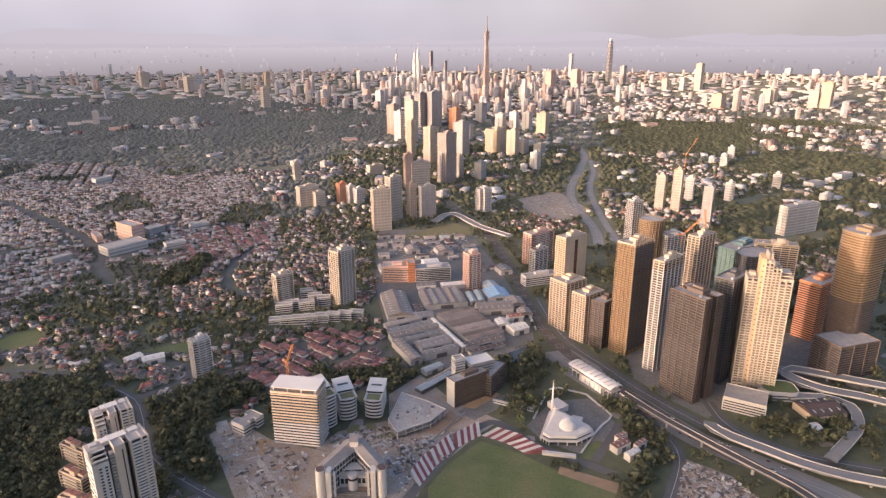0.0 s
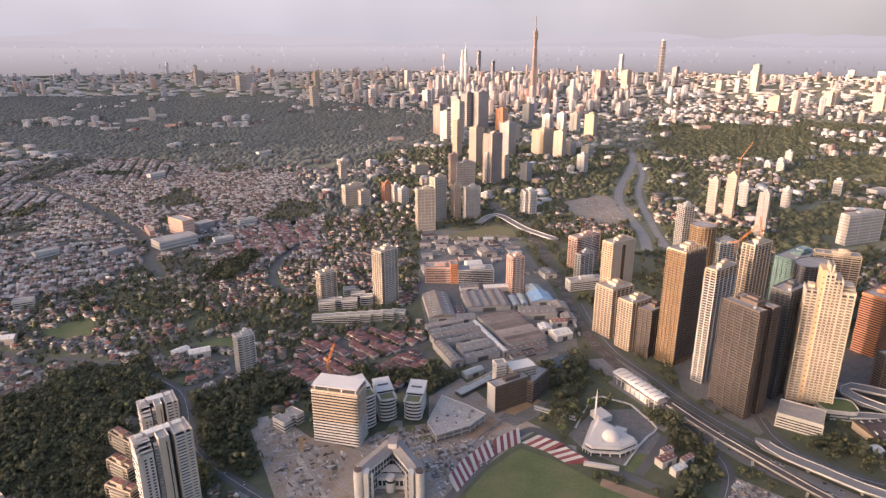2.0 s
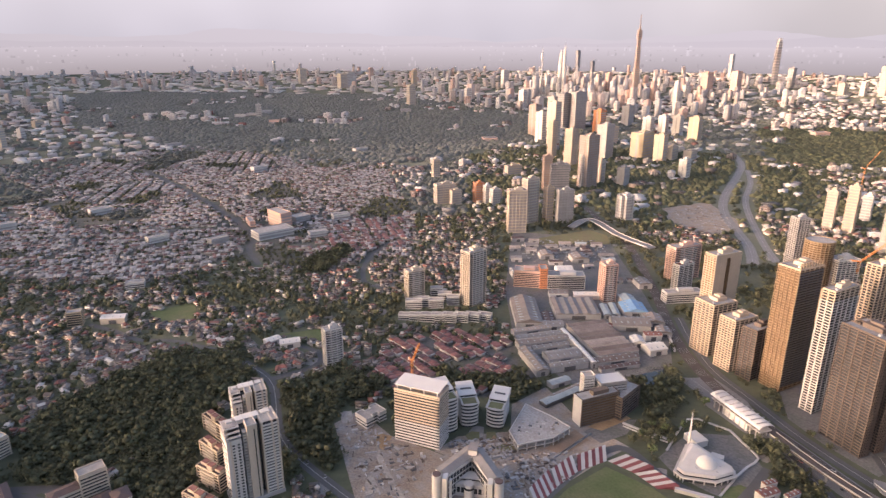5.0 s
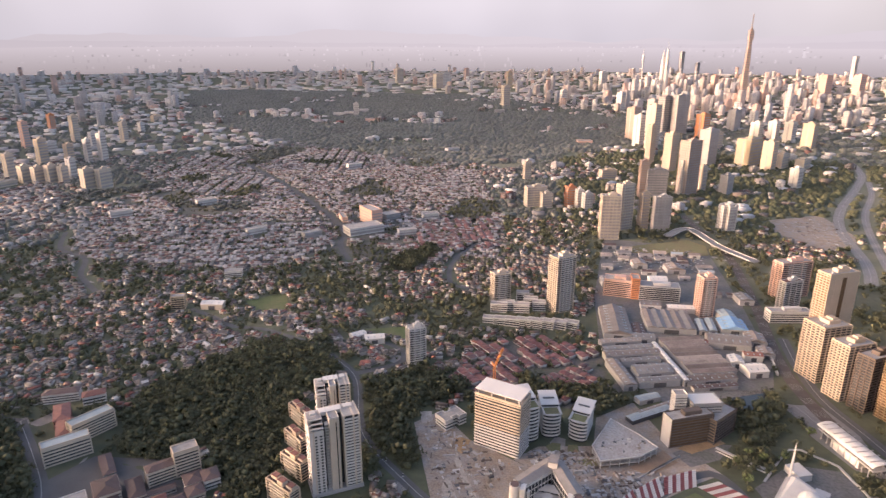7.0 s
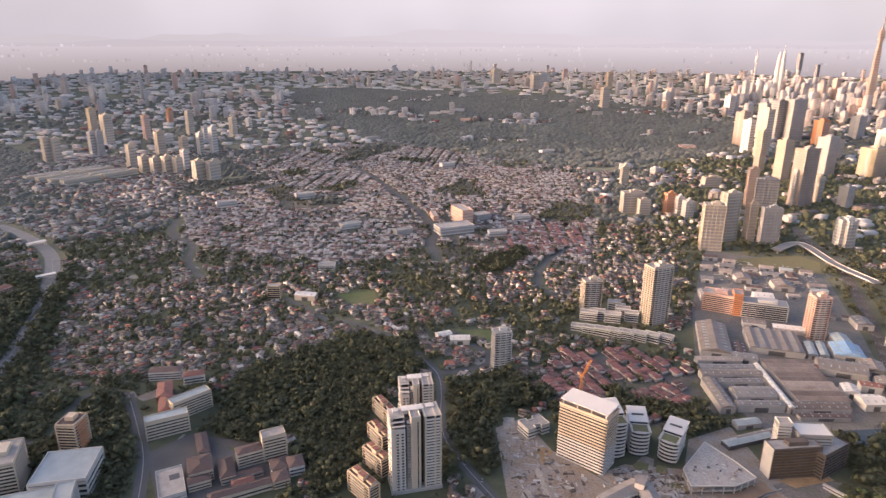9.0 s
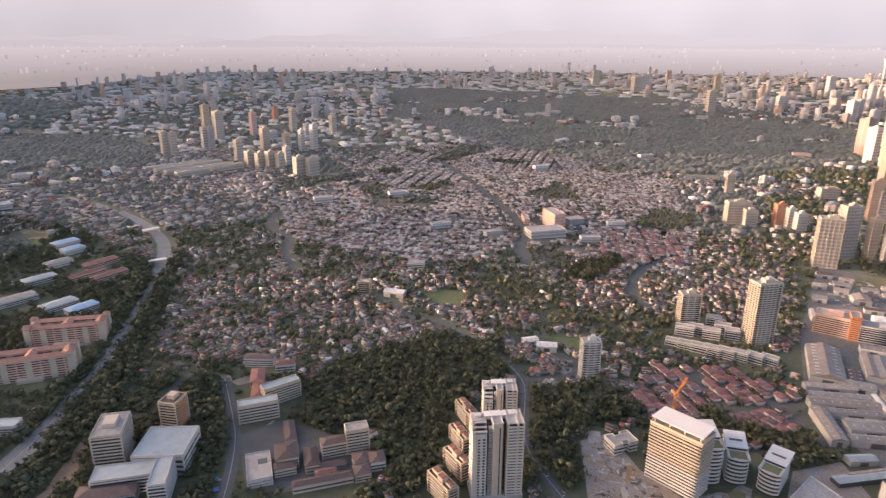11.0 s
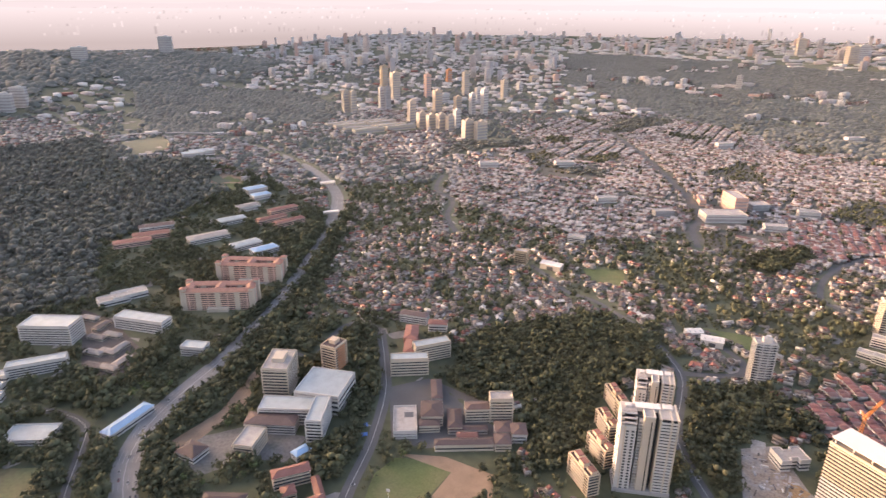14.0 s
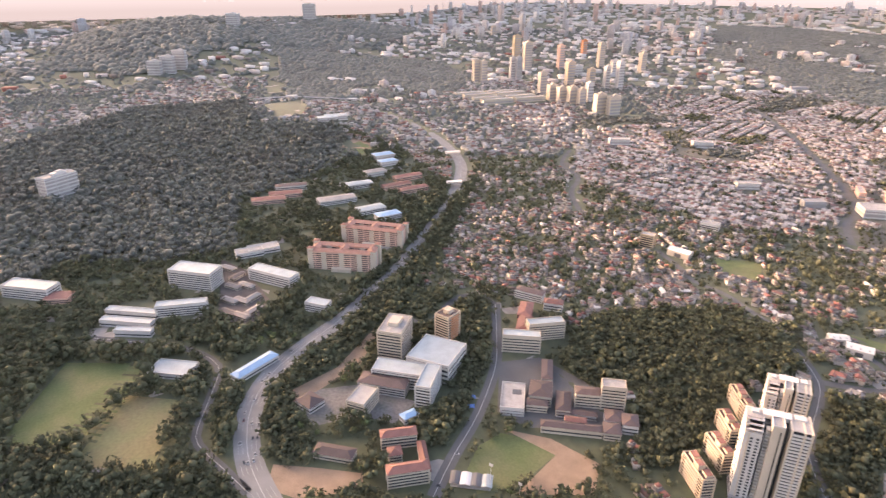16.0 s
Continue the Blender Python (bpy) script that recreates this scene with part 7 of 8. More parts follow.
for k, (cx, cy, ct) in enumerate(((-528, 106, 164), (-546, 111, 164), (-550, 105, 164), (-657, 169, 140), (-624, 137, 140), (-652, 179, 140), (-586, 114, 140), (-625, 152, 140), (-614, 128, 140), (-636, 170, 140), (-590, 123, 140), (-783, 325, 131), (-780, 329, 131), (-744, 299, 131), (-720, 271, 131), (-696, 244, 131), (-730, 283, 131), (-506, 100, 177), (-498, 92, 177), (-499, 97, 177), (-500, 89, 177), (-526, 90, 177), (-249, 513, 110), (-224, 498, 110), (-283, 543, 110), (-402, 231, 60), (-429, 262, 60))):
    car(cx, cy, ct, ("dark", "white", "metal", "white", "white")[k % 5])
rubble([(-240, 577), (-227, 603), (-180, 566), (-118, 551), (-56, 574), (-8, 554), (-26, 505), (-49, 486), (-130, 556), (-139, 487), (-184, 480)], 520, 1, "piles of earth, formwork and site materials")
rubble([(243, 536), (277, 509), (296, 470), (211, 471)], 600, 2, "piles of rubble and formwork in the pit")
rubble([(-123, 1319), (50, 1336), (79, 1197), (-89, 1166)], 400, 3, "rubble and stored goods on the works lot")
rubble([(218, 1628), (322, 1710), (359, 1552), (296, 1446)], 200, 4, "earth heaps and huts on the lot")
road("site_track", 13, (-244, 607), (-223, 566), (-200, 529), (-172, 486), mat='track', label='pale dusty site track', z=0.16)
road("site_track", 6, (-226, 604), (-194, 556), (-165, 512), (-140, 480), mat='track', label='narrow pale site track', z=0.17)
road("site_track", 7, (-105, 556), (-85, 572), (-62, 590), mat='track', label='pale path before the offices', z=0.18)
road("site_track", 6, (-85, 545), (-84, 572), (-90, 600), mat='track', label='pale path before the offices', z=0.19)
road("site_track", 6, (-60, 560), (-84, 572), (-112, 585), mat='track', label='pale path before the offices', z=0.2)
for k, (line, wide) in enumerate(((((101, 610), (131, 675), (152, 672), (172, 662)), 2.0), (((172, 662), (181, 640), (190, 617), (176, 600), (163, 583)), 2.2), (((163, 583), (152, 566), (141, 549)), 1.8), (((60, 652), (82, 641), (104, 632)), 3.0), (((60, 646), (82, 635), (104, 626)), 1.2))):
    me, _ = strip_mesh("court_wall", line, wide, "white", 1.3, 1.3)
    tagged(new("court_wall", me), "low white wall and walkway round the mosque court", "wall", kind="structure")
floodlight(-379.2, 267.6, 26)
floodlight(-364.8, 287.5, 10)
train(135.6, 871.6, 93.2)
mown_rows(14, (-605, -57), (-703, 3), (-693, 20), (-583, -28))
overhead_bridge(-1310, 700, 81, 34, 9)
overhead_bridge(-1112, 604, 73, 30, 9)
canopy_stand(-391.6, 256.4, 55)
blue_tarpaulin(-468, 254.4, 40, 16, 9)
blue_tarpaulin(-496.4, 312.6, 70, 9, 6)
blue_tarpaulin(-484.2, 304.8, 60, 9, 6)
rubble([(-50, 574), (-14, 584), (29, 591), (4, 544), (-24, 509), (-47, 536)], 330, 5, "formwork, rebar and stacked goods on the site")
rubble([(-120, 580), (-58, 600), (-49, 569), (-84, 555), (-113, 555)], 300, 6, "stacked goods and heaps beside the offices")
tower("low_block", -1135.4, 1302.7, 60, 50, 20, 14.1, "long low flat-roofed block with window bands", wall='white', top='', pier=0, band=1.5)
tower("low_block", -858.5, 1134.1, 60, 44, 18, 11.8, "long low flat-roofed block with window bands", wall='white', top='', pier=0, band=1.5)
tower("low_block", -730.1, 1154.1, 60, 40, 20, 11.3, "long low flat-roofed block with window bands", wall='grey', top='', pier=0, band=1.5)
tower("low_block", -828.3, 2323, 60, 60, 20, 11.9, "long low flat-roofed block with window bands", wall='white', top='', pier=0, band=1.5)
tower("low_block", -1014.8, 1874.7, 60, 50, 22, 16.4, "long low flat-roofed block with window bands", wall='white', top='', pier=0, band=1.5)
tower("low_block", -1590.1, 2262.5, 60, 60, 22, 14.2, "long low flat-roofed block with window bands", wall='grey', top='', pier=0, band=1.5)
tower("low_block", -1247.6, 1136.5, 60, 50, 20, 13.8, "long low flat-roofed block with window bands", wall='white', top='', pier=0, band=1.5)
tower("low_block", -546.7, 1245.5, 40, 40, 18, 10.8, "long low flat-roofed block with window bands", wall='white', top='', pier=0, band=1.5)
tower("low_block", -548.9, 1387.2, 40, 40, 20, 11.6, "long low flat-roofed block with window bands", wall='white', top='', pier=0, band=1.5)
tower("low_block", -731.1, 895.4, 30, 30, 16, 10, "long low flat-roofed block with window bands", wall='white', top='', pier=0, band=1.5)
tower("low_block", -637.5, 1353.2, 60, 40, 30, 11.8, "long low flat-roofed block with window bands", wall='grey', top='', pier=0, band=1.5)
tower("low_block", -732.7, 1295.9, 130, 50, 12, 12, "long low flat-roofed block with window bands", wall='pink', top='', pier=0, band=1.5)
tower("low_block", -1817.3, 3329.7, 20, 60, 40, 18.3, "long low flat-roofed block with window bands", wall='white', top='', pier=0, band=1.5)
tower("low_block", -1805.1, 3467.3, 40, 60, 40, 19, "long low flat-roofed block with window bands", wall='white', top='', pier=0, band=1.5)
tower("low_block", -1846, 3250.2, 20, 60, 30, 18, "long low flat-roofed block with window bands", wall='white', top='', pier=0, band=1.5)
tower("low_block", -1549.6, 3058.1, 20, 50, 30, 16.8, "long low flat-roofed block with window bands", wall='pink', top='', pier=0, band=1.5)
tower("low_block", -1240.6, 3172.1, 20, 70, 30, 17.2, "long low flat-roofed block with window bands", wall='white', top='', pier=0, band=1.5)
tower("low_block", -1033, 3725.9, 20, 60, 30, 19.7, "long low flat-roofed block with window bands", wall='grey', top='', pier=0, band=1.5)
tower("low_block", -381, 2692.3, 20, 60, 40, 14.4, "long low flat-roofed block with window bands", wall='pink', top='', pier=0, band=1.5)
tower("low_block", 1042, 3165.4, 20, 70, 40, 16.6, "long low flat-roofed block with window bands", wall='pink', top='', pier=0, band=1.5)
tower("low_block", 1322, 3387, 20, 80, 30, 17.7, "long low flat-roofed block with window bands", wall='grey', top='', pier=0, band=1.5)
tower("low_block", 1082.4, 1791.8, 30, 60, 30, 15, "long low flat-roofed block with window bands", wall='white', top='', pier=0, band=1.5)
tower("low_block", 1234.7, 1907.6, 30, 60, 30, 15.8, "long low flat-roofed block with window bands", wall='white', top='', pier=0, band=1.5)
tower("low_block", 1943.1, 2904.7, 30, 70, 30, 15.3, "long low flat-roofed block with window bands", wall='white', top='', pier=0, band=1.5)

# ---- land cover: woods, houses, terraces ----
def inside(pts, poly):
    x, y = pts[:, 0], pts[:, 1]
    hit = np.zeros(len(pts), bool)
    n = len(poly)
    for i in range(n):
        (x0, y0), (x1, y1) = poly[i - 1], poly[i]
        cross = ((y0 > y) != (y1 > y)) & (x < (x1 - x0) * (y - y0) / (y1 - y0 + 1e-9) + x0)
        hit ^= cross
    return hit


def clear_of(pts, gap=0.0):
    """Which spots lie off the roads, the open ground and the footprints of buildings."""
    ok = np.ones(len(pts), bool)
    for poly in OPEN:
        ok &= ~inside(pts, poly)
    for line, half in LINES:
        for a, b in zip(line[:-1], line[1:]):
            d = b - a
            t = np.clip(((pts - a) @ d) / (d @ d + 1e-9), 0, 1)
            ok &= np.hypot(*(pts - a - t[:, None] * d).T) > half + gap
    for x, y, r in KEEP_OUT:
        ok &= np.hypot(pts[:, 0] - x, pts[:, 1] - y) > r + gap
    return ok


def jitter_grid(poly, step, seed):
    poly = np.array(poly)
    r = np.random.default_rng(seed)
    (x0, y0), (x1, y1) = poly.min(0), poly.max(0)
    gx, gy = np.meshgrid(np.arange(x0, x1, step), np.arange(y0, y1, step))
    pts = np.stack([gx.ravel(), gy.ravel()], 1) + r.uniform(-0.42, 0.42, (gx.size, 2)) * step
    return pts[inside(pts, poly)]


def ico():
    bm = bmesh.new()
    bmesh.ops.create_icosphere(bm, subdivisions=1, radius=1.0)
    v = np.array([q.co for q in bm.verts])
    f = np.array([[q.index for q in face.verts] for face in bm.faces])
    bm.free()
    return v, f


ICO_V, ICO_F = ico()


def crown(r, clumps, leaves, low=0.35):
    """One crown of unit size: knobbly clumps with loose sprays of leaves round them."""
    V, F = [], []
    for k in range(clumps):
        c = np.array([0, 0, 0.5]) if k == 0 else np.array([*r.normal(0, 0.42, 2), r.uniform(0.3, 0.95)])
        s = (0.46 if k == 0 and clumps > 1 else 0.56 if k == 0 else r.uniform(0.24, 0.4)) * np.array([1, 1, 0.72])
        v = ICO_V * s * r.uniform(0.7, 1.25, (len(ICO_V), 1)) + c
        F.append(ICO_F + sum(len(a) for a in V))
        V.append(v)
    for k in range(leaves):
        d = r.normal(0, 1, 3)
        d[2] = abs(d[2]) * 0.9 - 0.15
        d /= np.linalg.norm(d)
        c = d * r.uniform(0.55, 1.0) * np.array([1, 1, 0.7]) + np.array([0, 0, 0.55])
        t = r.normal(0, 0.17, (3, 3))
        F.append(np.array([[0, 1, 2]]) + sum(len(a) for a in V))
        V.append(c + t)
    V, F = np.concatenate(V), np.concatenate(F)
    V[:, 2] = np.maximum(V[:, 2], low * 0.2)
    return V, F


r0 = np.random.default_rng(3)
CROWNS_NEAR = [crown(r0, 4, 34) for _ in range(9)]
CROWNS_MID = [crown(r0, 1, 14) for _ in range(6)]


def tuft(r):
    """A tree top seen from far: an uneven six-sided dome."""
    a = np.linspace(0, 2 * np.pi, 7)[:-1] + r.uniform(-0.3, 0.3, 6)
    k = r.uniform(0.75, 1.15, 6)
    V = np.concatenate([np.stack([np.cos(a) * k, np.sin(a) * k, np.full(6, 0.1)], 1), np.stack([np.cos(a + 0.5) * k * 0.6, np.sin(a + 0.5) * k * 0.6, 0.75 + r.uniform(-0.12, 0.12, 6)], 1), [[0.1, 0, 1.05]]])
    F = [[i, (i + 1) % 6, 6 + i] for i in range(6)] + [[(i + 1) % 6, 6 + (i + 1) % 6, 6 + i] for i in range(6)] + [[6 + i, 6 + (i + 1) % 6, 12] for i in range(6)]
    return V, np.array(F)


TUFTS = [tuft(r0) for _ in range(8)]


def raw_mesh(name, V, F, mat):
    me = bpy.data.meshes.new(name)
    me.vertices.add(len(V))
    me.vertices.foreach_set("co", np.asarray(V, np.float32).ravel())
    me.loops.add(F.size)
    me.loops.foreach_set("vertex_index", F.ravel().astype(np.int32))
    me.polygons.add(len(F))
    me.polygons.foreach_set("loop_start", np.arange(0, F.size, F.shape[1], dtype=np.int32))
    me.polygons.foreach_set("loop_total", np.full(len(F), F.shape[1], np.int32))
    me.update(calc_edges=True)
    me.materials.append(M[mat])
    return me


def grove(name, pts, crowns, size, seed, mat="leaf", label="dense dark green tropical trees", high=1.25):
    """Many trees in one mesh of kind stuff."""
    r = np.random.default_rng(seed)
    VS, FS, n = [], [], 0
    for x, y in pts:
        v, f = crowns[r.integers(len(crowns))]
        p, k = place(x, y)
        s = size * (r.uniform(0.55, 1.15) if r.random() < 0.75 else r.uniform(1.1, 1.7)) * k
        a = r.uniform(0, 6.28)
        c, q = math.cos(a), math.sin(a)
        w = np.stack([v[:, 0] * c - v[:, 1] * q, v[:, 0] * q + v[:, 1] * c, v[:, 2] * high * r.uniform(0.8, 1.3)], 1) * s
        VS.append(w + (p.x, p.y, p.z))
        FS.append(f + n)
        n += len(v)
    if VS:
        me = raw_mesh(name, np.concatenate(VS), np.concatenate(FS), mat)
        me.polygons.foreach_set("use_smooth", [True] * len(me.polygons))
        return tagged(new(name, me), label, "trees", kind="stuff")


def villa(parts, slabs):
    """Walls and roofs of a house put together from gabled or hipped wings and flat-roofed boxes."""
    walls, roofs = [], []
    for w, d, e, rr, hip, x, y, t in parts:
        a, b = house_shape(w, d, e, rr, hip)
        walls.append(moved(a, x, y, t))
        roofs.append(moved(b, x, y, t))
    for w, d, z, x, y in slabs:
        walls.append(prism(rect(w, d, x, y), 0, z))
        roofs.append(prism(rect(w + 0.5, d + 0.5, x, y), z, z + 0.35))
    return joined(*walls), joined(*roofs)


HOUSES = [villa([(13, 8, 6.0, 2.4, True, 0, 0, False), (8, 6, 5.6, 1.8, True, 4, -5, True)], [(5, 5, 3.2, -4, -6)]),
          villa([(11, 9, 6.2, 2.4, False, 0, 0, False)], [(4, 4, 3.0, 3, -6)]),
          villa([(15, 9, 6.5, 2.8, True, 0, 0, False), (9, 7, 6.3, 2.2, False, -5, -6, True)], [(6, 6, 3.4, 5, -6.5), (4, 3, 7.6, 2, 5)]),
          villa([(11, 10, 3.8, 2.6, True, 0, 0, False)], [(7, 5, 3.4, 7, 1)]),
          villa([(17, 8, 6.4, 2.2, False, 0, 0, False)], [(8, 4, 3.2, -3, -5.5)]),
          villa([(8, 7, 6.0, 2.0, True, 5, 1, False)], [(9, 9, 6.6, -3, 0), (5, 5, 9.2, -4, 1), (6, 4, 3.2, 2, -6)]),
          villa([(9, 6, 8.6, 1.6, False, 0, 3, False)], [(12, 8, 7.2, 0, -2), (5, 4, 9.6, -3, -1)])]


def tris(solid):
    v, f = solid
    out = []
    for face in f:
        out += [(face[0], face[i], face[i + 1]) for i in range(1, len(face) - 1)]
    return np.array(v, float), np.array(out)


HOUSE_TRIS = [(tris(a), tris(b)) for a, b in HOUSES]


def town(name, pts, angles, seed, label, size=1.0, kinds=None, wall="house_wall", roof="roofs"):
    """Many small houses: one mesh of walls and one of roofs, kind stuff."""
    r = np.random.default_rng(seed)
    out = ([[], [], 0], [[], [], 0])
    for (x, y), a in zip(pts, angles):
        kind = HOUSE_TRIS[r.choice(kinds) if kinds else r.integers(len(HOUSE_TRIS))]
        p, k = place(x, y)
        k *= size * r.uniform(0.8, 1.2)
        c, q = math.cos(a), math.sin(a)
        for (v, f), store in zip(kind, out):
            w = np.stack([v[:, 0] * c - v[:, 1] * q, v[:, 0] * q + v[:, 1] * c, v[:, 2]], 1) * k
            store[0].append(w + (p.x, p.y, p.z))
            store[1].append(f + store[2])
            store[2] += len(v)
    if out[0][0]:
        ob = tagged(new(name, raw_mesh(name, np.concatenate(out[0][0]), np.concatenate(out[0][1]), wall)), label, "houses", kind="stuff")
        part("roofs", raw_mesh("roofs", np.concatenate(out[1][0]), np.concatenate(out[1][1]), roof), ob)


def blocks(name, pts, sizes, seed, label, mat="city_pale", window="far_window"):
    """Far city blocks and towers in one mesh: a core in haze-paled window grey, storey bands, corner piers and a
    set-back top.
    """
    r = np.random.default_rng(seed)
    VS, FS, IS, n = [], [], [], 0
    for (x, y), (w, d, h) in zip(pts, sizes):
        p, k = place(x, y)
        a = r.choice([0.2, 0.5, 0.9, 1.2]) + r.normal(0, 0.1)
        c, q = math.cos(a), math.sin(a)
        solids, marks = [prism(rect(w, d), -4, h)], [12 * [0 if h <= 14 else 1]]
        if h > 14:
            solids.append(prism(rect(w + 0.8, d + 0.8), h, h + 1.5))
            steps = max(2, int(h / (4 if h < 40 else 8)))
            for i in range(steps):
                z = i * h / steps
                solids.append(prism(rect(w + 1.6, d + 1.6), z, z + h / steps * 0.5))
            solids += [prism(rect(w * 0.16, d + 2.2, sx * w * 0.3), 0, h) for sx in (-1, 0.2, 1)]
            solids += [prism(rect(w + 2.2, d * 0.2, 0, sy * d * 0.3), 0, h) for sy in (-1, 1)]
            solids.append(prism(rect(w * 0.45, d * 0.5, w * 0.08), h, h + 5))
            marks += [12 * [0]] * (len(solids) - 1)
        v, f = tris(joined(*solids))
        w3 = np.stack([v[:, 0] * c - v[:, 1] * q, v[:, 0] * q + v[:, 1] * c, v[:, 2]], 1) * k
        VS.append(w3 + (p.x, p.y, p.z))
        FS.append(f + n)
        IS += [i for mk in marks for i in mk]
        n += len(v)
    if VS:
        me = raw_mesh(name, np.concatenate(VS), np.concatenate(FS), mat)
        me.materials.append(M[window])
        me.polygons.foreach_set("material_index", np.array(IS, np.int32))
        return tagged(new(name, me), label, "city blocks", kind="stuff")


WOOD_HILL = [(-484, 393), (-575, 521), (-544, 604), (-505, 675), (-435, 708), (-358, 652), (-380, 580), (-368, 531), (-315, 435), (-347, 394), (-429, 472)]
WOOD_EAST = [(-334, 624), (-286, 694), (-214, 676), (-253, 586), (-218, 517), (-255, 482)]
WOOD_WEST = [(-1401, -205), (-917, -144), (-1036, -82), (-970, 61), (-974, 158), (-1196, 203), (-1271, 363), (-1348, 487), (-1628, 520), (-1654, 336), (-2080, 368), (-2188, 64), (-1803, -255)]
WOOD_HIGHWAY = [(-466, 60), (-618, 90), (-698, 206), (-841, 357), (-1151, 601), (-1119, 663), (-841, 450), (-616, 235), (-566, 153), (-519, 136), (-433, 183), (-411, 165)]
WOOD_CAMPUS = [(-542, -97), (-721, -119), (-794, -73), (-824, 112), (-751, 192), (-655, 107), (-458, 76)]
WOOD_SLOPE = [(-644, 287), (-732, 371), (-684, 449), (-585, 407), (-512, 329), (-462, 289), (-397, 229), (-470, 218), (-511, 309)]
WOOD_FAR = [(-3960, 4456), (-3489, 4841), (-1721, 4918), (-306, 3867), (-168, 2759), (-540, 2054), (-1004, 2116), (-1604, 2307), (-2245, 2681), (-2453, 2721)]
WOOD_RIGHT = [(850, 3418), (1473, 3974), (2171, 3097), (1396, 1945), (992, 2106), (762, 2282), (642, 2553)]
WOOD_TOWERS = [(723, 1599), (949, 1723), (755, 1254), (595, 1239)]
WOOD_NW = [(-4795, 1023), (-3072, 1201), (-2655, 1456), (-2125, 1163), (-1887, 699), (-2079, 426)]
WOOD_RAMPS = [(330, 598), (378, 566), (430, 545), (470, 585), (448, 632), (405, 600), (372, 606)]
WOOD_MOSQUE = [(72, 732), (120, 814), (136, 762), (115, 675), (80, 663)]
WOOD_VERGE = [(174, 661), (196, 667), (240, 595), (237, 550), (169, 475), (214, 570)]
TERRACE_A = [(-1127, 864), (-1358, 1233), (-1619, 1743), (-1657, 2363), (-982, 2316), (-632, 2008), (-383, 1450), (-315, 1152), (-491, 1041), (-646, 1074), (-687, 938), (-919, 882)]
TERRACE_B = [(-243, 786), (-174, 839), (-74, 814), (-42, 734), (-123, 660), (-240, 668)]
TERRACE_C = [(-563, 1375), (-394, 1417), (-336, 1208), (-485, 1137)]
SUBURB = [(-1934, 486), (-2148, 1237), (-1840, 1918), (-487, 2082), (-146, 1423), (-94, 907), (-210, 691), (-464, 710), (-619, 457), (-871, 399), (-1175, 329)]
CORRIDOR = [(-181, 1387), (1, 1655), (106, 1426), (177, 1354), (278, 1351), (380, 1264), (539, 1087), (826, 995), (420, 443), (-42, 449), (-204, 462), (-251, 587), (-207, 649), (-67, 720), (-123, 1073)]
CAMPUS = [(-547, -171), (-982, -274), (-1101, -167), (-1057, 67), (-1339, 227), (-1598, 511), (-1427, 600), (-1134, 593), (-794, 364), (-732, 371), (-684, 467), (-622, 454), (-588, 490), (-420, 451), (-307, 358)]
WOOD_HILLS = [(-3138, -305), (-4853, -13), (-5901, 533), (-6064, 1565), (-4205, 1959), (-3214, 1127), (-3293, 743), (-3185, 509), (-2391, 71)]
BELT_A = [(-500, 1085), (-462, 1190), (-430, 1150), (-440, 1040), (-490, 1010)]
BELT_B = [(-1215, 1275), (-1056, 1350), (-972, 1279), (-1099, 1176)]
BELT_C = [(-1525, 1247), (-1535, 1395), (-1454, 1495), (-1371, 1424), (-1388, 1263), (-1410, 1094)]
BELT_D = [(-1548, 1998), (-1442, 2230), (-1348, 2127), (-1345, 1804)]
BELT_E = [(-173, 725), (-131, 712), (-67, 727), (-32, 712), (-36, 670), (-56, 662), (-64, 678), (-99, 689), (-125, 666)]
woods = [("hill", WOOD_HILL, 7.0), ("east", WOOD_EAST, 7.0), ("west", WOOD_WEST, 11.5), ("highway", WOOD_HIGHWAY, 8.0), ("campus", WOOD_CAMPUS, 10.0),
         ("slope", WOOD_SLOPE, 8.0), ("towers", WOOD_TOWERS, 13.0), ("north", WOOD_NW, 15.0), ("mosque", WOOD_MOSQUE, 8.0), ("ramps", WOOD_RAMPS, 9.5), ("verge", WOOD_VERGE, 8.0), ("far", WOOD_FAR, 16.0), ("right", WOOD_RIGHT, 14.0), ("hills", WOOD_HILLS, 26.0), ("belt", BELT_A, 9.0), ("belt", BELT_B, 12.0), ("belt", BELT_C, 12.0), ("belt", BELT_D, 12.0), ("belt", BELT_E, 8.0)]
def patchy(pts, size, seed):
    """Slow noise over the plain, -1 to 1, for districts."""
    return np.array([noise.noise(Vector((x / size, y / size, seed))) for x, y in pts])


glades = []
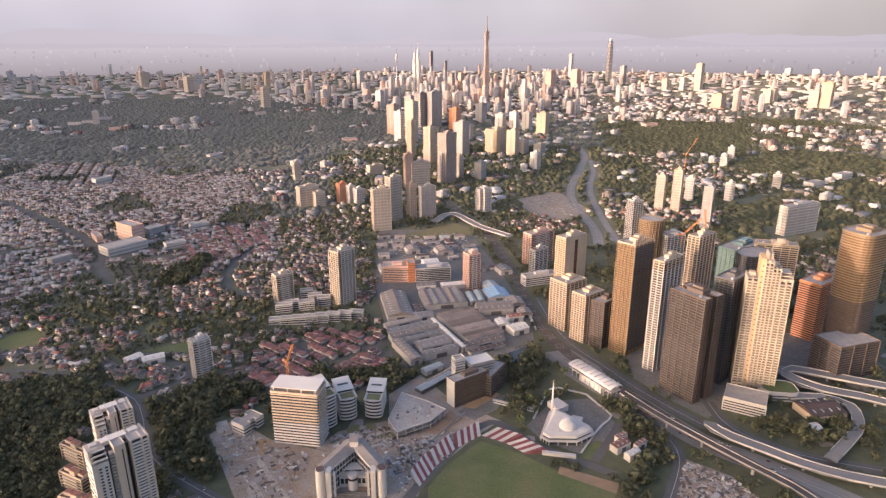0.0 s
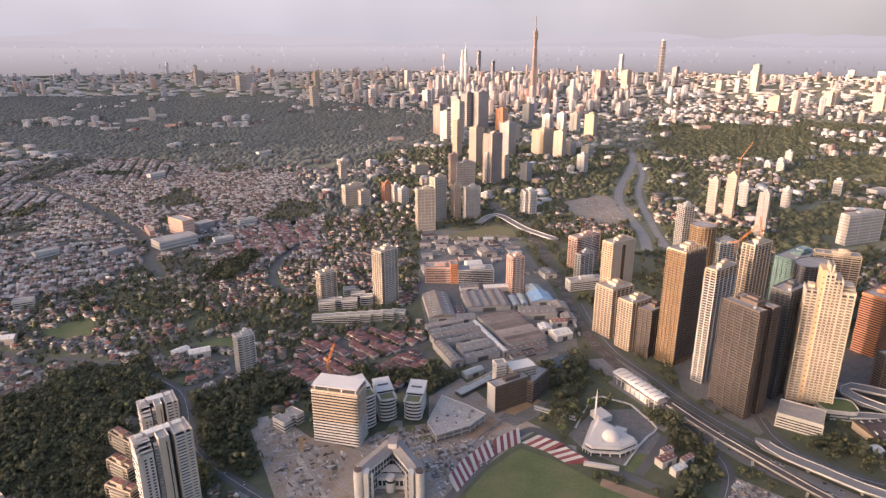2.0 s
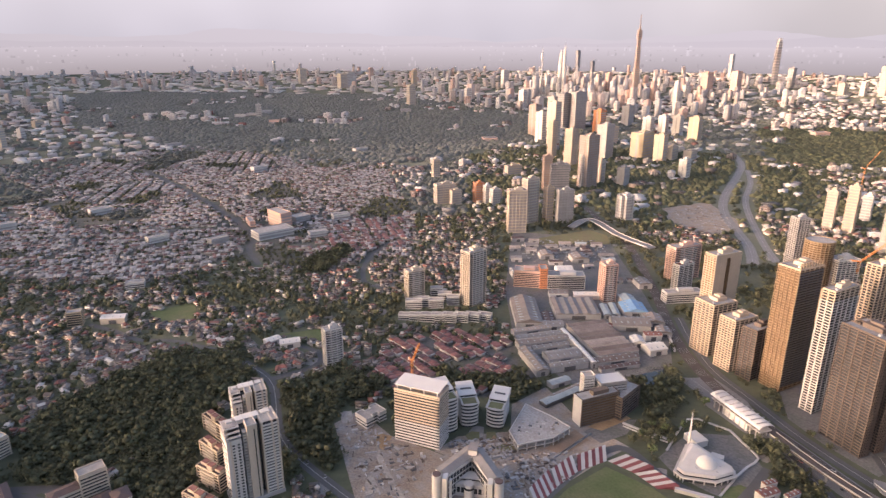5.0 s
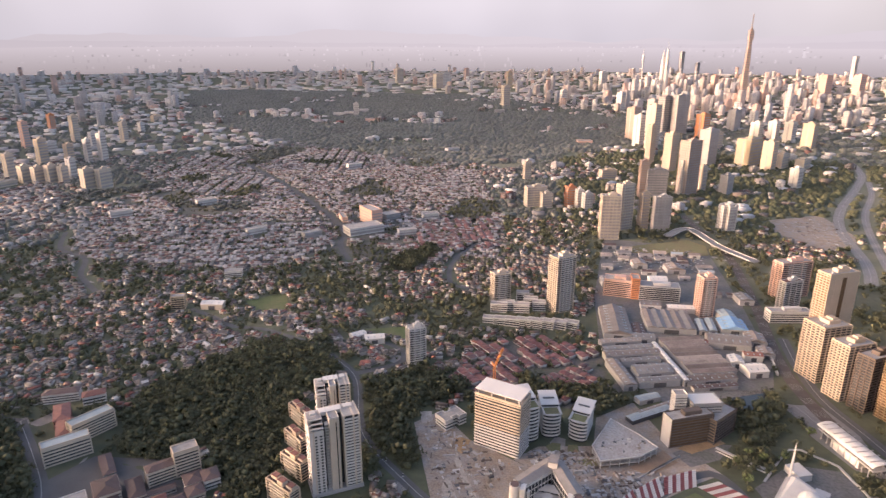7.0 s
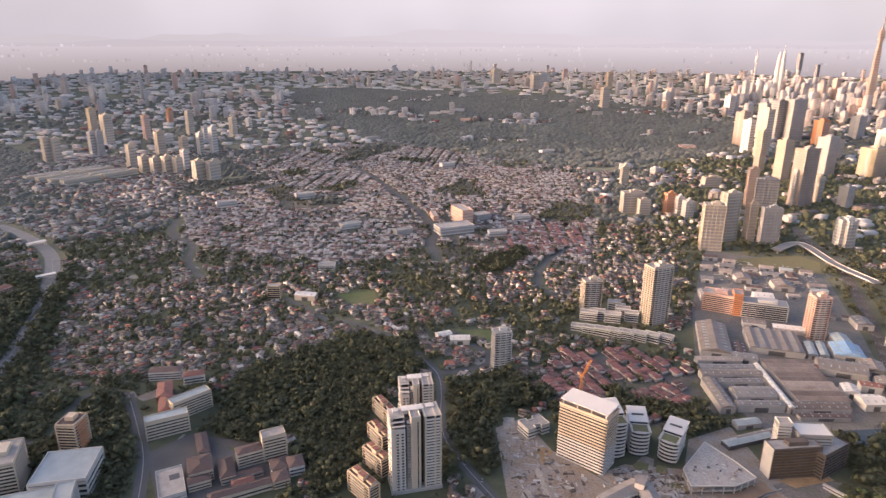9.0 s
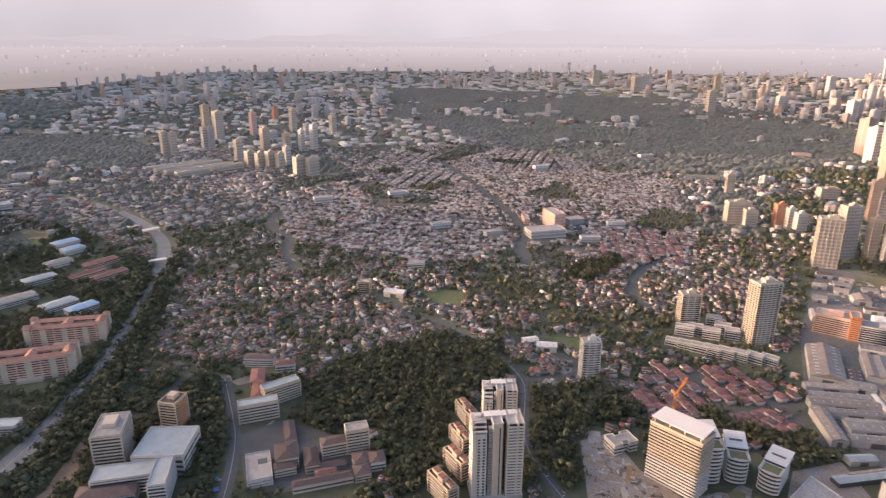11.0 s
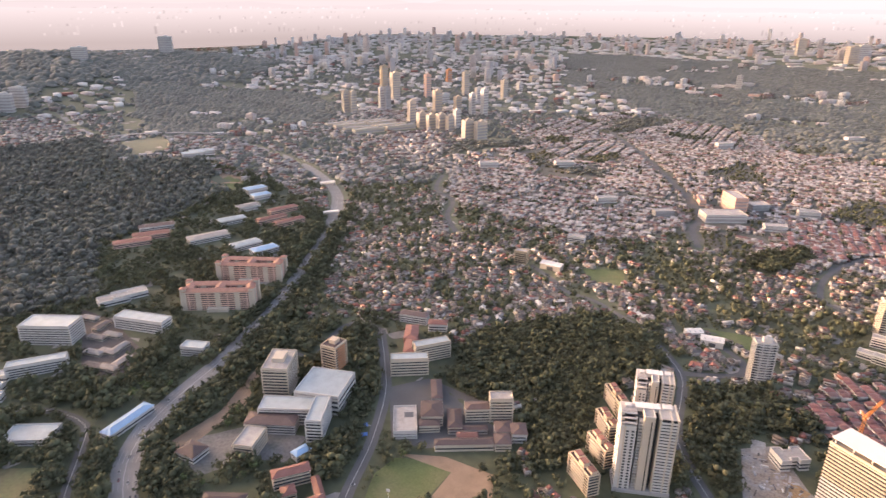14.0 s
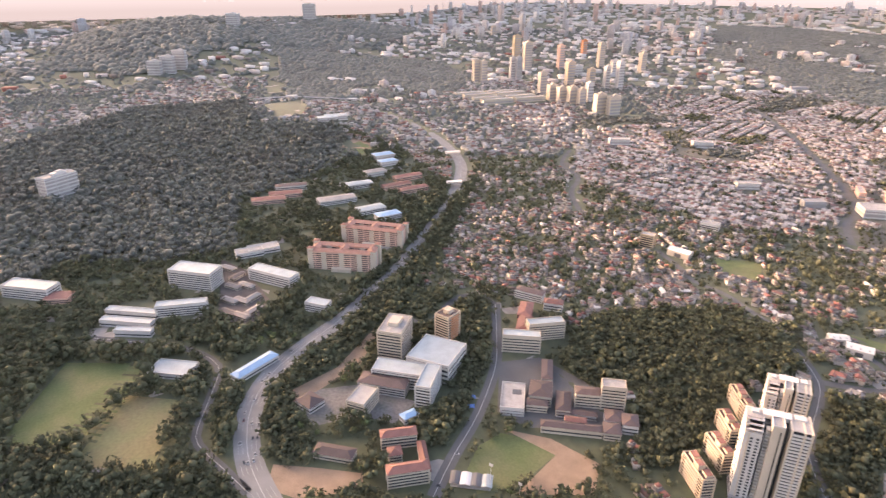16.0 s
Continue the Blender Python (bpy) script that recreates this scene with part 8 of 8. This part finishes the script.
for seed, (nm, poly, step) in enumerate(woods):
    if step >= 12:
        (x0, y0), (x1, y1) = np.min(poly, 0) - 160, np.max(poly, 0) + 160
        pts = jitter_grid([(x0, y0), (x1, y0), (x1, y1), (x0, y1)], step, seed)
        sway = np.stack([patchy(pts, 260, 2.2 + seed), patchy(pts, 260, 7.7 + seed)], 1) * 150 + np.stack([patchy(pts, 70, 3.2), patchy(pts, 70, 9.7)], 1) * 50
        pts = pts[inside(pts + sway * min(1.0, step / 14), np.array(poly))]
    else:
        pts = jitter_grid(poly, step, seed)
    pts = pts[clear_of(pts)]
    if step >= 14:
        mood = patchy(pts, 420, 1.7 + seed) + 0.5 * patchy(pts, 110, 5.1 + seed)
        glades.append(pts[mood > 0.34])
        pts = pts[mood <= 0.34]
    # Distant woods take the leaf colour with haze mixed in.
    grove("woodland", pts, CROWNS_NEAR if step < 10.2 else CROWNS_MID if step < 13 else TUFTS, step * (0.95 if step < 9 else 0.8 if step < 13 else 0.72), seed, high=1.0 if step < 9 else 1.15 if step < 12 else 0.6, mat="leaf" if step < 11 or nm in ("right", "towers") else "leaf_hazed")
WOODS = [poly for _, poly, _ in woods]
glade = np.concatenate(glades)
rg = np.random.default_rng(77)
part_of = rg.random(len(glade))
grove("glade_trees", glade[part_of < 0.3], TUFTS, 7.0, 78, mat="leaf_hazed", label="loose trees round the forest clearings")
glade = glade[part_of > 0.93]
for k, nm in enumerate(("pale_a", "pale_b", "pale_d", "roofs")):
    sel = np.arange(len(glade)) % 4 == k
    m = int(sel.sum())
    blocks("low_city_blocks", glade[sel], np.stack([rg.uniform(18, 46, m), rg.uniform(12, 22, m), rg.gamma(2, 4, m) + 5], 1), 170 + k, "pale low buildings in forest clearings", nm)


def sector(near, far, step, seed, yaw0=-42, yaw1=104):
    """Spots of a jittered grid in the part of the plain that the walk looks over."""
    r = np.random.default_rng(seed)
    gx, gy = np.meshgrid(np.arange(-far, far, step), np.arange(-far, far, step))
    pts = np.stack([gx.ravel(), gy.ravel()], 1) + r.uniform(-0.45, 0.45, (gx.size, 2)) * step
    d = np.hypot(*pts.T)
    yaw = np.degrees(np.arctan2(-pts[:, 0], pts[:, 1]))
    return pts[(d > near) & (d <= far) & (yaw > yaw0) & (yaw < yaw1)]


def outside(pts, polys):
    ok = np.ones(len(pts), bool)
    for p in polys:
        ok &= ~inside(pts, np.array(p))
    return pts[ok]


# terrace rows
def row_house(w, d, eaves, rise, porch):
    """One house of a terrace: walls, a gable roof whose ridge runs along the row, and a lower porch roof towards the street."""
    a, b = w / 2 + 0.02, d / 2 + 0.5
    walls = joined(prism(rect(w, d), 0, eaves), prism(rect(w * 0.9, 0.25, 0, -d / 2 - porch + 0.6), 0, 1.4))
    rv = [(-a, -b, eaves), (a, -b, eaves), (a, b, eaves), (-a, b, eaves), (-a, 0, eaves + rise), (a, 0, eaves + rise)]
    rf = [(0, 1, 5, 4), (2, 3, 4, 5), (1, 2, 5), (3, 0, 4)]
    pv, pf = prism(rect(w * 0.86, porch, 0, -d / 2 - porch / 2 + 0.3), eaves * 0.52, eaves * 0.52 + 0.3)
    return tris(walls), tris(joined((rv, rf), (pv, pf)))


def terrace(poly, angles, quarters, street, deep, unit, seed, label, roof="terrace_roofs"):
    """Streets of terrace houses back to back, in quarters that each keep to one direction."""
    poly = np.array(poly)
    r = np.random.default_rng(seed)
    cells = jitter_grid(poly, math.sqrt(np.ptp(poly[:, 0]) * np.ptp(poly[:, 1]) / quarters), seed)
    house = [row_house(unit, deep, e, h, p) for e, h, p in ((5.2, 1.9, 4.5), (5.6, 2.1, 5.0), (3.6, 1.8, 4.0), (5.4, 1.7, 5.5))]
    pitch = 2 * deep + 3.0 + street
    reach = float(np.ptp(poly, axis=0).max())
    spots, trees = [], []
    for n, (ox, oy) in enumerate(cells):
        t = radians(angles[int(r.integers(len(angles)))])
        c, s = math.cos(t), math.sin(t)
        across = np.arange(-0.4 * reach, 0.4 * reach, pitch)
        got, dirs = [], []
        for y in across:
            for side in (-1, 1):
                block, x = int(r.integers(9, 15)), -0.4 * reach + r.uniform(0, 40)
                while x < 0.4 * reach:
                    for i in range(block):
                        got.append((x + i * unit, y + side * (deep / 2 + 1.5)))
                        dirs.append(side)
                    x += block * unit + r.uniform(9, 14)
        got, dirs = np.array(got), np.array(dirs)
        world_xy = got @ np.array([[c, s], [-s, c]]) + (ox, oy)
        keep = inside(world_xy, poly)
        world_xy, dirs = world_xy[keep], dirs[keep]
        gap = np.stack([np.hypot(world_xy[:, 0] - a, world_xy[:, 1] - b) for a, b in cells], 1)
        own = gap[:, n]
        other = np.where(np.arange(len(cells))[None] == n, 1e9, gap).min(1) if len(cells) > 1 else own + 99
        keep = other - own > 9
        spots.append(np.concatenate([world_xy[keep], np.where(dirs[keep] < 0, t, t + math.pi)[:, None]], 1))
        front = world_xy[keep] + np.stack([np.sin(np.where(dirs[keep] < 0, t, t + math.pi)), -np.cos(np.where(dirs[keep] < 0, t, t + math.pi))], 1) * (deep / 2 + street * 0.42)
        trees.append(front[r.random(len(front)) < 0.3])
    spots, trees = np.concatenate(spots), np.concatenate(trees)
    ok = clear_of(spots[:, :2], 4)
    for p in WOODS:
        ok &= ~inside(spots[:, :2], np.array(p))
    spots = spots[ok]
    green = patchy(spots[:, :2], 120, seed + 0.5) > (0.3 if len(spots) > 1500 else 0.6)
    grove("street_trees", spots[green][::2, :2], CROWNS_MID, 6.5, seed + 40, label="groves of trees between terrace rows")
    spots = spots[~green]
    out = ([[], [], 0], [[], [], 0])
    tone = r.integers(len(house), size=400)
    for i, (x, y, a) in enumerate(spots):
        kind = house[tone[(i // 5) % 400]] if r.random() < 0.7 else house[int(r.integers(4))]
        if r.random() < 0.05:
            continue
        x, y = x + r.normal(0, 0.25), y + r.normal(0, 0.25)
        p, k = place(x, y)
        c, q = math.cos(a), math.sin(a)
        for (v, f), store in zip(kind, out):
            w = np.stack([v[:, 0] * c - v[:, 1] * q, v[:, 0] * q + v[:, 1] * c, v[:, 2] * r.uniform(0.96, 1.04)], 1) * k
            store[0].append(w + (p.x, p.y, p.z))
            store[1].append(f + store[2])
            store[2] += len(v)
    ob = tagged(new("terrace_houses", raw_mesh("terrace_houses", np.concatenate(out[0][0]), np.concatenate(out[0][1]), "house_wall")), label, "houses", kind="stuff")
    part("roofs", raw_mesh("roofs", np.concatenate(out[1][0]), np.concatenate(out[1][1]), roof), ob)
    trees = trees[clear_of(trees, 1)]
    grove("street_trees", trees, CROWNS_MID, 4.6, seed, label="small street trees between terrace rows")


for quarter in (TERRACE_A, TERRACE_B, TERRACE_C):
    (x0, y0), (x1, y1) = np.min(quarter, 0), np.max(quarter, 0)
    gx, gy = np.meshgrid(np.arange(x0, x1, 24.0), np.arange(y0, y1, 24.0))
    spots = np.stack([gx.ravel(), gy.ravel()], 1)
    v, f = [], []
    for x, y in spots[inside(spots, np.array(quarter))]:
        n = len(v)
        v += [place(x + a, y + b, 0.09)[0] for a, b in ((-12, -12), (12, -12), (12, 12), (-12, 12))]
        f.append((n, n + 1, n + 2, n + 3))
    tagged(new("terrace_street", mesh("terrace_street", v, f, "street")), "worn grey streets and yards between terrace rows", "ground", kind="structure")
terrace(TERRACE_A, (14, 18, 22, 27, 31, 35, 20, 26, 112), 34, 13.0, 11.5, 6.5, 11, "rows of brown and grey tiled terrace houses")
terrace(TERRACE_B, (150, 140, 62), 4, 8.0, 10.0, 7.5, 12, "rows of red tiled terrace houses", "red_terrace_roofs")
terrace(TERRACE_C, (30, 24, 118), 4, 11.0, 11.5, 7.5, 13, "rows of red-brown tiled terrace houses", "red_terrace_roofs")
TERRACES = [TERRACE_A, TERRACE_B, TERRACE_C]

# villas among trees
for k, (poly, share, size) in enumerate(((CORRIDOR, 0.46, 5.0), (CAMPUS, 0.75, 6.0))):
    pts = outside(jitter_grid(poly, 10.0, 80 + k), WOODS + TERRACES + ([CORRIDOR] if k else []))
    pts = pts[clear_of(pts, 1)]
    mood = patchy(pts, 70, 3.0 + k)
    pts = pts[np.random.default_rng(82 + k).random(len(pts)) < share + 0.7 * mood]
    grove("park_trees", pts, CROWNS_NEAR, size, 84 + k, label="scattered park and roadside trees")
pts = outside(sector(430, 1500, 12.8, 21), WOODS + TERRACES + [CORRIDOR, CAMPUS])
pts = pts[clear_of(pts, 4)]
dense = patchy(pts, 160, 4.0)
is_house = np.random.default_rng(5).random(len(pts)) < 0.5 + 0.75 * dense + 0.6 * patchy(pts, 55, 8.0) + 0.6 * np.exp(-((pts[:, 0] + 700) / 150) ** 2 - ((pts[:, 1] - 560) / 110) ** 2) - 0.36 * (np.degrees(np.arctan2(-pts[:, 0], pts[:, 1])) < 6)
homes, greens = pts[is_house], pts[~is_house]
near = np.argsort(np.hypot(homes[:, 0] + 480, homes[:, 1] - 640))
own, rest = homes[near[:150]], homes[near[150:]]
town("suburb_houses", rest, np.random.default_rng(6).choice([0.4, 1.97, 1.1, 2.7, 0.0], len(rest)), 22, "detached houses with tiled roofs among trees", 0.74)
models = []
for k, (walls, roof) in enumerate(HOUSES):
    models.append((mesh("wall", *walls, "house_wall"), mesh("roof", *roof, "roofs")))
rr = np.random.default_rng(8)
for x, y in own:
    k = rr.integers(len(models))
    wall_me, roof_me = models[k]
    hob = thing("house", x, y, float(rr.choice([20, 110, 65, 155]) + rr.normal(0, 6)), "detached suburban house with tiled roof and pale walls", "house", "houses of the villa quarter")
    hob.scale = (float(rr.uniform(0.68, 0.9)),) * 3
    part("wall", wall_me, hob)
    part("roof", roof_me, hob)
grove("garden_trees", greens, CROWNS_MID, 6.4, 23, label="garden trees between the houses")
extra = outside(sector(430, 1150, 13, 24), WOODS + TERRACES + [CORRIDOR])
extra = extra[clear_of(extra, 0)]
extra = extra[np.random.default_rng(9).random(len(extra)) < 0.75]
grove("garden_shrubs", extra, CROWNS_MID, 4.2, 25, mat="leaf", label="low garden trees and shrubs", high=1.0)

# the plain beyond, out to the rim
pts = outside(sector(1500, 2600, 16.5, 31), WOODS + TERRACES)
pts = pts[clear_of(pts, 6)]
dense = patchy(pts, 320, 9.0)
lot = np.random.default_rng(14).random(len(pts))
big = (lot < 0.022) & (np.degrees(np.arctan2(-pts[:, 0], pts[:, 1])) < 30)
rb = np.random.default_rng(18)
for k, nm in enumerate(("pale_a", "roofs", "pale_c", "pale_e", "steel_roof")):
    sel = np.nonzero(big)[0][k::5]
    m = len(sel)
    blocks("low_city_blocks", pts[sel], np.stack([rb.uniform(18, 44, m), rb.uniform(14, 24, m), rb.gamma(2, 3, m) + 5], 1), 180 + k, "low shops, halls and flats among trees", nm)
pts, dense = pts[~big], dense[~big]
is_house = np.random.default_rng(15).random(len(pts)) < 0.45 + 0.9 * dense - 0.4 * (np.degrees(np.arctan2(-pts[:, 0], pts[:, 1])) < 14)
town("far_suburb_houses", pts[is_house], np.random.default_rng(16).choice([0.4, 1.97, 1.1], is_house.sum()), 32, "far rows of houses and low blocks", 1.15, kinds=(1, 1, 3), roof="terrace_roofs")
east = np.degrees(np.arctan2(-pts[:, 0], pts[:, 1])) < 10
grove("far_trees", pts[~is_house & ~east], TUFTS, 7.4, 33, mat="leaf_hazed", label="far belts of trees", high=0.85)
grove("far_trees", pts[~is_house & east], TUFTS, 8.4, 36, mat="leaf", label="dark belts of trees on the eastern slopes", high=0.8)
pts = outside(sector(2600, 5200, 60, 34), WOODS)
dense = patchy(pts, 800, 2.0)
low = np.random.default_rng(35).random(len(pts)) < 0.55 + 0.6 * dense
sizes = np.stack([np.random.default_rng(36).uniform(18, 46, len(pts)), np.random.default_rng(37).uniform(14, 28, len(pts)), np.random.default_rng(38).uniform(6, 13, len(pts))], 1)
for k, nm in enumerate(("pale_a", "pale_b", "pale_c", "pale_d", "roofs")):
    pick = low & (np.arange(len(pts)) % 5 == k)
    blocks("low_city_blocks", pts[pick], sizes[pick], 40 + k, "far low city blocks in pale paint", nm)
lone = np.concatenate([pts[~low] + np.random.default_rng(90 + k).uniform(-30, 30, (int((~low).sum()), 2)) for k in range(4)])
grove("far_trees", lone, TUFTS, 12, 41, mat="leaf_hazed", label="far belts of trees", high=0.7)

# the high city: many towers, thickest round the landmarks
r = np.random.default_rng(50)
pts = sector(3600, 9600, 125, 51)
d = np.hypot(*pts.T)
yaw = np.degrees(np.arctan2(-pts[:, 0], pts[:, 1]))
core = np.exp(-((yaw + 1) / 12) ** 2) * np.exp(-((d - 5200) / 2000) ** 2)
chance = 0.05 + 0.6 * core + 0.12 * (patchy(pts, 1500, 6.0) > 0.1) + 0.05 * (d > 6500) + 0.06 * (yaw > 8) * (d < 9500)
pick = r.random(len(pts)) < chance
pick &= r.random(len(pts)) < np.clip(6500 / d, 0.2, 1) ** 1.3
pts, core = pts[pick], core[pick]
inwood = np.zeros(len(pts), bool)
for p in (WOOD_FAR, WOOD_RIGHT, WOOD_NW, WOOD_HILLS):
    inwood |= inside(pts, np.array(p))
pts, core = pts[~inwood], core[~inwood]
hs = r.gamma(3.0, 13, len(pts)) + 18 + 60 * core * r.random(len(pts))
sizes = np.stack([r.uniform(20, 46, len(pts)), r.uniform(18, 30, len(pts)), hs], 1)
for k, nm in enumerate(("pale_a", "pale_b", "pale_c", "pale_d", "pale_e", "pale_f")):
    sel = np.arange(len(pts)) % 6 == k
    blocks("high_rise_city", pts[sel], sizes[sel], 60 + k, "far crowd of pale high-rise towers", nm)
# low city carpet under the towers
pts = sector(5200, 9600, 150, 52)
pts = outside(pts, (WOOD_FAR, WOOD_RIGHT, WOOD_NW, WOOD_HILLS))
pts = pts[r.random(len(pts)) < 0.7]
sizes = np.stack([r.uniform(40, 110, len(pts)), r.uniform(30, 60, len(pts)), r.uniform(7, 13.5, len(pts))], 1)
# Palest paints picked so that these far roofs look hazed.
for k, nm in enumerate(("pale_b", "pale_a", "white", "pale_d")):
    sel = np.arange(len(pts)) % 4 == k
    blocks("far_city_carpet", pts[sel], sizes[sel], 70 + k, "far carpet of low city roofs", nm)

# single trees along the campus roads and the field, nearest to the walk
trunk_me = mesh("trunk", *prism(footprint("round", 0.7, 0.7), 0, 4.0, footprint("round", 0.4, 0.4)), "bark")
limb_me = mesh("limb", *prism(rect(0.25, 0.25), 2.4, 5.0, rect(0.15, 0.15, 1.4, 0.6)), "bark")
crown_mes = [raw_mesh("crown", v * np.array([4.6, 4.6, 5.4]) + np.array([0, 0, 2.2]), f, "leaf" if k % 3 else "leaf_light") for k, (v, f) in enumerate(CROWNS_NEAR)]
cand = np.concatenate([jitter_grid(CAMPUS, 16.0, 95), jitter_grid(CORRIDOR, 20.0, 96)])
cand = outside(cand, WOODS)
cand = cand[clear_of(cand, 2)]
order = np.argsort(np.minimum(np.hypot(cand[:, 0] + 520, cand[:, 1] - 190), np.hypot(cand[:, 0] - 150, cand[:, 1] - 560)))
rt = np.random.default_rng(97)
for x, y in cand[order[:100]]:
    tob = thing("tree", x, y, float(rt.uniform(0, 360)), "broad green tree with an uneven leafy crown", "tree", "single roadside and park trees")
    tob.scale = (float(rt.uniform(0.8, 1.4)),) * 3
    part("trunk", trunk_me, tob)
    part("limb", limb_me, tob)
    part("crown", crown_mes[rt.integers(len(crown_mes))], tob)
